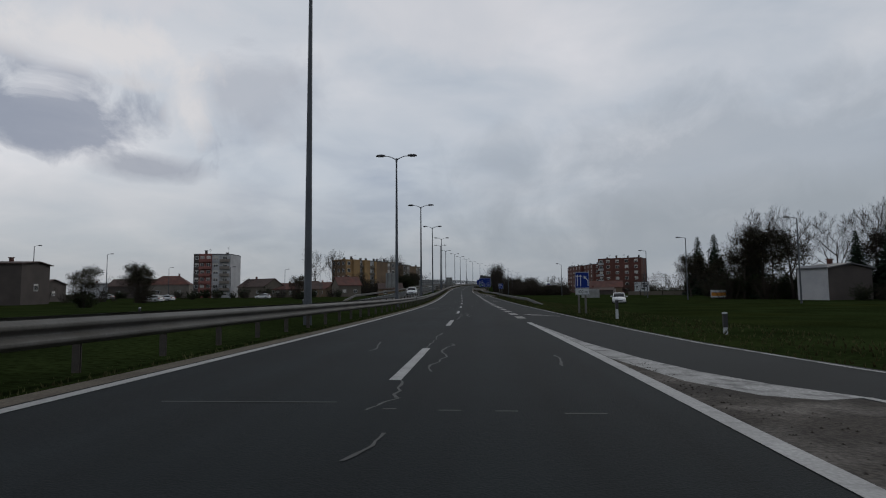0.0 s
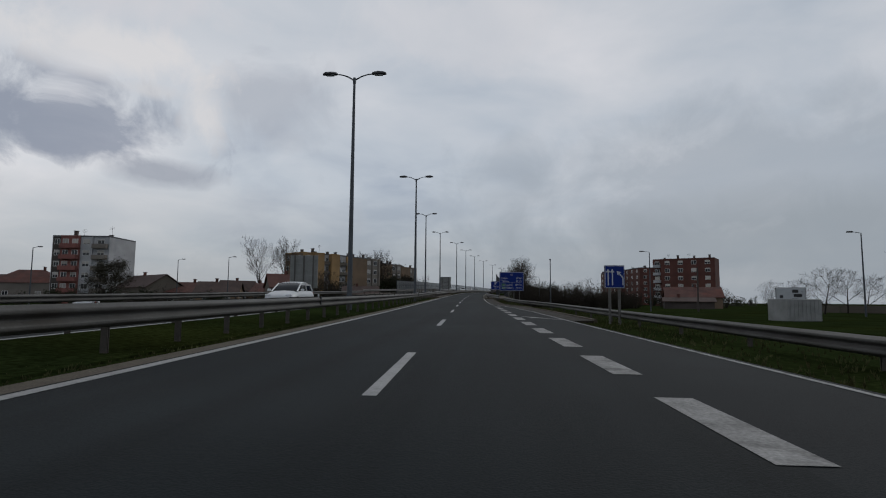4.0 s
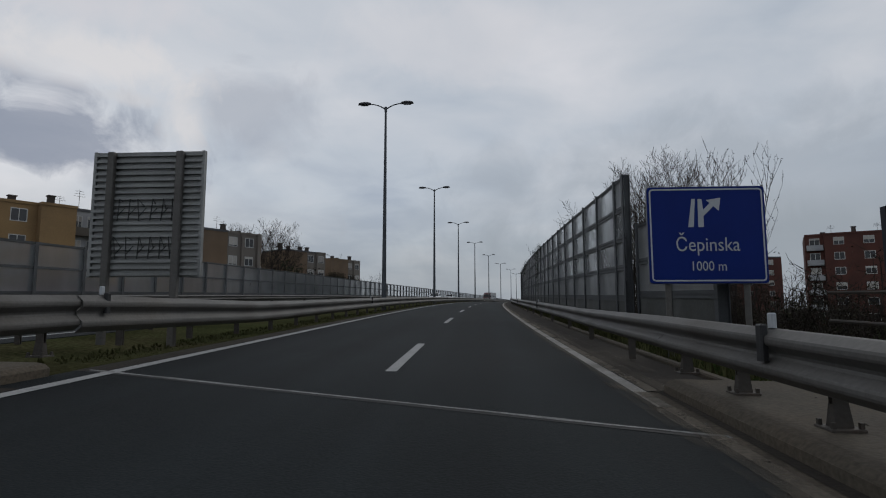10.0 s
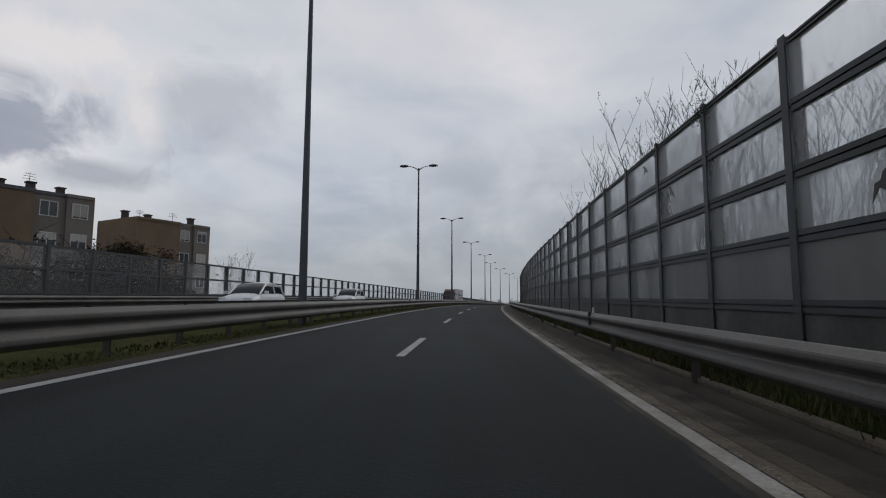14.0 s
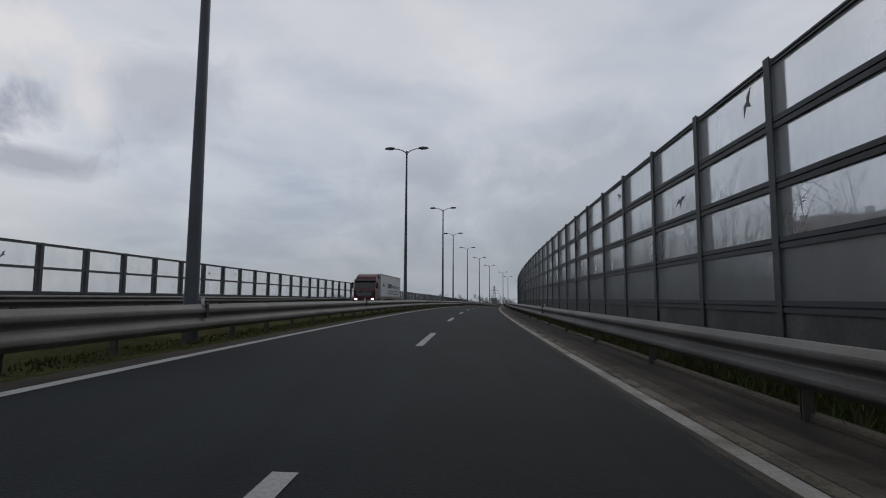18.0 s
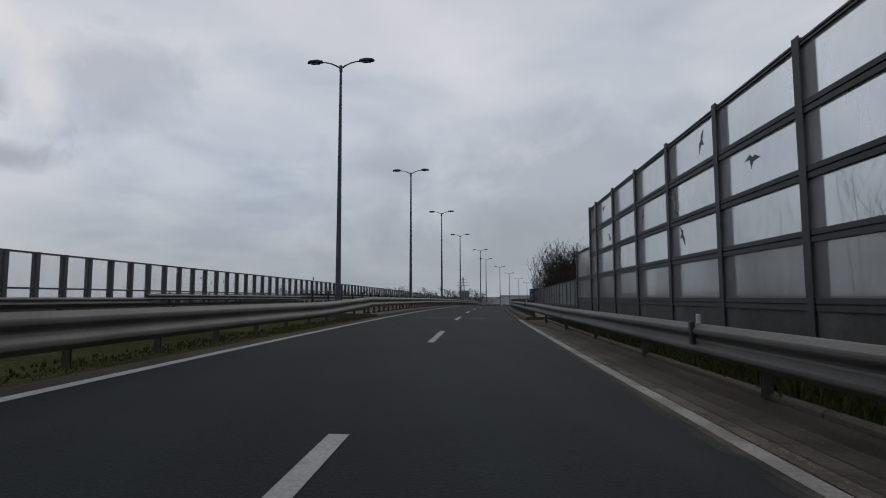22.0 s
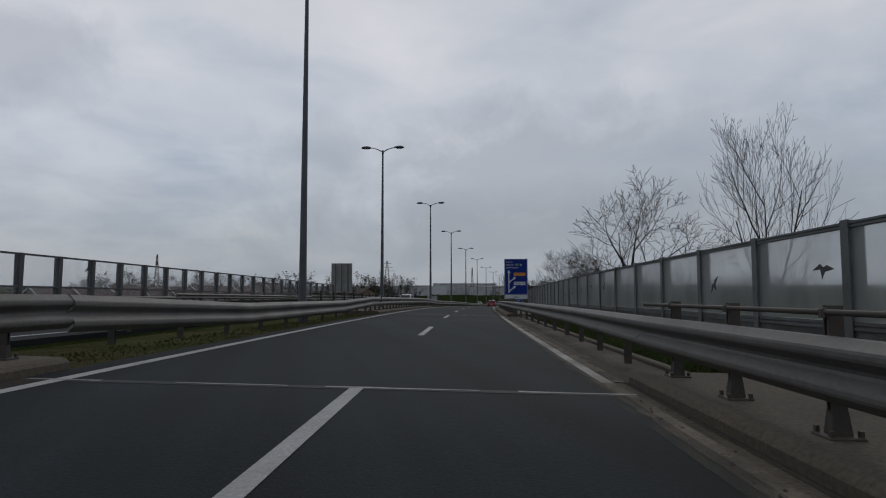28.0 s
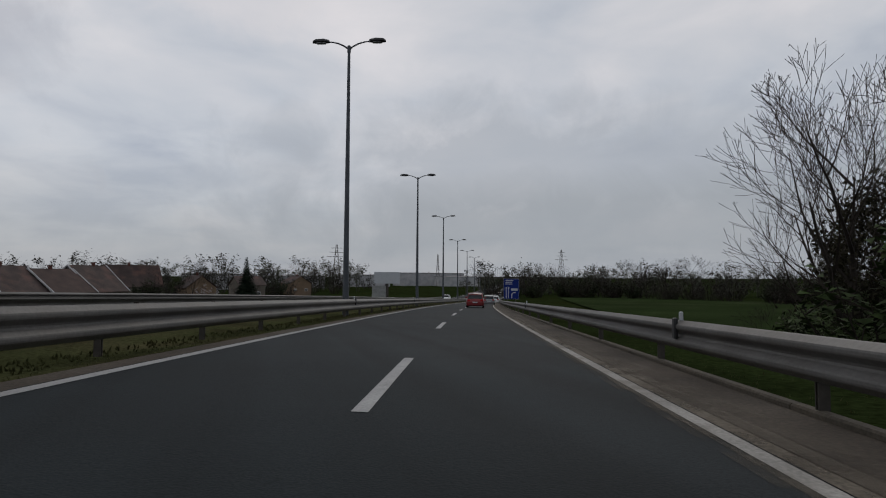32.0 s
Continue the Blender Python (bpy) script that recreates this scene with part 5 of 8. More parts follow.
# ---- buildings ----
OCHRE = material("ochre_render", (0.285, 0.180, 0.080), 0.9, var=0.15, scale=0.25, fine_scale=8, fine_var=0.08, bump=0.05, tint=(0.22, 0.140, 0.068), tint_scale=0.15)
TAN = material("tan_render", (0.165, 0.112, 0.070), 0.9, var=0.15, scale=0.25, fine_scale=8, fine_var=0.08, bump=0.05, tint=(0.13, 0.092, 0.062), tint_scale=0.15)
GREYWALL = material("grey_render", (0.17, 0.15, 0.13), 0.9, var=0.15, scale=0.3, fine_scale=8, fine_var=0.08, bump=0.05)
PALE = material("pale_render", (0.36, 0.36, 0.37), 0.9, var=0.12, scale=0.3, fine_scale=8, fine_var=0.08, bump=0.05, tint=(0.26, 0.27, 0.28), tint_scale=0.2)
REDREND = material("red_render", (0.20, 0.078, 0.066), 0.9, var=0.12, scale=0.3, fine_scale=8, bump=0.05)
BRICK = material("brick_facade", (0.092, 0.033, 0.024), 0.9, var=0.15, scale=0.4, fine_scale=10, fine_var=0.15, bump=0.08, tint=(0.07, 0.027, 0.02), tint_scale=0.3)
DARKWALL = material("dark_wall", (0.055, 0.045, 0.04), 0.9, var=0.2, scale=0.4, fine_scale=8, bump=0.05)
CREAM = material("cream_wall", (0.110, 0.094, 0.076), 0.9, var=0.12, scale=0.4, fine_scale=8, bump=0.05)
ROOF_RED = material("red_roof_tiles", (0.080, 0.034, 0.027), 0.9, var=0.25, scale=0.6, fine_scale=12, fine_var=0.3, bump=0.4, tint=(0.10, 0.03, 0.02), tint_scale=0.4)
ROOF_DULL = material("faded_roof_tiles", (0.050, 0.034, 0.030), 0.9, var=0.3, scale=0.5, fine_scale=12, fine_var=0.35, bump=0.4, tint=(0.085, 0.042, 0.033), tint_scale=0.25)
ROOF_DARK = material("dark_roof_tiles", (0.05, 0.03, 0.025), 0.9, var=0.25, scale=0.6, fine_scale=12, fine_var=0.3, bump=0.4)
PANE_DARK = material("window_glass", (0.02, 0.023, 0.027), 0.15, var=0.2, scale=0.5, bump=0.0, per_object=0.4)
WFRAME = material("window_frame", (0.5, 0.5, 0.49), 0.6, var=0.1, bump=0.0, per_object=0.15)
SHUTTER = material("roller_shutter", (0.36, 0.34, 0.31), 0.7, var=0.1, bump=0.0, per_object=0.3)
METAL_ROOF = material("sheet_roof", (0.075, 0.075, 0.08), 0.6, metal=0.2, var=0.2, bump=0.1)
_win = {}


def window(parent, m, w, h, rnd, frame_mat=None):
    """A window on a wall: frame, pane, sill and a roller shutter let down to some height. Frame of reference: x along the wall, -y outwards."""
    key = (round(w, 2), round(h, 2))
    if key not in _win:
        c = w / 2
        xs, zs = (-c, -c + 0.09, -0.04, 0.04, c - 0.09, c), (0.0, 0.09, h - 0.09, h)
        fr, v = Geo(), [(x, y, z) for y in (-0.06, 0.02) for z in zs for x in xs]
        q = []
        for j in range(3):
            for k in range(5):
                if j != 1 or k in (0, 2, 4):
                    o = j * 6 + k
                    q += [(o, o + 1, o + 7, o + 6), (o + 24, o + 30, o + 31, o + 25)]
        for k, j0, j1 in ((0, 0, 3), (5, 0, 3), (1, 1, 2), (2, 1, 2), (3, 1, 2), (4, 1, 2)):
            for j in range(j0, j1):
                o = j * 6 + k
                q.append((o, o + 6, o + 30, o + 24))
        for j, ks in ((0, range(5)), (3, range(5)), (1, (1, 3)), (2, (1, 3))):
            for k in ks:
                o = j * 6 + k
                q.append((o, o + 24, o + 25, o + 1))
        fr.add(v, q)
        _win[key] = (fr.mesh("window", WFRAME), Geo().box(-w / 2 + 0.05, w / 2 - 0.05, -0.02, 0.01, 0.05, h - 0.05).mesh("pane", PANE_DARK),
                     [Geo().box(-w / 2 + 0.08, w / 2 - 0.08, -0.05, -0.025, h * k, h - 0.05).mesh("shutter", SHUTTER) for k in (0.15, 0.5, 0.75)])
    a, b, c = _win[key]
    win = part("window", a, None, parent, "", m)
    part("pane", b, None, win)
    k = rnd.random()
    if k < 0.65:
        part("shutter", c[0 if k < 0.2 else 1 if k < 0.45 else 2], None, win)
    return win


def facing(a, b, z):
    """Frame of a wall from a to b (seen left to right from outside): x along it, y into the house."""
    d = Vector((b[0] - a[0], b[1] - a[1], 0))
    return Matrix.Translation((a[0], a[1], z)) @ Matrix.Rotation(math.atan2(d.y, d.x), 4, "Z"), d.length


def chimney(parent, x, y, z, h, w=0.7, mat=None):
    part("chimney", Geo().box(x - w / 2, x + w / 2, y - w / 2, y + w / 2, z, z + h).box(x - w / 2 - 0.1, x + w / 2 + 0.1, y - w / 2 - 0.1, y + w / 2 + 0.1, z + h, z + h + 0.15), mat or DARKWALL, parent)


def antenna(parent, x, y, z, h):
    g = Geo().tube([(x, y, z), (x, y, z + h)], 0.03, 5)
    for k in range(3):
        g.tube([(x - 0.7 + 0.1 * k, y, z + h * (0.75 + 0.1 * k)), (x + 0.7 - 0.1 * k, y, z + h * (0.75 + 0.1 * k))], 0.02, 4)
    part("antenna", g, SIGN_BLACK, parent)


def block(name, label, a, b, depth, z0, z1, storeys, bays, seed, end_mat, end_cols=2, roof_bits=4, group="apartment blocks", tall_end=None):
    """An apartment house. bays: (share of the width, setback, material, window columns, balcony)."""
    rnd = random.Random(seed)
    m, w = facing(a, b, z0)
    h = z1 - z0
    bl = thing(name, label, "apartment building", m, group)
    x = 0.0
    st = h / storeys
    total = sum(v[0] for v in bays)
    for share, back, mat, cols, balcony in bays:
        bw = w * share / total
        part("wall", Geo().box(x, x + bw, back, depth, 0, h), mat, bl)
        part("parapet", Geo().box(x - 0.06, x + bw + 0.06, back - 0.1, depth + 0.06, h, h + 0.35), METAL_ROOF if rnd.random() < 0.4 else mat, bl)
        for c in range(cols):
            cx = x + bw * (c + 0.5) / cols
            for k in range(storeys):
                ww = min(1.7, bw / cols * 0.62)
                window(bl, Matrix.Translation((cx, back, st * k + st * 0.32)), ww, st * 0.5, rnd)
        if balcony:
            for k in range(1, storeys):
                z = st * k
                part("balcony", Geo().box(x + 0.15, x + bw - 0.15, back - 1.0, back, z - 0.08, z + 0.08).box(x + 0.15, x + bw - 0.15, back - 1.0, back - 0.93, z, z + 1.0).box(x + 0.15, x + 0.22, back - 1.0, back, z, z + 1.0).box(x + bw - 0.22, x + bw - 0.15, back - 1.0, back, z, z + 1.0), balcony, bl)
        x += bw
    # end walls: the left one is a wall along -y .. depth
    e0 = bays[0][1]
    part("end_wall", Geo().box(-0.12, -0.004, e0, depth, 0, h), end_mat, bl)
    part("end_wall", Geo().box(w + 0.004, w + 0.12, bays[-1][1], depth, 0, h), tall_end or end_mat, bl)
    left = Matrix.Rotation(-math.pi / 2, 4, "Z")
    for c in range(end_cols):
        cy = e0 + (depth - e0) * (c + 0.5) / end_cols
        for k in range(storeys):
            window(bl, Matrix.Translation((-0.12, cy, st * k + st * 0.32)) @ left, 1.4, st * 0.48, rnd)
            if tall_end is None:
                window(bl, Matrix.Translation((w + 0.12, cy, st * k + st * 0.32)) @ Matrix.Rotation(math.pi / 2, 4, "Z"), 1.4, st * 0.48, rnd)
    for k in range(roof_bits):
        chimney(bl, w * (k + 0.5) / roof_bits + rnd.uniform(-0.6, 0.6), depth * rnd.uniform(0.3, 0.7), h, rnd.uniform(0.9, 1.9))
    for k in range(2):
        antenna(bl, w * rnd.uniform(0.2, 0.8), depth * 0.5, h, rnd.uniform(2.0, 3.6))
    return bl


# tower with a grey, a red and a pale bay
block("apartment_tower", "six-storey block with grey, red and pale bays and balconies", (-104.9, 194.2), (-92.0, 195.7), 12.0, -0.9, 15.0, 6,
      [(0.16, 0.0, DARKWALL, 1, None), (0.34, -0.3, REDREND, 2, REDREND), (0.22, 0.0, PALE, 1, None), (0.28, 0.25, PALE, 1, GREYWALL)], 1, PALE, 0, 2, tall_end=PALE)
# ochre block by the flyover
block("apartment_block", "ochre apartment block with projecting blank bays and pale loggias", (-59.0, 238.9), (-48.6, 254.6), 9.6, -0.9, 15.0, 5,
      [(0.2, 0.6, OCHRE, 1, None), (0.2, -0.6, OCHRE, 0, None), (0.16, 1.0, PALE, 2, CREAM), (0.18, -0.6, OCHRE, 0, None), (0.2, 0.8, PALE, 2, CREAM), (0.06, 0.0, OCHRE, 0, None)], 2, TAN, 3, 5)
block("apartment_block", "grey-brown apartment block with a blank tan wall and white windows", (-50.2, 262.0), (-42.6, 274.6), 10.0, -0.9, 15.3, 5,
      [(0.56, 0.0, TAN, 0, None), (0.2, 0.6, GREYWALL, 1, None), (0.2, 0.2, GREYWALL, 1, None), (0.04, -0.3, GREYWALL, 0, None)], 3, TAN, 0, 4)
block("apartment_block", "grey-brown apartment block behind bare trees", (-46.5, 299.0), (-40.0, 308.6), 9.0, -0.9, 15.4, 5,
      [(0.52, 0.0, TAN, 0, None), (0.26, 0.6, GREYWALL, 1, None), (0.22, 0.2, GREYWALL, 1, None)], 4, TAN, 0, 4)
block("apartment_block", "grey-brown apartment block with a blank tan end bay", (-41.5, 319.8), (-36.0, 329.3), 9.0, -0.9, 15.2, 5,
      [(0.56, 0.0, TAN, 0, None), (0.22, 0.6, GREYWALL, 1, None), (0.22, 0.2, GREYWALL, 1, None)], 5, TAN, 0, 4)
# brick blocks on the other side
block("brick_block", "dark red brick apartment block with pale window bands", (61.3, 291.3), (80.4, 281.0), 12.0, -0.9, 16.6, 6,
      [(0.14, 0.9, BRICK, 1, PALE), (0.86, 0.0, BRICK, 4, None)], 6, BRICK, 0, 4)
block("brick_block", "long dark red brick block with stepped roofs and roof aerials", (60.5, 388.0), (66.0, 330.0), 12.0, -0.9, 15.8, 6,
      [(0.3, 0.0, BRICK, 3, None), (0.35, -1.2, BRICK, 3, None), (0.35, 0.5, BRICK, 3, None)], 7, BRICK, 2, 7)
block("brick_block", "long dark red brick block with stepped roofs and roof aerials", (61.5, 389.5), (73.5, 387.0), 14.0, -0.9, 16.9, 6,
      [(0.5, 0.0, BRICK, 2, None), (0.5, 0.6, BRICK, 2, None)], 8, BRICK, 0, 3)


def house(label, a, b, depth, z0, eave, ridge, wall_mat, roof_mat, seed, gable="y", cols=2, name="house", group="village houses"):
    """A house with a pitched roof. gable y: the ridge runs along the front; x: the gable faces the front; hip: a hipped roof."""
    rnd = random.Random(seed)
    m, w = facing(a, b, z0)
    ho = thing(name, label, "house", m, group)
    part("wall", Geo().box(0, w, 0, depth, 0, eave), wall_mat, ho)
    o = 0.4
    g = Geo()
    if gable == "y":
        v = [(-o, -o, eave - 0.1), (w + o, -o, eave - 0.1), (w + o, depth / 2, ridge), (-o, depth / 2, ridge), (w + o, depth + o, eave - 0.1), (-o, depth + o, eave - 0.1)]
        v += [(x, y, z + 0.16) for x, y, z in v]
        g.add(v, [(0, 3, 2, 1), (3, 5, 4, 2), (6, 7, 8, 9), (9, 8, 10, 11), (0, 1, 7, 6), (4, 5, 11, 10), (1, 2, 8, 7), (2, 4, 10, 8), (3, 0, 6, 9), (5, 3, 9, 11)])
        for x in (0.0, w - 0.2):
            part("gable", Geo().add([(x, 0, eave), (x, depth, eave), (x, depth / 2, ridge - 0.1), (x + 0.2, 0, eave), (x + 0.2, depth, eave), (x + 0.2, depth / 2, ridge - 0.1)], [(0, 2, 1), (3, 4, 5), (0, 3, 5, 2), (1, 2, 5, 4)]), wall_mat, ho)
    elif gable == "x":
        v = [(-o, -o, eave - 0.1), (w / 2, -o, ridge), (w + o, -o, eave - 0.1), (-o, depth + o, eave - 0.1), (w / 2, depth + o, ridge), (w + o, depth + o, eave - 0.1)]
        v += [(x, y, z + 0.16) for x, y, z in v]
        g.add(v, [(0, 3, 4, 1), (1, 4, 5, 2), (6, 7, 10, 9), (7, 8, 11, 10), (0, 1, 7, 6), (1, 2, 8, 7), (3, 9, 10, 4), (4, 10, 11, 5), (0, 6, 9, 3), (2, 5, 11, 8)])
        for y in (0.0, depth - 0.2):
            part("gable", Geo().add([(0, y, eave), (w, y, eave), (w / 2, y, ridge - 0.1), (0, y + 0.2, eave), (w, y + 0.2, eave), (w / 2, y + 0.2, ridge - 0.1)], [(0, 1, 2), (3, 5, 4), (0, 2, 5, 3), (1, 4, 5, 2)]), wall_mat, ho)
    else:
        k = min(w, depth) * 0.42
        v = [(-o, -o, eave - 0.1), (w + o, -o, eave - 0.1), (w + o, depth + o, eave - 0.1), (-o, depth + o, eave - 0.1), (k, depth / 2, ridge), (w - k, depth / 2, ridge)]
        g.add(v, [(0, 1, 5, 4), (1, 2, 5), (2, 3, 4, 5), (3, 0, 4), (0, 3, 2, 1)])
    part("roof", g, roof_mat, ho)
    if gable == "y" and group == "terraced houses":
        for x in (-o - 0.08, w + o - 0.14):
            v = [(q, y, z) for q in (x, x + 0.22) for y, z in ((-o, eave - 0.12), (depth / 2, ridge - 0.02), (depth + o, eave - 0.12), (depth + o, eave + 0.2), (depth / 2, ridge + 0.3), (-o, eave + 0.2))]
            part("verge_board", Geo().add(v, [(0, 1, 4, 5), (1, 2, 3, 4), (6, 11, 10, 7), (7, 10, 9, 8), (0, 6, 7, 1), (1, 7, 8, 2), (3, 9, 10, 4), (4, 10, 11, 5), (0, 5, 11, 6), (2, 8, 9, 3)]), PALE, ho, "pale verge board")
    for c in range(cols):
        window(ho, Matrix.Translation((w * (c + 0.5) / cols, -0.001, eave * 0.35)), 1.3, 1.2, rnd)
        if c == 0:
            window(ho, Matrix.Translation((w + 0.001, depth * 0.5, eave * 0.35)) @ Matrix.Rotation(math.pi / 2, 4, "Z"), 1.3, 1.2, rnd)
    chimney(ho, w * rnd.uniform(0.3, 0.7), depth * 0.5, ridge - 0.6, 1.3, 0.5, BRICK)
    return ho


house("house with a bright red tiled roof beside bare trees", (-50.0, 192.0), (-43.0, 196.2), 9.0, -0.9, 4.1, 7.2, CREAM, ROOF_RED, 21)
house("hip-roofed house with a red tiled roof and grey walls", (-125.5, 199.0), (-112.0, 204.0), 10.0, -0.9, 5.2, 8.6, GREYWALL, ROOF_RED, 22, "hip")
house("low house with a wide dark brown roof", (-87.4, 193.0), (-74.0, 184.0), 8.0, -0.9, 3.8, 6.6, CREAM, ROOF_DARK, 23)
house("small white gabled house behind shrubs", (-74.0, 214.0), (-69.5, 210.0), 9.0, -0.9, 3.6, 6.2, PALE, ROOF_DARK, 24, "x", 1)
house("low house with a dull red roof", (-69.0, 216.0), (-60.0, 210.5), 8.0, -0.9, 3.0, 5.6, TAN, ROOF_RED, 25)
house("dark barn-like house with a low roof", (-142.0, 200.0), (-126.5, 204.0), 12.0, -0.9, 4.6, 7.4, DARKWALL, ROOF_DARK, 26)
house("white flat house beyond the meadow", (-158.0, 206.0), (-147.0, 209.0), 10.0, -0.9, 5.6, 6.2, PALE, METAL_ROOF, 27)
house("long low sheds with dark brown roofs", (-112.0, 84.0), (-94.0, 100.0), 10.0, -0.9, 3.2, 5.2, DARKWALL, ROOF_DARK, 28, "y", 3, "shed")
house("low brown workshop with a dark roof", (-128.0, 116.0), (-103.0, 122.0), 12.0, -0.9, 4.2, 5.4, DARKWALL, ROOF_DARK, 29, "y", 3, "shed")
house("tall brick workshop at the meadow's edge", (-84.5, 81.5), (-74.1, 84.3), 9.0, -0.9, 7.0, 7.4, DARKWALL, ROOF_DARK, 34, "y", 1, "shed")
for k, (x, y, w_) in enumerate(((-62, 182, 8), (-73, 187, 9), (-40, 216, 9))):
    house("small village house with a weathered tiled roof", (x, y), (x + w_, y + 2.5), 8.0, -0.9, 2.8, 5.0, CREAM if k % 2 else TAN, ROOF_RED if k == 1 else ROOF_DARK, 40 + k)
house("long house with a red roof and a brick shed wall", (39.9, 205.5), (51.5, 203.0), 7.5, -0.9, 2.6, 4.9, TAN, ROOF_RED, 30)
house("dark timber shed beside the garden", (36.5, 196.0), (46.0, 193.5), 5.0, -0.9, 1.6, 2.4, DARKWALL, ROOF_DARK, 31, cols=0, name="shed")
# tree shade put into the dark wall colour; only the lit front is white
workshop = house("white flat-roofed workshop with a plain gable wall", (47.0, 83.2), (48.6, 79.4), 9.0, -0.9, 4.6, 5.2, DARKWALL, METAL_ROOF, 32, cols=0, name="workshop")
part("front_wall", Geo().box(-0.2, 4.3, -0.16, -0.004, 0.0, 5.0), PALE, workshop, "plain white front wall")
house("low grey garages behind the trees", (52.0, 100.0), (63.0, 94.0), 8.0, -0.9, 2.4, 3.0, DARKWALL, METAL_ROOF, 33, name="garage")

# houses and the town at the far end
z_end = -6.4
for k in range(9):
    # a terrace along a side street, its roofs stepping up and down
    x, y = -8.0 + 4.75 * k + (0.8 if k % 3 == 1 else 0.0), 621.5 + 8.1 * k - (0.5 if k % 3 == 1 else 0.0)
    rm = ROOF_DARK if k in (1, 4, 5, 7) else ROOF_DULL
    house("terraced house with a steep " + ("dull red" if rm is ROOF_DULL else "dark brown") + " tiled roof", (x, y), (x + 4.6, y + 7.85), 12.0, z_end, 4.8, 9.9 + (0.0, -0.5, 0.35)[k % 3], TAN if k % 2 else CREAM, rm, 60 + k, "y", 2, group="terraced houses")
for k, (x, y, w_, r_, g_) in enumerate(((44, 716, 7, 8.2, "x"), (56, 748, 8, 8.0, "y"), (74, 792, 9, 8.0, "x"), (24, 724, 12, 11.0, "y"))):
    house("village house with a dull red tiled roof among gardens", (x, y), (x + w_, y + w_ * 0.5), 8.0, z_end, 5.0, r_, CREAM if k % 2 else TAN, ROOF_DULL, 90 + k, g_, 2, group="garden houses")
for k, (x, y, w_, h_) in enumerate(((120, 980, 40, 9), (175, 1010, 60, 11), (60, 940, 45, 8), (250, 1120, 30, 7), (205, 985, 34, 8), (20, 900, 40, 9), (-60, 860, 40, 9))):
    house("long pale flat-roofed hall in the hazy distance", (x, y), (x + w_, y + w_ * 0.1), 20.0, -6.6, h_, h_ + 0.4, PALE, METAL_ROOF, 80 + k, "y", 0, "hall", "distant halls")

# ---- trees and shrubs ----
BARK = material("bark", (0.03, 0.025, 0.021), 0.95, spec=0.15, var=0.3, scale=3.0, fine_scale=30, fine_var=0.3, bump=0.3)
TWIG = material("twigs", (0.032, 0.026, 0.022), 0.95, spec=0.1, var=0.25, scale=2.0, fine_scale=12, bump=0.0)
BUD = material("buds", (0.030, 0.027, 0.024), 0.95, spec=0.1, var=0.4, scale=2.0, fine_scale=12, bump=0.0)
LEAF = material("shrub_leaves", (0.018, 0.027, 0.010), 0.85, spec=0.2, var=0.5, scale=1.0, fine_scale=8, fine_var=0.3, bump=0.0, tint=(0.03, 0.038, 0.014), tint_scale=0.8)
LEAF_OLIVE = material("olive_leaves", (0.026, 0.024, 0.013), 0.9, spec=0.15, var=0.5, scale=1.0, fine_scale=8, fine_var=0.3, bump=0.0, tint=(0.036, 0.031, 0.017), tint_scale=0.8)
# bare woods on the skyline, coloured paler than bark to imitate aerial haze
FAR_WOOD = material("hazed_leafless_wood", (0.078, 0.074, 0.064), 0.95, spec=0.1, var=0.4, scale=0.12, fine_scale=2, fine_var=0.3, bump=0.0, tint=(0.058, 0.066, 0.044), tint_scale=0.06)
# grey-brown twigs of far thickets, lightened: distance haze put into the colour
LEAF_HAZED = material("hazed_brown_twigs", (0.040, 0.037, 0.030), 0.95, spec=0.1, var=0.5, scale=0.6, fine_scale=4, fine_var=0.3, bump=0.0, tint=(0.030, 0.036, 0.020), tint_scale=0.15)
LEAF_FRESH = material("fresh_leaves", (0.035, 0.055, 0.016), 0.85, spec=0.2, var=0.5, scale=1.0, fine_scale=8, fine_var=0.3, bump=0.0, tint=(0.02, 0.028, 0.01), tint_scale=0.8)
NEEDLE = material("conifer_needles", (0.012, 0.022, 0.012), 0.9, spec=0.15, var=0.4, scale=1.5, fine_scale=10, fine_var=0.3, bump=0.0)
BLOSSOM = material("blossom", (0.42, 0.38, 0.38), 0.9, var=0.3, scale=2, bump=0.0)


KIDS = (7, 6, 5, 4, 3)


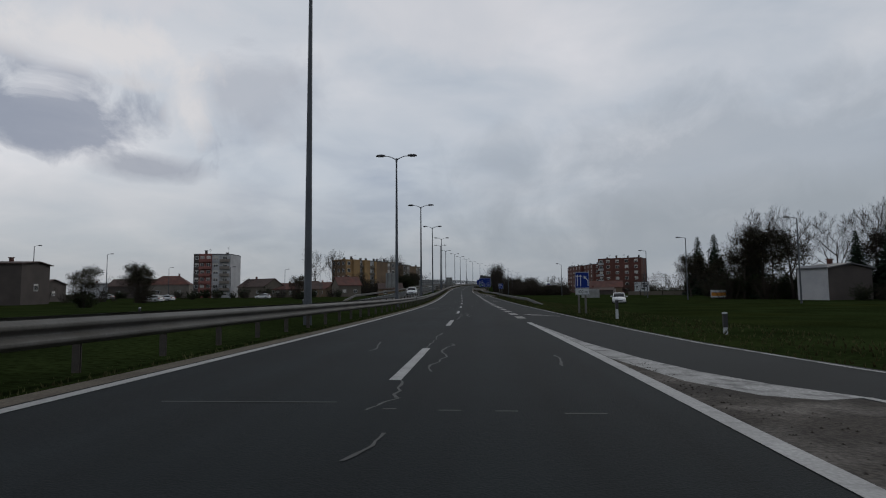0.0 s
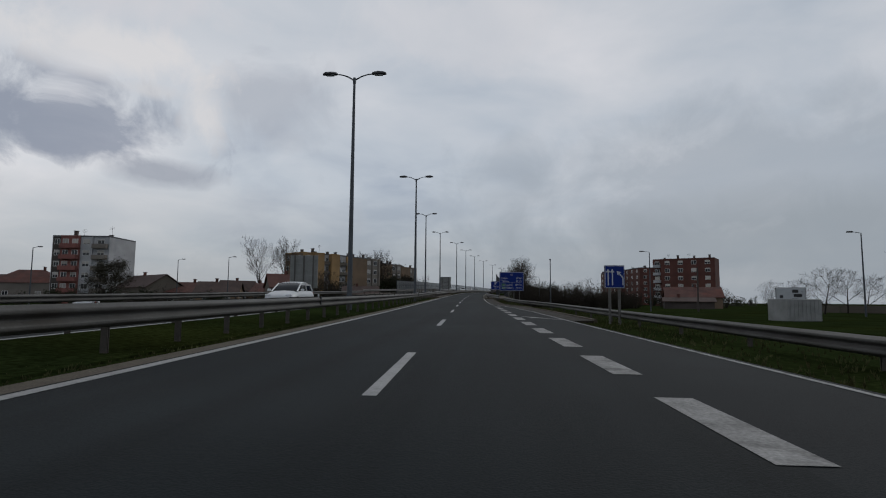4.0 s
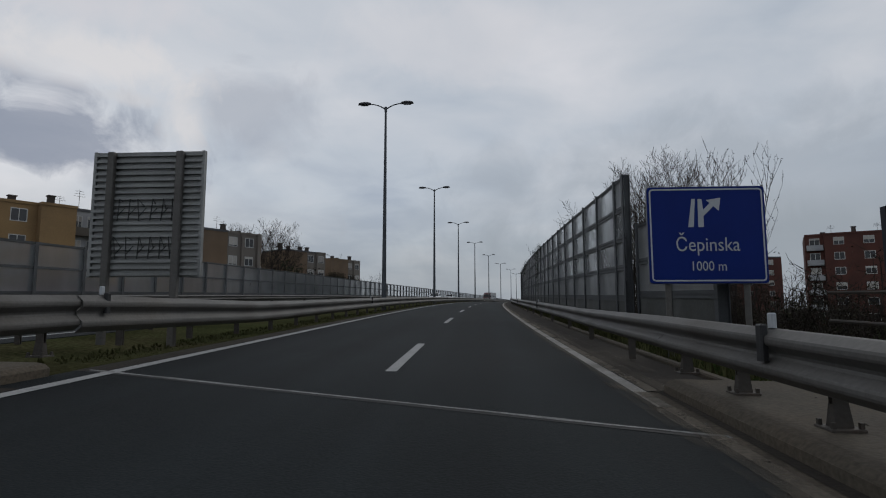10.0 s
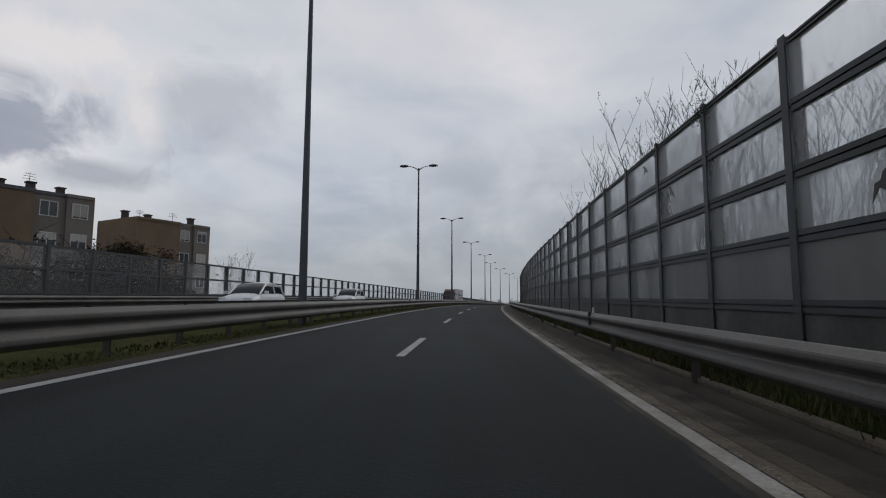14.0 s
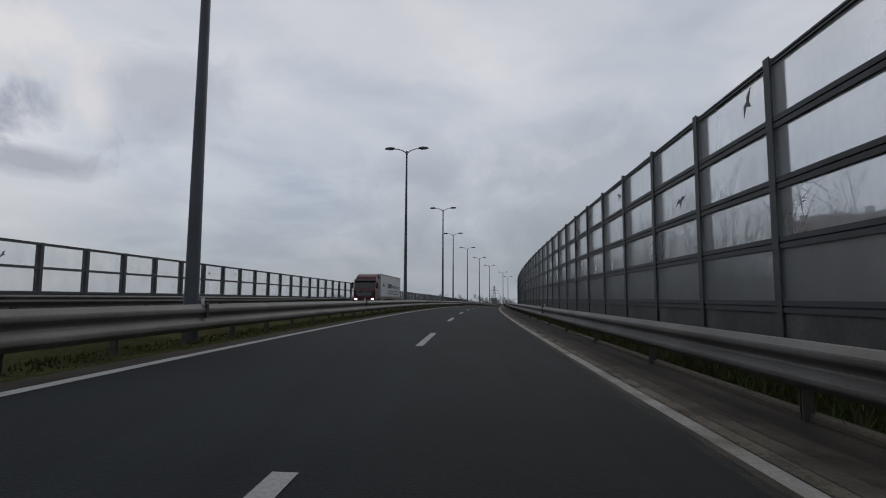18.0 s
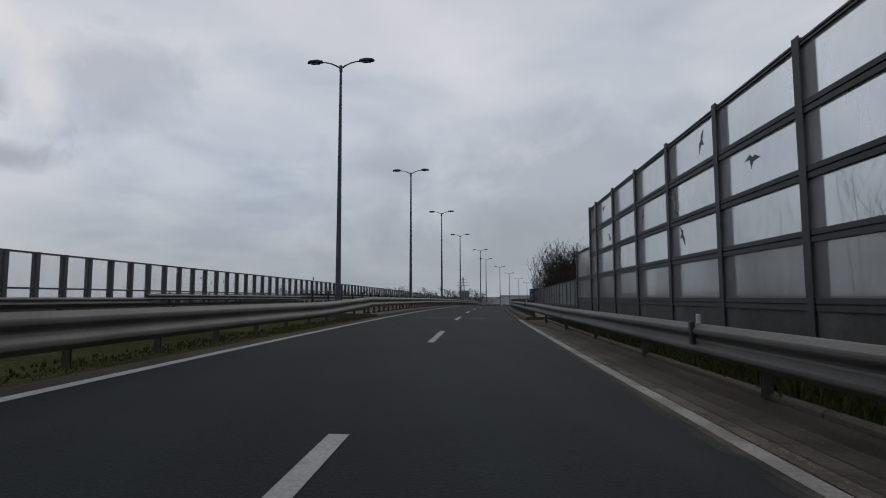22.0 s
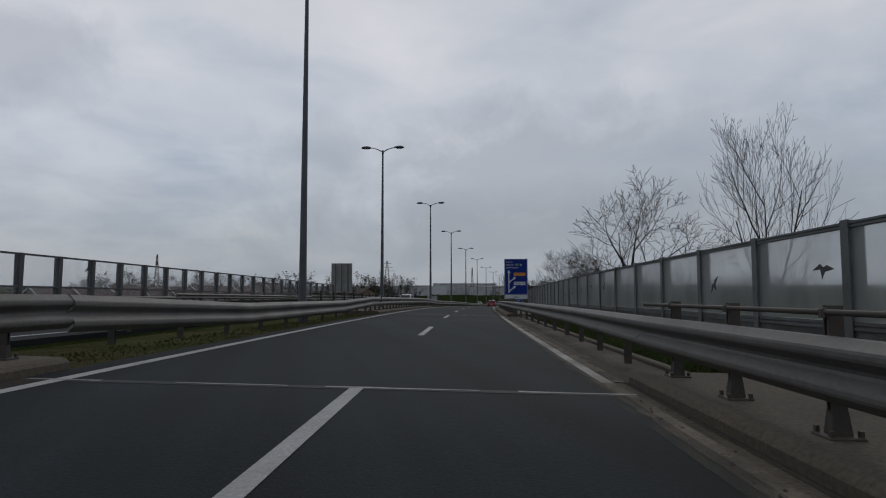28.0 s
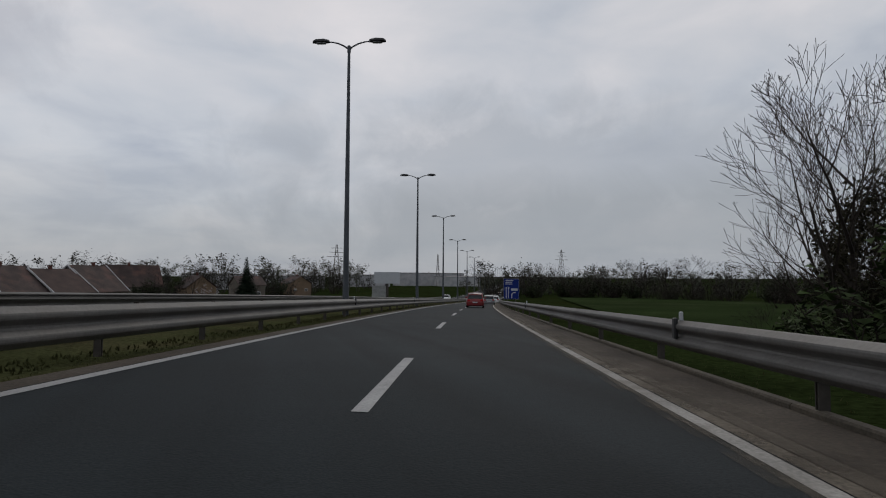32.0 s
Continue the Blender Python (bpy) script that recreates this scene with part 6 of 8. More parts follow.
def grow(rnd, wood, twigs, p, d, length, r, level, top_level, spread, tips, up=0.35, bare=0.4, thin=0.006):
    """One limb and what grows from it: limbs leave at a wide angle and bend upwards."""
    n = 5 if level == 1 else 4 if level < top_level else 2
    pts, radii = [p], [r]
    q, dd = p.copy(), d.copy()
    for i in range(n):
        dd = (dd + Vector((rnd.uniform(-1, 1), rnd.uniform(-1, 1), rnd.uniform(-0.7, 0.9))) * (0.08 if level == 0 else 0.16) + Vector((0, 0, up * 0.35 if level else 0.0))).normalized()
        q = q + dd * (length / n)
        pts.append(q.copy())
        radii.append(max(thin, r * (1 - (0.92 if level == 0 else 0.72) * (i + 1) / n)))
    (wood if level <= 1 else twigs).tube(pts, radii, 7 if level == 0 else 5 if level == 1 else 3, cap=False)
    if level >= top_level:
        tips.append((pts[-1], dd))
        return
    kids = KIDS[level]
    turn = rnd.uniform(0, 6.28)
    for k in range(kids):
        t = (k + rnd.uniform(0.4, 0.9)) / kids
        t = bare + (1 - bare) * t if level == 0 else 0.18 + 0.82 * t
        i = min(n - 1, int(t * n))
        base = pts[i].lerp(pts[i + 1], t * n - i)
        here = (pts[i + 1] - pts[i]).normalized()
        a = turn + k * 2.4 + rnd.uniform(-0.5, 0.5)
        ref = Vector((0, 0, 1)) if abs(here.z) < 0.95 else Vector((1, 0, 0))
        x = here.cross(ref).normalized()
        side = x * math.cos(a) + here.cross(x) * math.sin(a)
        nd = (here * rnd.uniform(0.6, 0.95) + side * spread * (1.0, 0.85, 0.72, 0.66)[min(level, 3)] * rnd.uniform(0.7, 1.15)).normalized()
        grow(rnd, wood, twigs, base, nd, length * rnd.uniform(0.5, 0.72) * (1.2 - 0.55 * t), radii[i] * rnd.uniform(0.42, 0.62), level + 1, top_level, spread, tips, up, bare, thin)


def clump(g, rnd, c, size, n, flat_=1.0, leaf=1.0):
    """Small leaf-shaped faces strewn round a point."""
    for _ in range(n):
        p = Vector((rnd.gauss(0, 0.45), rnd.gauss(0, 0.45), rnd.gauss(0, 0.45) * flat_)) * size + c
        a, b = rnd.uniform(0, 6.28), rnd.uniform(-1, 1)
        x = Vector((math.cos(a), math.sin(a), b * 0.7)).normalized()
        y = x.cross(Vector((rnd.uniform(-1, 1), rnd.uniform(-1, 1), 1))).normalized()
        s = rnd.uniform(0.05, 0.11) * (0.6 + size) * leaf
        g.add([p - x * s, p + y * s * 0.95, p + x * s], [(0, 1, 2)])


def bare_tree(label, seed, height, levels=3, spread=0.75, buds=0, up=0.35, trunk=0.3, group="bare trees", name="tree", stems=1, bud_mat=None, bud_size=0.12, bare=0.35, thin=0.006, bud_count=3, bud_leaf=0.5):
    rnd = random.Random(seed)
    wood, twigs, leaves, tips = Geo(), Geo(), Geo(), []
    for k in range(stems):
        lean = Vector((rnd.uniform(-0.25, 0.25), rnd.uniform(-0.25, 0.25), 1)) if stems == 1 else Vector((math.cos(k * 6.28 / stems) * 0.35 + rnd.uniform(-0.2, 0.2), math.sin(k * 6.28 / stems) * 0.35 + rnd.uniform(-0.2, 0.2), 1))
        grow(rnd, wood, twigs, Vector((rnd.uniform(-0.2, 0.2) * (stems > 1), rnd.uniform(-0.2, 0.2) * (stems > 1), -0.2)), lean.normalized(), height * (0.66 if stems == 1 else 0.72), height * 0.017 * (1 if stems == 1 else 0.5), 0, levels, spread, tips, up, bare, thin)
    tr = thing(name, label, "tree", None, group)
    part("trunk", wood, BARK, tr)
    part("crown", twigs, TWIG, tr, "fine bare branches")
    if buds:
        for p, d in tips:
            if rnd.random() < buds:
                clump(leaves, rnd, p - d * rnd.uniform(0, 0.3), bud_size, bud_count, 1.0, bud_leaf)
        part("foliage", leaves, bud_mat or BUD, tr, "small opening buds")
    return tr


def coppice(label, seed, h, stems, fan=0.3):
    """Many rods from one stool, each with upright side shoots that carry opening buds."""
    rnd = random.Random(seed)
    wood, twigs, leaves = Geo(), Geo(), Geo()

    def rod(p, d, length, r, n, bend, g, sides):
        pts, radii = [p], [r]
        for i in range(n):
            d = (d + Vector((rnd.uniform(-1, 1), rnd.uniform(-1, 1), 0)) * 0.09 + Vector((0, 0, bend))).normalized()
            pts.append(pts[-1] + d * length / n)
            radii.append(max(0.005, r * (1 - 0.8 * (i + 1) / n)))
        g.tube(pts, radii, sides, cap=False)
        return pts, d

    for k in range(stems):
        a = 6.28 * k / stems + rnd.uniform(-0.4, 0.4)
        o = Vector((math.cos(a), math.sin(a), 0))
        pts, d = rod(o * rnd.uniform(0.1, 0.5) + Vector((0, 0, -0.2)), (o * rnd.uniform(0.3, 1.0) * fan + Vector((0, 0, 1))).normalized(), h * rnd.uniform(0.72, 1.0), 0.035 * h / 8, 6, 0.02, wood, 5)
        for j in range(15):
            t = 0.16 + 0.83 * (j + rnd.random()) / 15
            i = min(5, int(t * 6))
            b = rnd.uniform(0, 6.28)
            q, e_ = rod(pts[i].lerp(pts[i + 1], t * 6 - i), Vector((math.cos(b) * 0.7, math.sin(b) * 0.7, rnd.uniform(0.7, 1.2))).normalized(), h * rnd.uniform(0.1, 0.26) * (1.3 - 0.6 * t), 0.012, 3, 0.05, twigs, 3)
            for m in range(4):
                c = rnd.uniform(0, 6.28)
                w = rnd.choice(q[1:])
                z, f = rod(w, Vector((math.cos(c) * 0.6, math.sin(c) * 0.6, 1.0)).normalized(), rnd.uniform(0.2, 0.6), 0.008, 2, 0.1, twigs, 3)
                for _ in range(4):
                    clump(leaves, rnd, z[0].lerp(z[-1], rnd.uniform(0.2, 1.0)), 0.05, 1, 1.0, 0.55)
            for _ in range(3):
                clump(leaves, rnd, q[0].lerp(q[-1], rnd.random()), 0.08, 1, 1.0, 0.55)
    tr = thing("sapling_clump", label, "tree", None, "sapling clumps")
    part("trunk", wood, BARK, tr, kind="stuff")
    part("crown", twigs, TWIG, tr, "thin upright bare shoots", kind="stuff")
    part("foliage", leaves, BUD, tr, "small opening buds")
    return tr


def shrub(label, seed, w, h, stems, mat, name="shrub", group="shrubs", leaf=1.0, leaves=9):
    """A dense shrub: stems that fork into fine upright twigs, with small leaves along them; an uneven outline."""
    rnd = random.Random(seed)
    wood, green = Geo(), Geo()
    for k in range(stems):
        a, out = rnd.uniform(0, 6.28), rnd.random() ** 0.6
        d = Vector((math.cos(a) * out * 0.62 * w / h, math.sin(a) * out * 0.62 * w / h, 1)).normalized()
        p = Vector((math.cos(a) * out * 0.22 * w, math.sin(a) * out * 0.22 * w, -0.1))
        length = h * rnd.uniform(0.55, 1.02) * (1.0 - 0.3 * out)
        pts = [p]
        for i in range(4):
            d = (d + Vector((rnd.uniform(-1, 1), rnd.uniform(-1, 1), rnd.uniform(-0.2, 0.5))) * 0.14).normalized()
            pts.append(pts[-1] + d * length / 4)
        wood.tube(pts, [0.03, 0.024, 0.018, 0.013, 0.007], 3, cap=False)
        for j in range(6):
            t = rnd.uniform(0.12, 1.0) * 3.999
            q = pts[int(t)].lerp(pts[int(t) + 1], t % 1)
            b = rnd.uniform(0, 6.28)
            e = Vector((math.cos(b), math.sin(b), rnd.uniform(0.1, 1.1))).normalized() * h * rnd.uniform(0.08, 0.2)
            mid = q + e * 0.5 + Vector((rnd.uniform(-1, 1), rnd.uniform(-1, 1), rnd.uniform(0, 1))) * 0.05 * h
            wood.tube([q, mid, q + e + Vector((0, 0, 0.04 * h))], [0.012, 0.009, 0.005], 3, cap=False)
            for _ in range(leaves):
                clump(green, rnd, q.lerp(q + e, rnd.random()), 0.16 * h / 4, 1, 1.0, leaf)
    sh = thing(name, label, "shrub", None, group)
    part("branchwork", wood, TWIG, sh, "fine brown twigs")
    part("foliage", green, mat, sh, "small dense leaves")
    return sh


def conifer(label, seed, h, w):
    rnd = random.Random(seed)
    tr = thing("conifer", label, "tree", None, "conifers")
    part("trunk", Geo().tube([(0, 0, -0.2), (0, 0, h * 0.5), (0, 0, h)], [h * 0.02, h * 0.012, 0.02], 7), BARK, tr)
    g = Geo()
    z = h * 0.08
    while z < h * 0.99:
        r = w * (1 - z / h) ** 0.85 * rnd.uniform(0.85, 1.1) + 0.12
        n = max(5, int(11 * (1 - z / h) + 4))
        for k in range(n):
            a = 6.28 * k / n + rnd.uniform(-0.3, 0.3)
            d = Vector((math.cos(a), math.sin(a), 0))
            rr = r * rnd.uniform(0.75, 1.12)
            steps = max(3, int(rr / 0.35))
            for j in range(steps):
                t = (j + 0.6) / steps
                c = Vector((0, 0, z)) + d * rr * t + Vector((0, 0, 0.25 * t - 0.55 * t * t * rr / w * 1.3))
                side = Vector((-d.y, d.x, 0))
                for q in range(6):
                    s = rr * 0.24 * (1.2 - t * 0.5) + 0.22
                    tip = c + (d * rnd.uniform(0.3, 1.0) + side * rnd.uniform(-1.1, 1.1) + Vector((0, 0, rnd.uniform(-0.9, 0.25)))) * s
                    g.add([c, c + side * s * 0.34, tip, c - side * s * 0.34], [(0, 1, 2, 3)])
        z += h * 0.022 + 0.07
    part("needles", g, NEEDLE, tr)
    return tr


def plant(src, x, y, z, turn=0.0, size=1.0, tall=1.0):
    k = src.scale
    return copy_thing(src, Matrix.Translation((x, y, z)) @ Matrix.Rotation(turn, 4, "Z") @ Matrix.Diagonal((size / k.x, size / k.y, size * tall / k.z, 1)))


def set_at(src, x, y, z, turn=0.0, size=1.0, tall=1.0):
    src.matrix_basis = Matrix.Translation((x, y, z)) @ Matrix.Rotation(turn, 4, "Z") @ Matrix.Diagonal((size, size, size * tall, 1))


def land(s, u):
    """The height of the ground beside the road."""
    p = at(s, u)
    base = ground_z(p.y)
    edge = at(s, max(-17.0, min(u, 9.0))).z
    slope = edge - 0.15 - (max(0.0, -16.5 - u) + max(0.0, u - 6.4)) * 0.5
    if any(a - 1 < s < b + 1 for a, b in DECKS):
        slope = base
    return p.x, p.y, max(base, slope)


def top_of(src):
    """Height of a tree as it was built."""
    return max(v.co.z for ch in (src.children or (src,)) for v in ch.data.vertices)


def plant_to(src, s, u, top, turn=0.0, wide=1.0, first=False):
    """Stand a tree beside the road, scaled so that it reaches a height over the carriageway."""
    x, y, z = land(s, u)
    size = (at(s).z + top - z) / top_of(src)
    (set_at if first else plant)(src, x, y, z, turn, size * wide, 1 / wide)


rnd = random.Random(77)
TALL_A = bare_tree("tall bare tree with a dense crown of fine twigs", 11, 20.0, 4, 0.8, 1.0, 0.3, bare=0.25, thin=0.017, bud_mat=TWIG, bud_size=0.45)
set_at(TALL_A, -72.5, 238.0, -0.9, 0.4, 21.5 / top_of(TALL_A))
TALL_B = bare_tree("tall bare tree with a narrow crown", 12, 20.5, 4, 0.7, 1.0, 0.4, bare=0.25, thin=0.017, bud_mat=TWIG, bud_size=0.45)
set_at(TALL_B, -62.8, 236.0, -0.9, 1.4, 21.0 / top_of(TALL_B))
ROUND = bare_tree("broad bare tree with budding twigs", 13, 9.0, 4, 1.0, 0.35, 0.15, bare=0.2, thin=0.008)
FAR_TREE = bare_tree("bare tree with a rounded crown in the distance", 23, 9.0, 3, 1.0, 1.0, 0.15, bare=0.2, bud_size=0.3, bud_mat=TWIG)
THIN = coppice("clump of slender bare saplings with upright budding shoots", 14, 8.0, 11, 0.16)
THIN_B = coppice("clump of slender bare saplings with upright budding shoots", 15, 8.0, 13, 0.22)
WIDE = bare_tree("wide-branching bare tree over the barrier", 16, 12.0, 4, 1.1, 0.1, 0.18, bud_size=0.06, bare=0.2, thin=0.009)
SPARSE = bare_tree("open bare tree with long rising limbs", 17, 12.0, 4, 0.75, 0.3, 0.3, bud_size=0.06, bare=0.15, thin=0.007)
BUDDED = bare_tree("dense tree in dark olive spring leaf", 26, 12.0, 4, 0.9, 1.0, 0.2, bare=0.12, thin=0.012, bud_mat=LEAF_OLIVE, bud_size=1.0, bud_count=8, bud_leaf=1.3)
BUSH = shrub("dense dark green evergreen shrub", 18, 4.2, 4.0, 42, LEAF, leaves=24, leaf=1.45)
OLIVE = shrub("brownish early-spring thicket of dense twigs", 19, 5.0, 4.5, 42, LEAF_OLIVE, "thicket", "thickets", 1.0, 10)
OLIVE_FAR = shrub("brownish early-spring thicket in the distance", 39, 5.0, 4.8, 24, LEAF_HAZED, "thicket", "thickets", 1.2, 9)
BRUSH = shrub("dark brushwood of dense fine twigs behind the barrier", 29, 5.0, 4.6, 58, LEAF_OLIVE, "brushwood", "brushwood", 0.75, 7)
FIR = conifer("dark green spruce with drooping branches", 20, 14.0, 3.9)

# along the right-hand embankment: saplings behind the tall barrier (s, u, height over the road)
spots = [(234, 10.3, 8.6), (239, 10.6, 9.0), (220, 10.4, 5.5), (228, 10.3, 6.0), (202, 10.8, 7.0), (205, 12.0, 8.0), (213, 11.0, 9.5), (217, 10.4, 9.0), (260, 10.0, 7.2), (263, 10.6, 8.0), (265, 10.2, 8.6), (267.5, 10.0, 9.0), (270, 10.8, 9.8), (273, 10.0, 10.4), (277, 10.6, 10.8), (281, 10.2, 11.0), (286, 10.7, 10.6), (291, 10.2, 10.0), (297, 10.6, 9.4), (303, 10.4, 8.6),
         (311, 10.2, 7.0), (319, 10.4, 5.8), (327, 10.2, 5.5), (335, 10.5, 5.0), (340, 10.2, 6.4), (344, 10.8, 6.8), (348, 10.2, 6.6), (351, 10.6, 6.2), (355, 10.2, 5.8), (358, 10.8, 5.4), (361, 10.2, 5.2), (364, 10.6, 5.2), (367, 10.5, 5.2), (371, 10.3, 5.2), (375, 10.6, 5.4), (378, 10.1, 5.2), (381, 10.3, 5.7), (384, 10.9, 5.4), (387, 10.5, 5.7), (390, 10.2, 5.4), (393, 10.3, 5.4), (398, 10.2, 5.0), (404, 10.6, 4.8), (409, 10.4, 4.8)]
for k, (s, u, top) in enumerate(spots):
    plant_to((THIN, THIN_B)[k % 2], s, u, top, rnd.uniform(0, 6.28), 0.8, first=k < 2)
# the thicket beside the second deck
for k in range(40):
    s = 434 + k * 1.35 + rnd.uniform(-0.6, 0.6)
    plant_to((THIN, THIN_B)[k % 2], s, 10.2 + rnd.uniform(-0.4, 1.4), rnd.uniform(0.84, 1.04) * float(np.interp(s, [434, 439, 445, 450, 456, 470, 492], [3.6, 4.7, 5.8, 7.3, 8.6, 8.6, 9.0])), rnd.uniform(0, 6.28), 0.9)
# dark undergrowth behind the panes
set_at(BRUSH, *land(203, 13.5), 0.0, 1.1)
for k in range(46):
    x, y, z = land(208 + k * 4.45 + rnd.uniform(-1.5, 1.5), rnd.uniform(12.5, 15.5))
    plant(BRUSH, x, y, z, rnd.uniform(0, 6.28), rnd.uniform(0.9, 1.25) * (1.25 if 300 < 208 + k * 4.45 < 400 else 1.0))
for k in range(14):
    x, y, z = land(185 + k * 2.3, rnd.uniform(14, 25))
    plant(BRUSH, x, y, z, rnd.uniform(0, 6.28), rnd.uniform(1.1, 1.6))
for k in range(9):
    plant_to(BRUSH, 340 + k * 4.2, rnd.uniform(14.5, 18), rnd.uniform(5.6, 7.2), rnd.uniform(0, 6.28), 0.85)
# low thickets on the slopes
first_thicket = True
for k in range(30):
    s = rnd.choice([rnd.uniform(196, 412), rnd.uniform(260, 412), rnd.uniform(420, 500), rnd.uniform(503, 526), rnd.uniform(505, 640)])
    u = rnd.uniform(12, 19)
    x, y, z = land(s, u)
    if first_thicket:
        set_at(OLIVE, x, y, z)
        first_thicket = False
    else:
        plant(OLIVE if rnd.random() < 0.7 else BUSH, x, y, z - 0.2, rnd.uniform(0, 6.28), rnd.uniform(0.5, 0.9))
set_at(FAR_TREE, 44.0, 232.0, -0.9)
set_at(ROUND, -72.0, 112.0, -0.9, 0.0, 0.7)
# trees by the third deck
plant_to(WIDE, 543.8, 13.4, 12.9, 2.2, 1.12, True)
plant_to(SPARSE, 531.0, 19.3, 12.7, 2.2, 0.6)
plant_to(SPARSE, 208.0, 11.5, 8.4, 0.7, 1.0)
plant_to(SPARSE, 214.0, 12.5, 9.6, 2.7, 0.9)
plant_to(WIDE, 213.0, 10.6, 9.8, 0.9, 0.9)
plant_to(WIDE, 219.0, 11.6, 8.8, 3.3, 0.8)
plant_to(ROUND, 569.0, 13.5, 7.4, 2.0, 0.8)
plant_to(SPARSE, 586.0, 14.2, 9.5, 2.6, 1.05)
plant_to(BUDDED, 586.6, 15.9, 6.6, 1.2, 0.6)
plant_to(WIDE, 585.0, 18.5, 10.2, 4.4, 0.8)
plant_to(SPARSE, 590.0, 16.5, 9.4, 5.2, 0.9)
plant_to(THIN_B, 557.0, 15.0, 5.5, 1.0)
plant_to(THIN_B, 562.0, 16.0, 5.5, 2.0)
for s, u, size, src in ((560, 24, 0.9, SPARSE), (577, 16.5, 0.7, ROUND), (598, 18, 0.6, ROUND), (520, 19, 0.6, ROUND)):
    x, y, z = land(s, u)
    if src is SPARSE and s == 560:
        set_at(SPARSE, x, y, z, 1.0, size)
    else:
        plant(src, x, y, z, rnd.uniform(0, 6.28), size)
for s, u, size in ((576, 16.5, 0.9), (586, 15.5, 1.3), (583, 16.5, 1.1)):
    x, y, z = land(s, u)
    plant(BUSH, x, y, z, rnd.uniform(0, 6.28), size)
GREEN_BUSH = shrub("fresh green shrub with young leaves behind the barrier", 24, 4.0, 4.2, 60, LEAF_FRESH, leaves=34, leaf=1.25)
x, y, z = land(580, 14.4)
set_at(GREEN_BUSH, x, y, z, 0.0, (at(580).z + 5.4 - z) / 4.6)
for s, u, size in ((577, 12.8, 0.95), (582.5, 13.0, 1.15), (585, 13.4, 1.3), (578, 17.0, 1.5), (588, 18.5, 1.6), (592, 20.0, 1.5), (586, 22.0, 1.6)):
    x, y, z = land(s, u)
    plant(GREEN_BUSH, x, y, z, rnd.uniform(0, 6.28), size)
for k in range(18):
    x, y, z = land(rnd.uniform(536, 600), rnd.uniform(17, 30))
    plant(OLIVE, x, y, z, rnd.uniform(0, 6.28), rnd.uniform(0.9, 1.5))
# gardens and woods right of the first stretch
set_at(FIR, 61.4, 147.0, -0.9, 0, 1.15)
for x, y, size in ((58.2, 149.5, 1.12), (48.1, 99.4, 0.92), (57.0, 86.0, 0.75), (60.5, 84.0, 0.9), (-44.0, 198.0, 0.32), (-79, 205, 0.35)):
    plant(FIR, x, y, -0.9, rnd.uniform(0, 6.28), size)
for x, y, size, tall in ((44.5, 118.0, 1.0, 1.0),  (43.0, 150.0, 0.8, 1.0), (52.0, 160.0, 0.85, 1.0), (61.0, 170.0, 0.8, 1.0), (29.0, 190.0, 0.8, 1), (55, 214, 0.7, 1.0), (60, 200, 0.8, 1.0), (70.0, 205.0, 0.9, 1)):
    plant(ROUND, x, y, -0.9, rnd.uniform(0, 6.28), size, tall)
set_at(BUDDED, 47.5, 97.0, -0.9, 0.6, 1.02)
for x, y, size in ((51.5, 98.5, 1.1), (56.0, 148.0, 0.95), (63.0, 88.0, 1.0), (44.0, 100.5, 0.7)):
    plant(BUDDED, x, y, -0.9, rnd.uniform(0, 6.28), size)
for k in range(16):
    plant(OLIVE if k % 3 else BUSH, rnd.uniform(42, 68), rnd.uniform(88, 106), -0.9, rnd.uniform(0, 6.28), rnd.uniform(0.6, 1.5))
for k in range(18):
    plant(OLIVE_FAR if k % 4 else BUSH, rnd.uniform(30, 66), rnd.uniform(215, 285), -0.9, rnd.uniform(0, 6.28), rnd.uniform(0.9, 1.7))
for k in range(24):
    x, y = rnd.uniform(20, 44), rnd.uniform(178, 202)
    plant(OLIVE, min(x, 0.5 * y - 69.0), y, -0.9, rnd.uniform(0, 6.28), rnd.uniform(0.75, 1.2))
for k in range(12):
    plant(FAR_TREE, rnd.uniform(22, 62), rnd.uniform(225, 300), -0.9, rnd.uniform(0, 6.28), rnd.uniform(0.6, 1.0))
for x, y, size, tall in ((47.0, 98.0, 1.5, 1.1), (43.5, 99.0, 1.2, 1.1), (52.0, 97.0, 1.4, 1.1), (61.0, 90.0, 1.4, 1.2), (52.0, 128.0, 1.0, 1.1), (55.5, 149.0, 1.3, 1.2), (66.0, 147.0, 1.2, 1.1), (51.5, 77.0, 0.7, 1.0), (54.0, 76.0, 0.8, 1.0), (57.0, 75.5, 1.0, 1.1), (59.5, 74.0, 1.2, 1.1)):
    plant(OLIVE if x > 53 else BUSH, x, y, -0.9, rnd.uniform(0, 6.28), size, tall)
for x, y, size, src in ((45.5, 97.0, 0.7, TALL_A), (48.5, 95.5, 0.8, TALL_B), (52.0, 94.0, 0.8, TALL_A), (56.5, 90.0, 0.75, TALL_A), (60.5, 87.0, 0.8, TALL_B), (63.0, 84.0, 0.8, TALL_A), (56.0, 100.0, 0.65, TALL_A), (55.5, 150.0, 0.62, TALL_A), (61.0, 126.0, 0.55, TALL_A)):
    plant(src, x, y, -0.9, rnd.uniform(0, 6.28), size, 0.95)
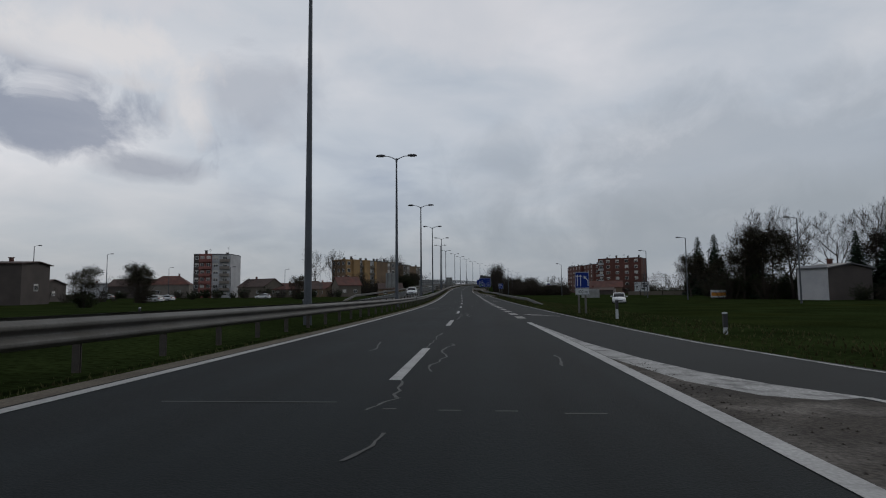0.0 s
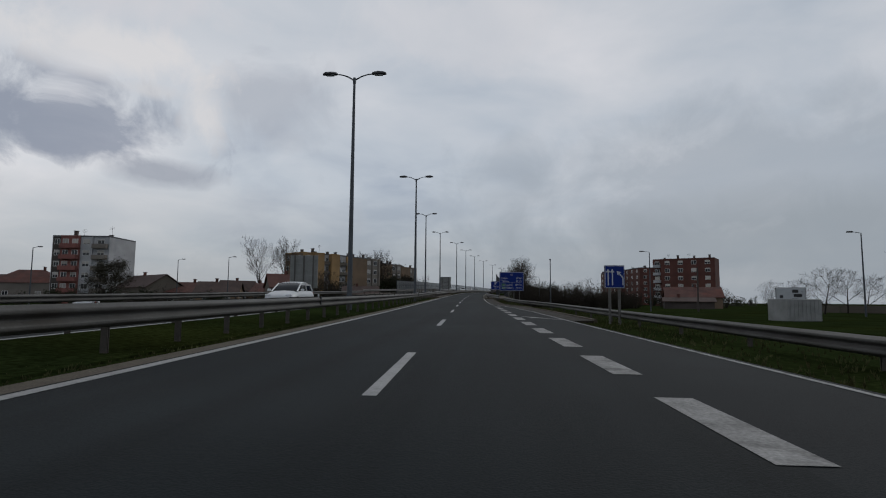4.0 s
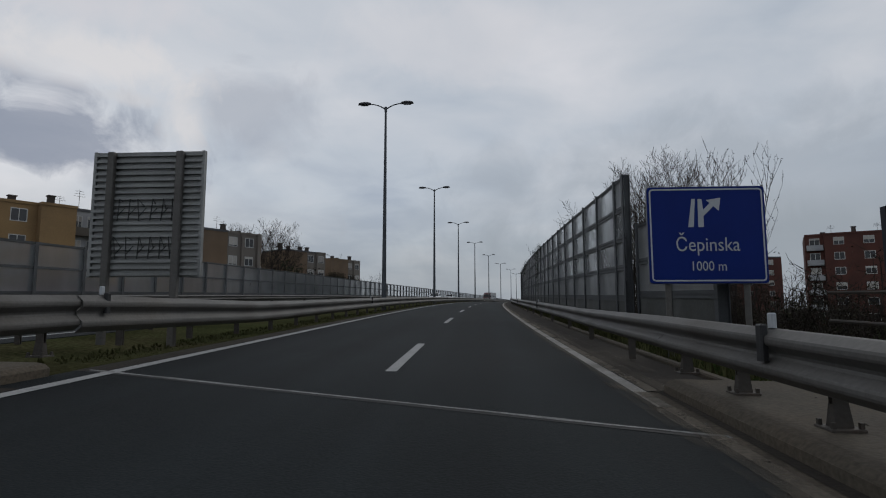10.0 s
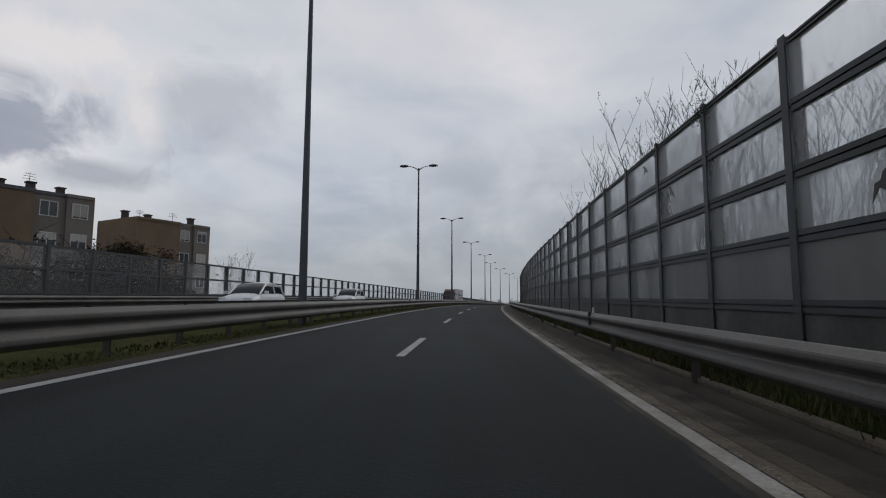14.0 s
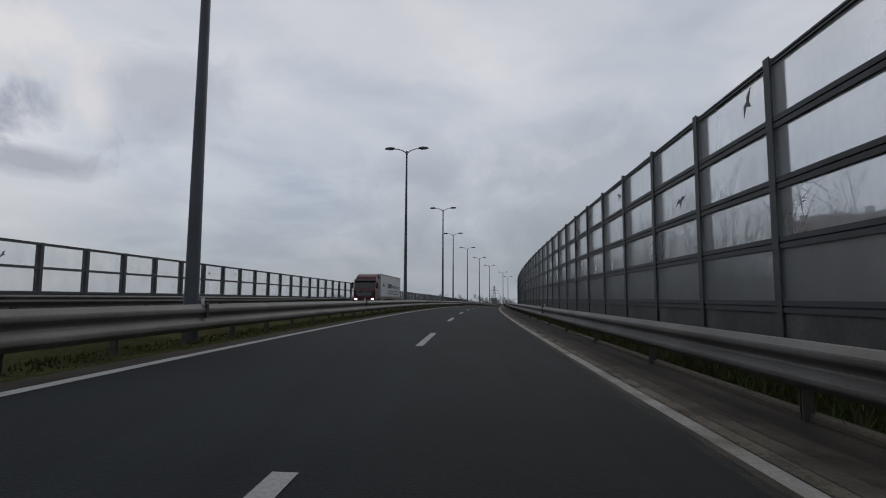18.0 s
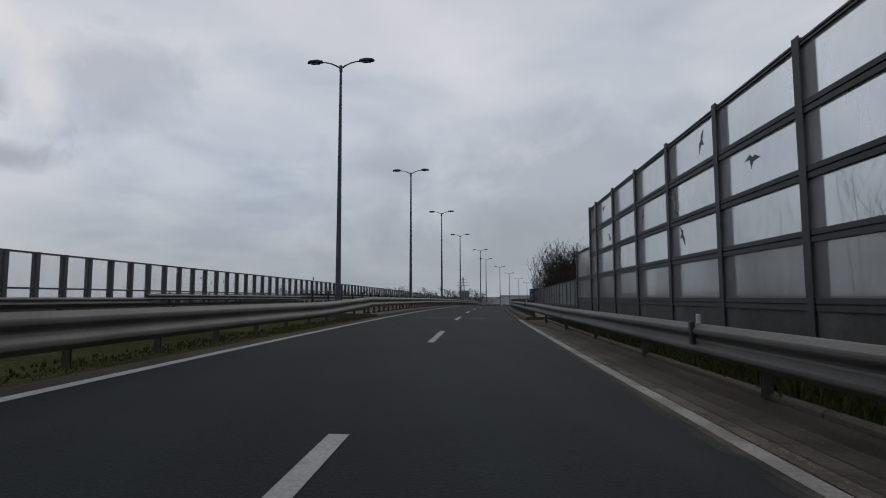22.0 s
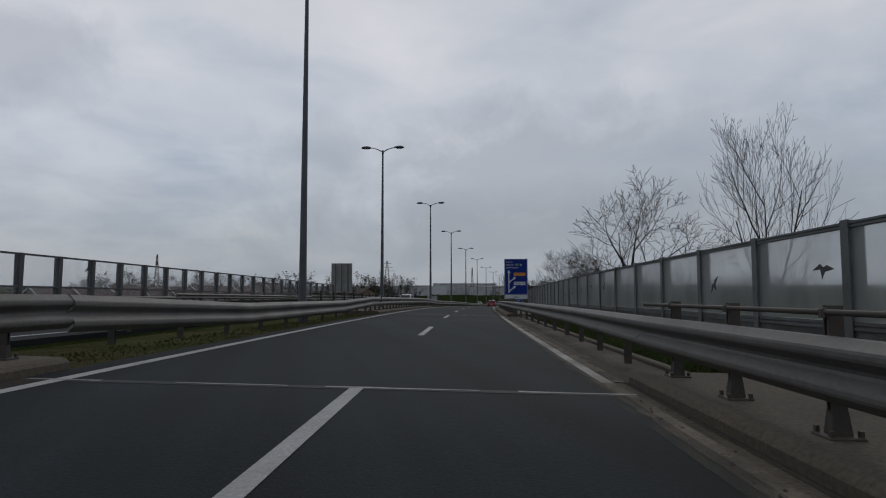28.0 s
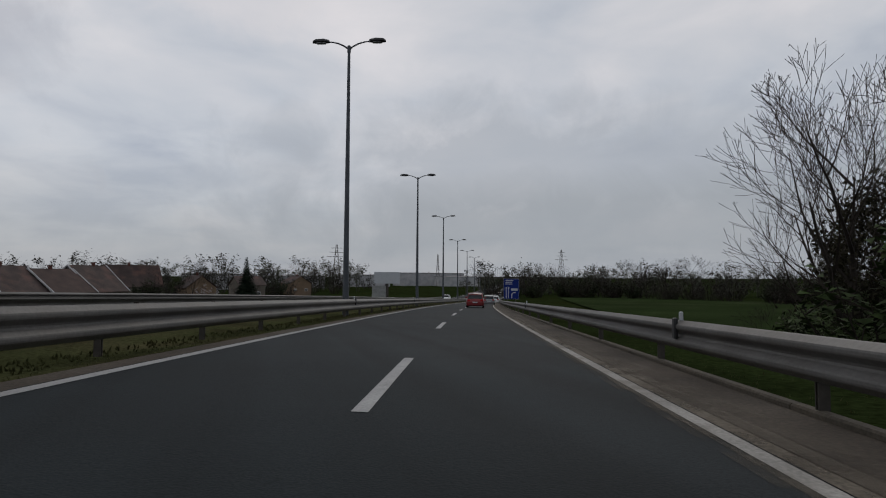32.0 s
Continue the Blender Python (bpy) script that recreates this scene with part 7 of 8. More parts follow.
# left of the road: meadow edge and the trees between the blocks
set_at(BUSH, -62.0, 216.0, -0.9, 0, 1.0)
for x, y, top in ((-63.9, 99.4, 8.2), (-65.5, 101.0, 7.4), (-50.4, 67.6, 5.9), (-43.8, 131.9, 6.5), (-39.4, 311.5, 13.4), (-38.0, 314.5, 12.6), (-40.2, 307.5, 11.6)):
    plant(BUDDED, x, y, -0.9, rnd.uniform(0, 6.28), top / top_of(BUDDED))
for k in range(9):
    plant(BUSH if k % 3 else OLIVE, rnd.uniform(-60, -48), rnd.uniform(212, 226), -0.9, rnd.uniform(0, 6.28), rnd.uniform(1.8, 2.4))
for x, y, src, size in ((-48.8, 233.5, FAR_TREE, 1.35), (-50.0, 235.0, ROUND, 1.3), (-47.6, 236.0, OLIVE, 2.1), (-64.6, 100.6, OLIVE, 1.0), (-62.6, 98.6, OLIVE, 0.95), (-50.9, 68.4, BUSH, 0.85), (-44.6, 133.0, OLIVE, 1.0), (-43.0, 131.2, BUSH, 0.7), (-84.0, 192.0, ROUND, 0.9), (-95.0, 190.0, ROUND, 0.6), (-48.0, 293.0, TALL_A, 1.1), (-43.5, 289.0, TALL_A, 1.05), (-50.0, 284.0, TALL_B, 1.0), (-45.0, 281.0, TALL_A, 0.95), (-33.0, 330.7, THIN, 1.6), (-28.0, 331.0, ROUND, 1.05), (-24.0, 338.0, ROUND, 0.9)):
    plant(src, x, y, -0.9, rnd.uniform(0, 6.28), size)
for k in range(16):
    plant(BUSH if k % 2 else OLIVE, rnd.uniform(-44, -37), rnd.uniform(277, 297), -0.9, rnd.uniform(0, 6.28), rnd.uniform(2.2, 3.2), 1.05)
for k in range(6):
    plant(BUSH, rnd.uniform(-41, -36), rnd.uniform(309, 318), -0.9, rnd.uniform(0, 6.28), rnd.uniform(2.0, 2.8), 1.05)
for k in range(16):
    plant(OLIVE_FAR, rnd.uniform(-60, -42), rnd.uniform(222, 246), -0.9, rnd.uniform(0, 6.28), rnd.uniform(1.2, 2.3))
for k in range(14):
    plant(OLIVE_FAR if k % 2 else BUSH, rnd.uniform(-150, -70), rnd.uniform(150, 215), -0.9, rnd.uniform(0, 6.28), rnd.uniform(0.4, 0.9))
for k in range(12):
    plant(OLIVE_FAR if k % 2 else FAR_TREE, rnd.uniform(-105, -75), rnd.uniform(70, 130), -0.9, rnd.uniform(0, 6.28), rnd.uniform(0.5, 0.8))
# the plain at the far end: gardens, a tree belt behind the field, woods on the skyline
def belt(line, n, kinds, lo, hi, loose):
    for k in range(n):
        t = (k + rnd.random()) / n * (len(line) - 1)
        i = min(len(line) - 2, int(t))
        x, y = (line[i][j] + (line[i + 1][j] - line[i][j]) * (t - i) + rnd.uniform(-loose, loose) for j in (0, 1))
        plant(rnd.choice(kinds), x, y, ground_z(y), rnd.uniform(0, 6.28), rnd.uniform(lo, hi))


set_at(OLIVE_FAR, 40.0, 712.0, -6.3, 0.0, 1.8)
belt([(36, 702), (44, 730), (62, 760), (92, 822)], 20, [OLIVE_FAR, OLIVE_FAR, BUSH], 1.6, 2.4, 7)
belt([(38, 706), (46, 735), (92, 822)], 8, [FAR_TREE], 1.0, 1.4, 8)
belt([(150, 765), (166, 748), (182, 737), (192, 717), (201, 690), (197, 655)], 34, [OLIVE_FAR, OLIVE_FAR, OLIVE_FAR, BUSH], 1.6, 2.7, 5)
belt([(158, 760), (182, 742), (194, 720), (204, 690), (205, 650)], 12, [FAR_TREE, FAR_TREE, ROUND], 1.5, 1.9, 5)
belt([(-82, 75), (-84, 105), (-80, 140), (-70, 172), (-58, 178)], 16, [OLIVE_FAR, OLIVE_FAR, BUSH], 0.6, 1.1, 3)
belt([(-150, 188), (-110, 190), (-86, 182), (-60, 174), (-44, 186)], 22, [OLIVE_FAR, BUSH, BUSH], 0.6, 1.15, 3)
belt([(-120, 925), (-40, 945), (60, 960), (130, 930)], 12, [FAR_TREE], 1.9, 2.4, 12)
belt([(-120, 905), (-40, 925), (60, 940), (140, 900)], 15, [OLIVE_FAR], 2.2, 3.0, 10)
def woods(label, line, n, lo, hi, loose, seed):
    """A far wood: slender trunks with twiggy, gappy crowns of uneven height, joined into one mesh."""
    rnd = random.Random(seed)
    g = Geo()
    for k in range(n):
        t = (k + rnd.random()) / n * (len(line) - 1)
        i = min(len(line) - 2, int(t))
        x, y = (line[i][j] + (line[i + 1][j] - line[i][j]) * (t - i) + rnd.uniform(-loose, loose) for j in (0, 1))
        z, h = ground_z(y), rnd.uniform(lo, hi) * rnd.choice((0.7, 0.85, 1.0))
        w = h * rnd.uniform(0.24, 0.4)
        g.tube([(x, y, z - 0.2), (x + rnd.uniform(-0.4, 0.4), y, z + h * 0.55), (x, y, z + h * 0.9)], [0.2, 0.12, 0.03], 3, cap=False)
        for _ in range(16):
            a, r = rnd.uniform(0, 6.28), rnd.random() ** 0.5 * w
            q = z + h * rnd.uniform(0.25, 0.55)
            g.tube([(x, y, q), (x + math.cos(a) * r * 0.6, y + math.sin(a) * r * 0.6, q + h * 0.2), (x + math.cos(a) * r, y + math.sin(a) * r, q + h * rnd.uniform(0.25, 0.42))], [0.07, 0.05, 0.025], 3, cap=False)
        for _ in range(11):
            a, r = rnd.uniform(0, 6.28), rnd.random() ** 0.5 * w
            clump(g, rnd, Vector((x + math.cos(a) * r, y + math.sin(a) * r, z + h * rnd.uniform(0.12, 0.92))), h * 0.11, 26, 1.2, 2.8)
    return solid("far_wood", g, FAR_WOOD, label, "woods", kind="stuff")


WHITE_BUSH = shrub("garden shrub in white spring blossom", 41, 4.6, 4.0, 34, BLOSSOM, leaves=16, leaf=1.2)
set_at(WHITE_BUSH, 50.0, 704.0, ground_z(704.0), 0.0, 1.5)
woods("hazy brown leafless wood behind the houses", [(-70, 812), (-39, 839), (20, 854), (71, 857), (112, 862)], 80, 14, 20, 9, 61)
woods("hazy brown leafless wood behind the green field", [(158, 792), (190, 786), (222, 764), (252, 724), (272, 676)], 80, 12, 16.5, 8, 62)
belt([(205, 900), (260, 860), (330, 800), (360, 720)], 14, [OLIVE_FAR, OLIVE_FAR, FAR_TREE], 2.2, 3.2, 12)
plant(FIR, 58.4, 734.0, -6.4, 0, 1.0)

# ivy on the barrier posts
def ivy(s, z0, z1, w, seed, u=5.4):
    r = random.Random(seed)
    z1 = min(z1, 4.72)
    m = stand(s, u, z0)
    g = Geo()
    for _ in range(int(260 * (z1 - z0) * w)):
        z = r.uniform(0, 1) ** 0.7 * (z1 - z0)
        clump(g, r, Vector((r.gauss(0, 0.07), r.gauss(0, 0.15 * w) * (0.5 + z / (z1 - z0)), z)), 0.11, 3, 1.0, 0.33)
    return solid("ivy", g, LEAF, "dark ivy climbing over a barrier post", "ivy", m, "ivy on the noise barrier")


for k, (s, z0, z1, w) in enumerate(((220.0, 3.6, 5.0, 1.7), (222.6, 1.2, 4.7, 1.4), (225.3, 3.9, 4.8, 1.1), (238.6, 4.2, 4.8, 1.0), (241.2, 3.9, 4.7, 0.8), (243.8, 3.4, 4.75, 1.0), (251.7, 4.0, 4.75, 0.9), (259.5, 4.2, 4.8, 0.9), (262.1, 4.3, 4.8, 0.9), (233.4, 3.9, 4.7, 1.0))):
    ivy(s, z0, z1, w, 300 + k)
for k, s in enumerate((223.8, 239.9, 242.3, 235.0)):
    ivy(s, 0.9, 4.4, 1.5, 330 + k, 6.1)


# grass tufts along the verges
def tufts(label, ranges, seed, per_m, h):
    r = random.Random(seed)
    g = Geo()
    for s0, s1, u0, u1 in ranges:
        for _ in range(int((s1 - s0) * per_m)):
            s = r.uniform(s0, s1)
            a, b = (w(s) if callable(w) else w for w in (u0, u1))
            u = r.uniform(a, b)
            p = at(s, u, -0.08)
            for _ in range(3):
                ang = r.uniform(0, 6.28)
                d = Vector((math.cos(ang), math.sin(ang), 0))
                hh = h * r.uniform(0.5, 1.3)
                g.add([p - d * 0.02, p + d * 0.02, p + Vector((r.uniform(-0.5, 0.5), r.uniform(-0.5, 0.5), 1.0)) * hh], [(0, 1, 2)])
    return solid("grass_tufts", g, BLADE, label, "grass", kind="stuff")


tufts("short green grass blades in the median strip", [(0, 153, -5.6, -3.75), (187, 300, -5.2, -3.75), (300, 416, -5.2, -3.75), (504, 526, -5.2, -3.75), (557, 640, -5.2, -3.75)], 5, 75, 0.07)
tufts("short green grass blades along the right verge", [(2, 110, lambda s: entry_edge(s) + 0.2, lambda s: entry_edge(s) + 4.5), (110, 152, lambda s: max(4.0, entry_edge(s) + 1.2), lambda s: max(4.0, entry_edge(s) + 1.2) + 2.0), (187, 410, 4.05, 5.3), (505, 525, 4.05, 6.0), (558, 640, 4.05, 6.2)], 6, 45, 0.1)

tufts("rank dark grass under the guard rail", [(187, 415, 4.03, 5.3)], 7, 26, 0.3)

# ---- smaller things beside the road ----
def delineator(s, u, z=-0.1):
    d = thing("delineator_post", "white plastic delineator post with a black band", "delineator", stand(s, u, z), "delineator posts")
    part("body", Geo().box(-0.06, 0.06, -0.04, 0.04, 0, 0.56, bevel=0.02), SIGN_WHITE, d)
    part("cap", Geo().box(-0.062, 0.062, -0.042, 0.042, 0.95, 1.0, bevel=0.015), SIGN_WHITE, d)
    part("band", Geo().box(-0.061, 0.061, -0.041, 0.041, 0.56, 0.95), SIGN_BLACK, d)
    return d


for s, u, z in ((16.4, 8.2, -0.52), (24.5, 7.2, -0.2), (60.0, -17.5, -0.52), (30.0, -17.8, -0.52), (12, -17.8, -0.52)):
    delineator(s, u, z)


def side_lamp(x, y, z, h, turn, arm=1.0):
    m = Matrix.Translation((x, y, z)) @ Matrix.Rotation(turn, 4, "Z")
    la = thing("side_street_lamp", "slim grey street lamp with one short arm on a side street", "street lamp", m, "side street lamps")
    part("pole", Geo().tube([(0, 0, 0), (0, 0, h)], [0.11, 0.06], 8), LAMP_STEEL, la, smooth=True)
    part("arm", Geo().tube([(0, 0, h), (arm * 0.6, 0, h + 0.12), (arm, 0, h + 0.15)], 0.035, 6), LAMP_STEEL, la)
    part("lamp_head", Geo().box(arm - 0.15, arm + 0.5, -0.13, 0.13, h + 0.08, h + 0.24, bevel=0.04), LAMP_HEAD, la)
    return la


for x, y, h, t_ in ((34.9, 115.8, 9.7, 3.1), (34.6, 92.7, 10.2, 3.1), (41.0, 138.8, 9.5, 3.1), (24.0, 161.6, 9.3, 3.1), (37.4, 65.6, 9.9, 3.1), (-84.0, 98.0, 11.0, 0), (-86.3, 121.6, 11.0, 0), (-100, 170, 10, 0), (-70, 150, 9, 0), (-120, 190, 11, 0), (-66.0, 182.0, 9.5, 0), (14.5, 252.0, 9.0, 3.1), (-52, 176, 9.5, 0)):
    side_lamp(x, y, -0.9, h, t_)
side_lamp(8.55, 161.2, -0.9, 8.0, 1.5, 0.35)
# wooden pole in the garden
solid("wooden_pole", Geo().tube([(0, 0, 0), (0.1, 0, 7.2)], [0.14, 0.1], 8), DARKWALL, "dark wooden pole in a garden", "pole", Matrix.Translation((32.0, 164.0, -0.9)))

bb = thing("billboard", "white billboard with dark shapes on a frame", "billboard", Matrix.Translation((47.1, 170.5, -0.9)) @ Matrix.Rotation(radians(-20), 4, "Z"))
part("board", Geo().box(0, 4.2, 0, 0.2, 1.2, 4.0, bevel=0.03), SIGN_WHITE, bb)
part("board_rim", Geo().box(-0.08, 4.28, 0.05, 0.25, 1.1, 4.1), SIGN_BLACK, bb)
for k, (x, z, w_) in enumerate(((2.3, 3.2, 0.9), (2.5, 2.5, 1.2), (2.1, 1.7, 1.0), (0.5, 2.3, 0.5))):
    part("printed_shape", Geo().prism(rounded(x, x + w_, z, z + 0.55, 0.15), -0.01, -0.004), SIGN_BLACK, bb)
for x in (0.6, 3.6):
    part("post", Geo().box(x - 0.1, x + 0.1, 0.1, 0.3, 0, 1.2), STEEL_DARK, bb)
fw = thing("garden_wall", "pale concrete garden wall along a side street", "wall", Matrix.Translation((44.0, 166.0, -0.9)) @ Matrix.Rotation(radians(-12), 4, "Z"))
for k in range(7):
    part("panel", Geo().box(k * 3.2, k * 3.2 + 3.1, 0, 0.2, 0, 1.2), CREAM, fw)
ct = thing("container", "pale grey metal container in the grass", "container", Matrix.Translation((23.2, 120.1, -0.9)) @ Matrix.Rotation(radians(15), 4, "Z"))
part("body", Geo().box(0, 3.2, 0, 2.2, 0.1, 1.9, bevel=0.04), ALU, ct)
for k in range(8):
    part("rib", Geo().box(0.2 + k * 0.38, 0.3 + k * 0.38, -0.03, -0.002, 0.2, 1.8), ALU, ct)
ob_ = thing("small_board", "small white and orange board at the meadow's edge", "sign", Matrix.Translation((40.2, 97.5, -0.9)))
part("board", Geo().box(0, 2.6, 0, 0.08, 0.35, 1.6), SIGN_WHITE, ob_)
part("orange_band", Geo().box(0.1, 2.5, -0.02, -0.004, 0.6, 1.2), SIGN_ORANGE, ob_)
for x in (0.3, 2.3):
    part("post", Geo().box(x - 0.05, x + 0.05, 0.09, 0.18, 0, 1.5), STEEL_DARK, ob_)

# billboard and masts at the far end
fb = thing("billboard", "blank pale billboard on a post", "billboard", Matrix.Translation((94.0, 716.0, -6.4)) @ Matrix.Rotation(radians(-12), 4, "Z"))
part("board", Geo().box(0, 7.4, 0, 0.4, 6.2, 9.6, bevel=0.05), SIGN_WHITE, fb)
part("post", Geo().box(3.2, 4.2, 0.5, 0.9, 0, 6.4), STEEL_DARK, fb)
part("lower_board", Geo().box(-0.6, 3.4, 0.3, 0.6, 2.0, 5.6), ALU, fb)


def lattice_mast(label, x, y, z, h, w, arms=0):
    ma = thing("lattice_mast", label, "mast", Matrix.Translation((x, y, z)))
    for sx in (-1, 1):
        for sy in (-1, 1):
            part("leg", Geo().tube([(sx * w, sy * w, 0), (sx * w * 0.12, sy * w * 0.12, h)], 0.12, 4), STEEL_DARK, ma)
    n = 9
    for k in range(n):
        a, b = k / n, (k + 1) / n
        wa, wb = w * (1 - 0.88 * a), w * (1 - 0.88 * b)
        g = Geo()
        for s in (-1, 1):
            g.tube([(-wa, s * wa, h * a), (wb, s * wb, h * b)], 0.06, 3).tube([(wa, s * wa, h * a), (-wb, s * wb, h * b)], 0.06, 3)
            g.tube([(s * wa, -wa, h * a), (s * wb, wb, h * b)], 0.06, 3)
        part("brace", g, STEEL_DARK, ma)
    for k in range(arms):
        z_ = h * (0.72 + 0.1 * k)
        part("cross_arm", Geo().tube([(-w * (2.2 - 0.5 * k), 0, z_), (w * (2.2 - 0.5 * k), 0, z_)], 0.14, 4), STEEL_DARK, ma)
    return ma


lattice_mast("lattice power pylon with cross arms", 112.0, 940.0, -6.6, 30.0, 3.0, 3)
lattice_mast("lattice power pylon with cross arms", 330.0, 1010.0, -6.6, 34.0, 3.0, 3)
lattice_mast("slim lattice radio mast over the roofs", -20.2, 761.2, -6.5, 24.0, 1.4, 0)
lattice_mast("tall lattice mast with a panel on top", 205.0, 1000.0, -6.6, 27.0, 1.6, 0)

# overpass in the distance
ov = thing("overpass", "grey concrete overpass across the highway in the distance", "bridge", stand(1130, 0, 0), kind="structure")
part("deck", Geo().box(-70, 60, 0, 9, 5.4, 6.8), CONCRETE, ov)
part("parapet", Geo().box(-70, 60, -0.2, 0, 6.4, 7.6), CONCRETE, ov)
for x in (-22, -5.8, 8):
    part("pier", Geo().box(x - 0.5, x + 0.5, 2, 7, -1, 5.4), CONCRETE, ov)

# ---- vehicles ----
def car_paint(name, base, metal=0.2):
    return material(name, base, 0.3, metal=metal, var=0.06, scale=1.0, fine_scale=40, fine_var=0.04, bump=0.0)


CAR_RED, CAR_WHITE, CAR_GREY, CAR_DARK = car_paint("red_car_paint", (0.16, 0.012, 0.014)), car_paint("white_car_paint", (0.55, 0.56, 0.57), 0.0), car_paint("grey_car_paint", (0.16, 0.165, 0.17)), car_paint("dark_car_paint", (0.03, 0.032, 0.035))
TYRE = material("tyre_rubber", (0.012, 0.012, 0.012), 0.9, var=0.2, bump=0.1)
RIM = material("wheel_rim", (0.30, 0.30, 0.31), 0.35, metal=0.7, var=0.1, bump=0.0)
CAR_GLASS = material("car_glass", (0.012, 0.014, 0.016), 0.08, var=0.1, bump=0.0)
TAIL = material("tail_light", (0.30, 0.008, 0.008), 0.25, var=0.05, bump=0.0)
CLEAR = material("head_light", (0.65, 0.66, 0.68), 0.15, var=0.05, bump=0.0)
TRIM = material("black_trim", (0.014, 0.014, 0.015), 0.7, var=0.1, bump=0.0)


def loft(g, sections):
    """Closed rings of equal length joined in order, both ends capped."""
    n = len(sections[0])
    v = [p for s in sections for p in s]
    f = [(i * n + k, i * n + (k + 1) % n, (i + 1) * n + (k + 1) % n, (i + 1) * n + k) for i in range(len(sections) - 1) for k in range(n)]
    f += [tuple(reversed(range(n))), tuple(range((len(sections) - 1) * n, len(sections) * n))]
    return g.add(v, f)


def ring_of(y, w, z0, z1, crown=0.06, tuck=0.1):
    """A cross-section of a body: half width w, from z0 to z1."""
    return [(-w + tuck, y, z0), (-w, y, z0 + 0.14), (-w, y, z0 + (z1 - z0) * 0.7), (-w + 0.07, y, z1 - 0.04), (-w * 0.6, y, z1 + crown * 0.6), (0, y, z1 + crown), (w * 0.6, y, z1 + crown * 0.6), (w - 0.07, y, z1 - 0.04), (w, y, z0 + (z1 - z0) * 0.7), (w, y, z0 + 0.14), (w - tuck, y, z0)]


def car(label, m, paint, length=4.3, width=1.76, height=1.48, group="cars on the highway", van=False):
    """A small car; its front points along +y."""
    w, L = width / 2, length / 2
    c = thing("car", label, "car", m, group)
    hood = 0.88 if not van else 1.0
    g = Geo()
    loft(g, [ring_of(-L, w * 0.82, 0.36, 0.72), ring_of(-L + 0.12, w * 0.95, 0.26, 0.9), ring_of(-L * 0.75, w, 0.22, 0.98), ring_of(0, w, 0.2, 0.94), ring_of(L * 0.42, w, 0.2, 0.92), ring_of(L * 0.8, w * 0.97, 0.22, hood - 0.1), ring_of(L - 0.1, w * 0.88, 0.26, hood - 0.24), ring_of(L, w * 0.76, 0.34, 0.56)])
    part("body", g, paint, c, smooth=True)
    back, front = (-L + 0.12, L * 0.5) if not van else (-L + 0.06, L * 0.62)
    r0, r1 = (-L * 0.78, L * 0.08) if not van else (-L + 0.22, L * 0.28)

    def cab(y, ww, z):
        return [(-ww, y, z), (-ww * 0.5, y, z + 0.03), (0, y, z + 0.04), (ww * 0.5, y, z + 0.03), (ww, y, z), (ww, y, 0.85), (-ww, y, 0.85)]
    g = Geo()
    loft(g, [cab(back, w * 0.84, 0.92), cab(r0, w * 0.74, height - 0.1), cab((r0 + r1) / 2, w * 0.75, height), cab(r1, w * 0.73, height - 0.07), cab(front, w * 0.85, 0.9)])
    part("glasshouse", g, CAR_GLASS, c, "dark tinted windows", smooth=True)
    g = Geo()
    loft(g, [cab(r0 - 0.08, w * 0.745, height - 0.12), cab((r0 + r1) / 2, w * 0.755, height + 0.012), cab(r1 + 0.05, w * 0.735, height - 0.085)][:3])
    g.v = [(x, y, max(z, height - 0.17)) for x, y, z in g.v]
    part("roof", g, paint, c, smooth=True)
    for s in (-1, 1):
        for y0, y1, z1 in ((back, r0, height - 0.1), ((r0 + r1) / 2 - 0.05, (r0 + r1) / 2 + 0.05, height - 0.05), (front, r1, height - 0.08)):
            part("pillar", Geo().tube([(s * w * 0.855, y0, 0.9), (s * w * 0.755, y1, z1)], 0.045, 5), paint, c)
        part("mirror", Geo().box(s * (w + 0.1) - 0.1, s * (w + 0.1) + 0.1, L * 0.36, L * 0.36 + 0.12, 0.92, 1.06, bevel=0.03), paint, c)
        part("tail_light", Geo().box(s * w * 0.72 - 0.14, s * w * 0.72 + 0.14, -L + 0.0, -L + 0.14, 0.72, 0.92, bevel=0.03), TAIL, c, "red tail light")
        part("head_light", Geo().box(s * w * 0.66 - 0.17, s * w * 0.66 + 0.17, L - 0.22, L - 0.03, 0.58, 0.74, bevel=0.03), CLEAR, c, "clear head light")
        for y in (-L * 0.62, L * 0.62):
            wh = part("wheel", Geo().tube([(s * (w - 0.2), y, 0.31), (s * (w - 0.17), y, 0.31), (s * (w + 0.0), y, 0.31), (s * (w + 0.015), y, 0.31)], [0.29, 0.31, 0.31, 0.28], 18), TYRE, c, smooth=False)
            part("rim", Geo().tube([(s * (w + 0.0), y, 0.31), (s * (w + 0.024), y, 0.31)], 0.2, 12), RIM, wh)
    part("rear_window", Geo().add([(-w * 0.7, back + 0.02, 0.98), (w * 0.7, back + 0.02, 0.98), (w * 0.62, r0 - 0.02, height - 0.14), (-w * 0.62, r0 - 0.02, height - 0.14)], [(0, 1, 2, 3)]), CAR_GLASS, c)
    part("bumper", Geo().box(-w * 0.8, w * 0.8, -L - 0.03, -L + 0.1, 0.34, 0.52, bevel=0.04), TRIM if van else paint, c)
    part("number_plate", Geo().box(-0.26, 0.26, -L - 0.035, -L - 0.02, 0.56, 0.67), SIGN_WHITE, c, "plain white plate")
    part("grille", Geo().box(-w * 0.5, w * 0.5, L - 0.06, L + 0.01, 0.42, 0.54, bevel=0.02), TRIM, c)
    return c


def drive(s, u, oncoming=False):
    return stand(s, u, 0.0, 180 if oncoming else 0)


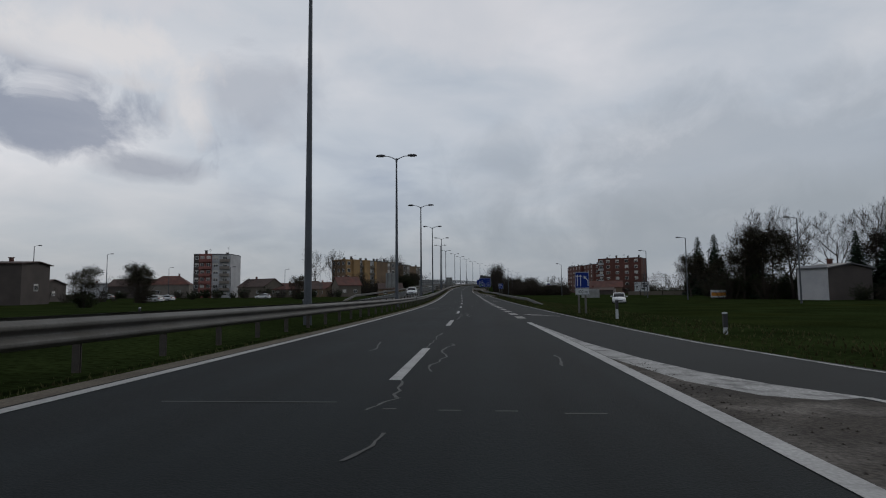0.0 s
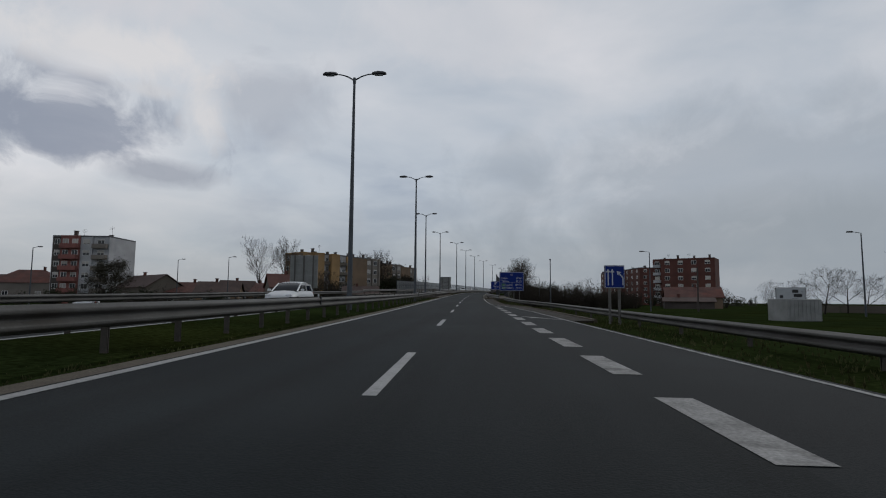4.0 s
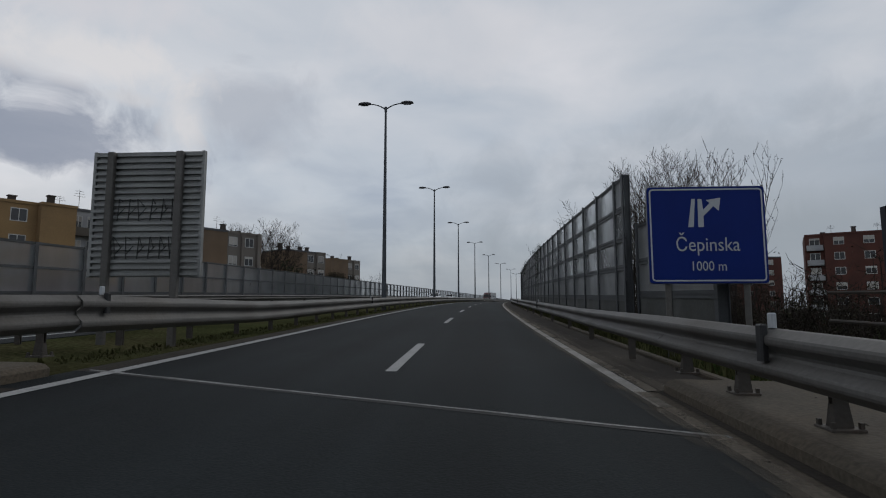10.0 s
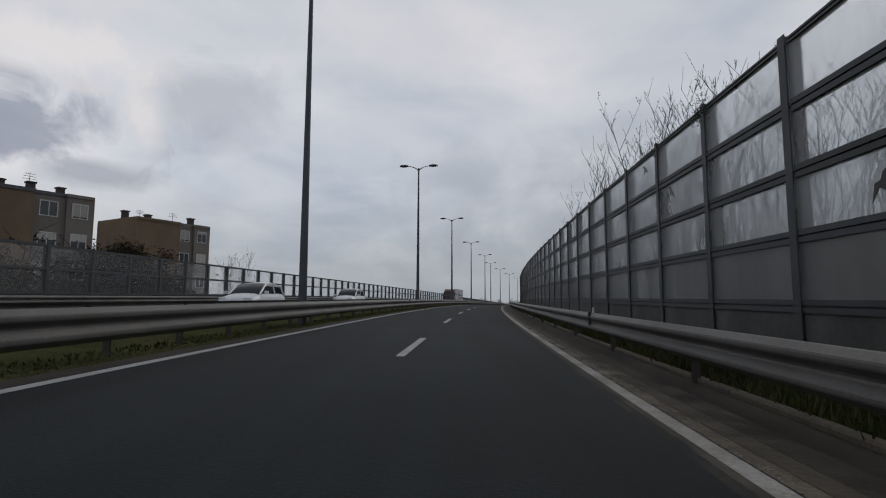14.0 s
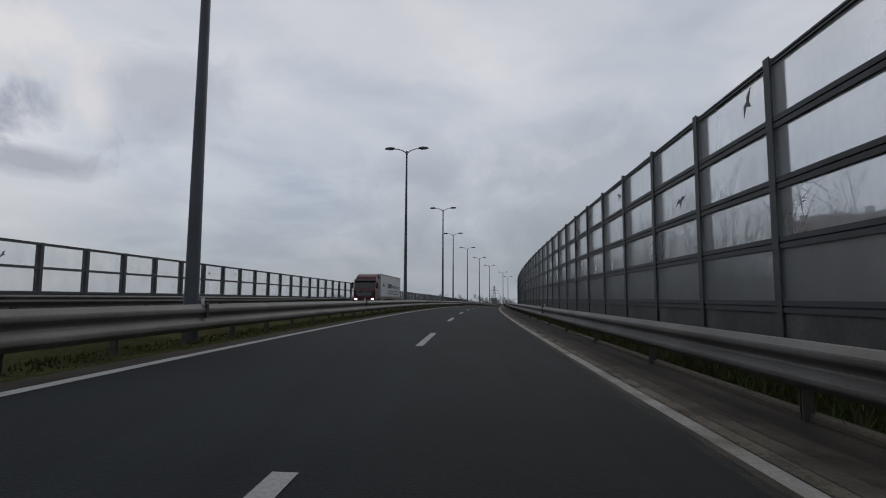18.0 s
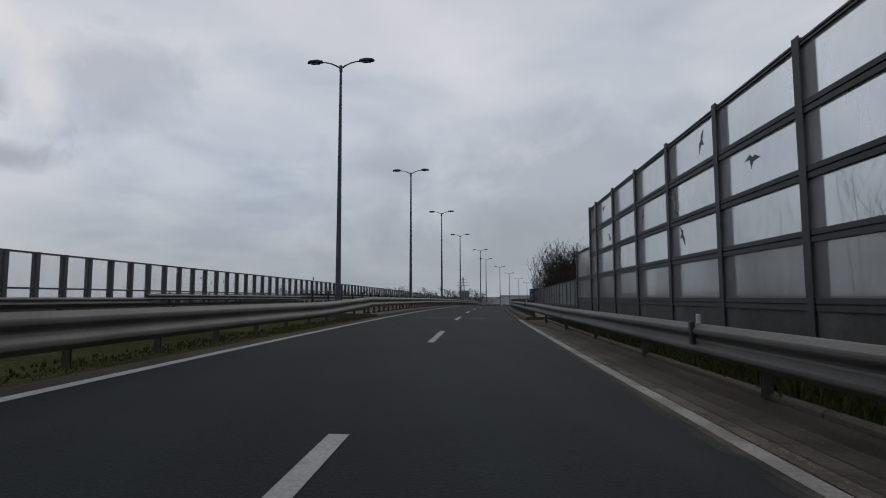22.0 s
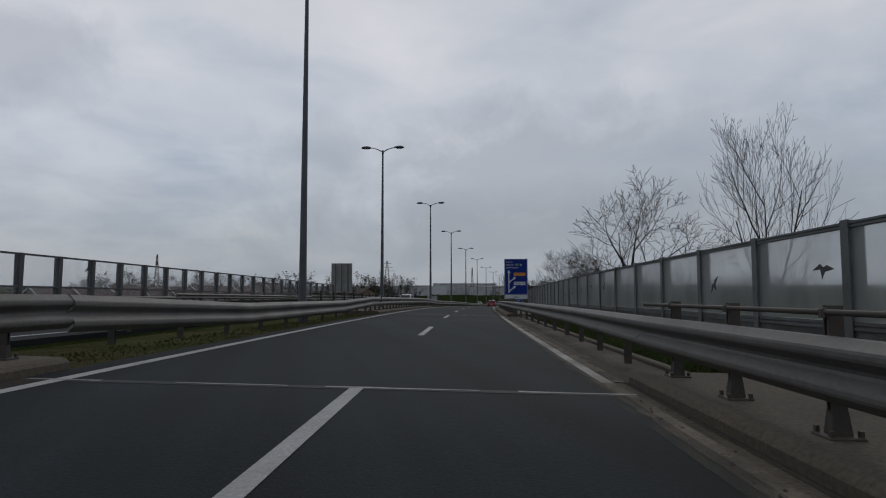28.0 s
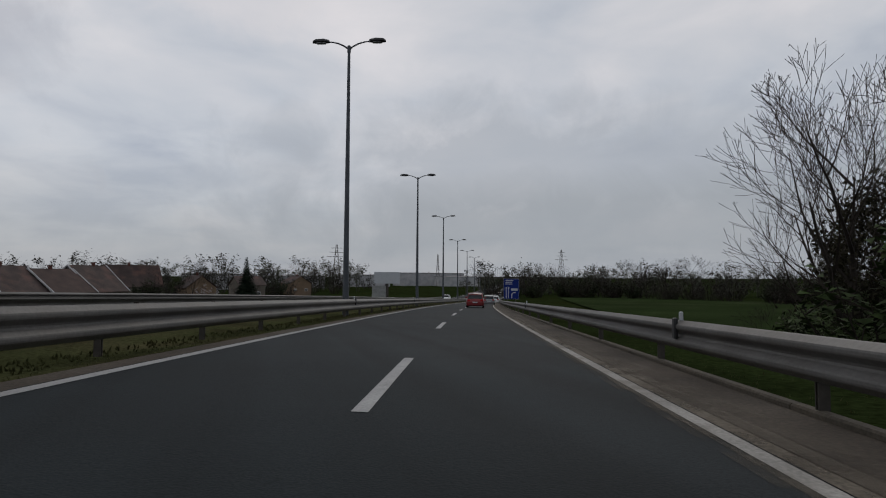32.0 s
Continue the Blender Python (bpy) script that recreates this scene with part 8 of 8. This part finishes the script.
car("dark red hatchback driving along the highway", drive(622, 0.95), CAR_RED)
car("silver grey saloon driving ahead", drive(652, 2.2), CAR_GREY, 4.5)
car("white hatchback driving ahead", drive(676, 2.9), CAR_WHITE)
car("dark saloon far ahead on the straight road", drive(735, 1.2), CAR_DARK, 4.5)
car("grey saloon far ahead on the straight road", drive(790, 1.2), CAR_GREY, 4.5)
car("white hatchback on the opposite carriageway", drive(275.5, -9.6, True), CAR_WHITE, 4.2)
car("white hatchback on the opposite carriageway", drive(293, -9.4, True), CAR_WHITE)
car("white family car on the opposite carriageway", drive(574, -9.6, True), CAR_WHITE, 4.4, 1.8, 1.55)
car("white car on the opposite carriageway", drive(105.0, -9.5, True), CAR_WHITE, 4.2, 1.74, 1.46)
car("white car on the opposite carriageway", drive(700, -9.4, True), CAR_WHITE)
car("small white car standing in the meadow grass", Matrix.Translation((18.4, 71.5, -0.9)) @ Matrix.Rotation(radians(167), 4, "Z"), CAR_WHITE, 3.5, 1.65, 1.42, "parked cars")
for x, y, turn in ((-66.0, 107.5, 78), (-71.0, 120.0, 84), (-60.5, 150.0, 82)):
    car("white car parked beyond the meadow", Matrix.Translation((x, y, -0.85)) @ Matrix.Rotation(radians(turn), 4, "Z"), CAR_WHITE, 4.2, group="parked cars")
car("silver car parked by the sheds", Matrix.Translation((-112.0, 158.0, -0.75)) @ Matrix.Rotation(radians(80), 4, "Z"), CAR_GREY, 4.4, group="parked cars")


def truck(m):
    """A lorry; its front points along +y."""
    red = car_paint("dark_red_cab_paint", (0.070, 0.009, 0.011))
    t = thing("truck", "dark red lorry with a white box trailer bearing dark lettering", "truck", m)
    panel_white = material("trailer_panel", (0.42, 0.43, 0.44), 0.55, var=0.08, scale=0.6, fine_scale=20, fine_var=0.05, bump=0.02)
    navy = material("trailer_stripe", (0.02, 0.025, 0.07), 0.5, var=0.08, bump=0.0)
    lit = material("lit_head_light", (0.8, 0.8, 0.75), 0.2, var=0.0, bump=0.0)
    lit.node_tree.nodes["Principled BSDF"].inputs["Emission Color"].default_value = (1.0, 0.95, 0.85, 1)
    lit.node_tree.nodes["Principled BSDF"].inputs["Emission Strength"].default_value = 2.5
    side = Matrix.Rotation(math.pi / 2, 4, "Z") @ Matrix.Diagonal((1, -1, 1, 1))
    part("cab", Geo().prism([(6.0, 0.75), (8.12, 0.75), (8.24, 0.95), (8.26, 1.7), (8.18, 1.95), (7.98, 2.8), (7.86, 2.95), (7.6, 3.04), (6.0, 3.06)], -1.23, 1.23, side), red, t)
    part("cab_roof", Geo().prism([(6.05, 3.0), (7.75, 3.0), (7.5, 3.25), (6.95, 3.5), (6.3, 3.6), (6.05, 3.6)], -1.12, 1.12, side), red, t)
    part("wind_deflector", Geo().prism([(5.85, 3.0), (6.3, 3.0), (6.3, 3.5), (5.85, 3.55)], -1.2, 1.2, side), red, t)
    part("windscreen", Geo().prism([(8.185, 1.98), (8.2, 1.98), (8.01, 2.76), (7.995, 2.76)], -1.14, 1.14, side), CAR_GLASS, t)
    part("sun_visor", Geo().prism([(7.98, 2.78), (8.3, 2.72), (8.3, 2.78), (7.98, 2.94)], -1.18, 1.18, side), TRIM, t)
    part("grille", Geo().box(-0.95, 0.95, 8.24, 8.3, 1.0, 1.78, bevel=0.03), TRIM, t)
    for k in range(5):
        part("grille_bar", Geo().box(-0.88, 0.88, 8.3, 8.32, 1.06 + k * 0.14, 1.1 + k * 0.14), RIM, t)
    part("bumper", Geo().box(-1.22, 1.22, 8.0, 8.36, 0.4, 0.95, bevel=0.08), red, t)
    part("number_plate", Geo().box(-0.27, 0.27, 8.365, 8.38, 0.5, 0.62), SIGN_WHITE, t, "plain white plate")
    for s in (-1, 1):
        part("head_light", Geo().box(s * 0.95 - 0.15, s * 0.95 + 0.15, 8.33, 8.385, 0.64, 0.82, bevel=0.03), lit, t, "lit head light")
        part("side_window", Geo().prism([(6.95, 1.95), (7.98, 1.95), (7.86, 2.65), (6.95, 2.65)], s * 1.232 - 0.012, s * 1.232 + 0.012, side), CAR_GLASS, t)
        part("door_handle", Geo().box(s * 1.235 - 0.02, s * 1.235 + 0.02, 6.95, 7.15, 1.62, 1.68), TRIM, t)
        part("mirror", Geo().box(s * 1.42 - 0.1, s * 1.42 + 0.1, 7.95, 8.1, 1.9, 2.6, bevel=0.03), TRIM, t)
        part("mirror_arm", Geo().tube([(s * 1.2, 7.9, 2.6), (s * 1.42, 8.02, 2.62)], 0.025, 5), TRIM, t)
        part("step", Geo().box(s * 1.14 - 0.1, s * 1.14 + 0.1, 6.9, 7.9, 0.42, 0.52), TRIM, t)
        part("side_skirt", Geo().box(s * 1.18 - 0.03, s * 1.18 + 0.03, 3.6, 5.9, 0.45, 1.0), red, t)
        for y in (7.3, 4.4, -2.9, -4.1, -5.3):
            wh = part("wheel", Geo().tube([(s * 0.9, y, 0.5), (s * 0.93, y, 0.5), (s * 1.2, y, 0.5), (s * 1.22, y, 0.5)], [0.46, 0.5, 0.5, 0.44], 18), TYRE, t)
            part("rim", Geo().tube([(s * 1.2, y, 0.5), (s * 1.235, y, 0.5)], [0.28, 0.24], 12), RIM, wh)
        part("trailer_stripe", Geo().box(s * 1.28 - 0.012, s * 1.28 + 0.012, -6.5, 1.9, 1.72, 1.8), navy, t)
        part("emblem", Geo().prism([(3.6, 2.2), (4.5, 2.2), (4.5, 2.32), (4.1, 2.75), (3.6, 2.32)], s * 1.28 - 0.01, s * 1.28 + 0.01, side), navy, t)
        # the firm's name as plain bars
        for k in range(5):
            part("name_bar", Geo().box(s * 1.28 - 0.01, s * 1.28 + 0.01, 1.45 - k * 0.5, 1.8 - k * 0.5, 2.12, 2.66), navy, t)
        words = lettering("INTERNATIONAL TRANSPORT", 0.5, navy, t, 0, 0, 0, "slogan", squeeze=0.72)
        words.matrix_basis = Matrix(((0, 0, s, s * 1.285), (s, 0, 0, -1.0 if s < 0 else -6.3), (0, 1, 0, 2.14), (0, 0, 0, 1))) @ Matrix.Diagonal((0.70, 1, 1, 1))
        for k in range(6):
            part("small_text_bar", Geo().box(s * 1.28 - 0.01, s * 1.28 + 0.01, 0.75 - k * 1.2, 1.75 - k * 1.2, 1.38, 1.5), navy, t)
    part("trailer_box", Geo().box(-1.27, 1.27, -6.6, 5.7, 1.0, 3.68, bevel=0.03), panel_white, t)
    for x in (-1.262, 1.262):
        for z in (1.06, 3.62):
            part("corner_rail", Geo().box(x - 0.03, x + 0.03, -6.58, 5.68, z - 0.06, z + 0.06), ALU, t)
    part("trailer_frame", Geo().box(-1.24, 1.24, -6.62, 5.6, 0.78, 1.0), GREYWALL, t)
    part("chassis", Geo().box(-0.5, 0.5, -6.4, 7.5, 0.5, 0.78), TRIM, t)
    return t


truck(drive(388.0, -12.1, True))
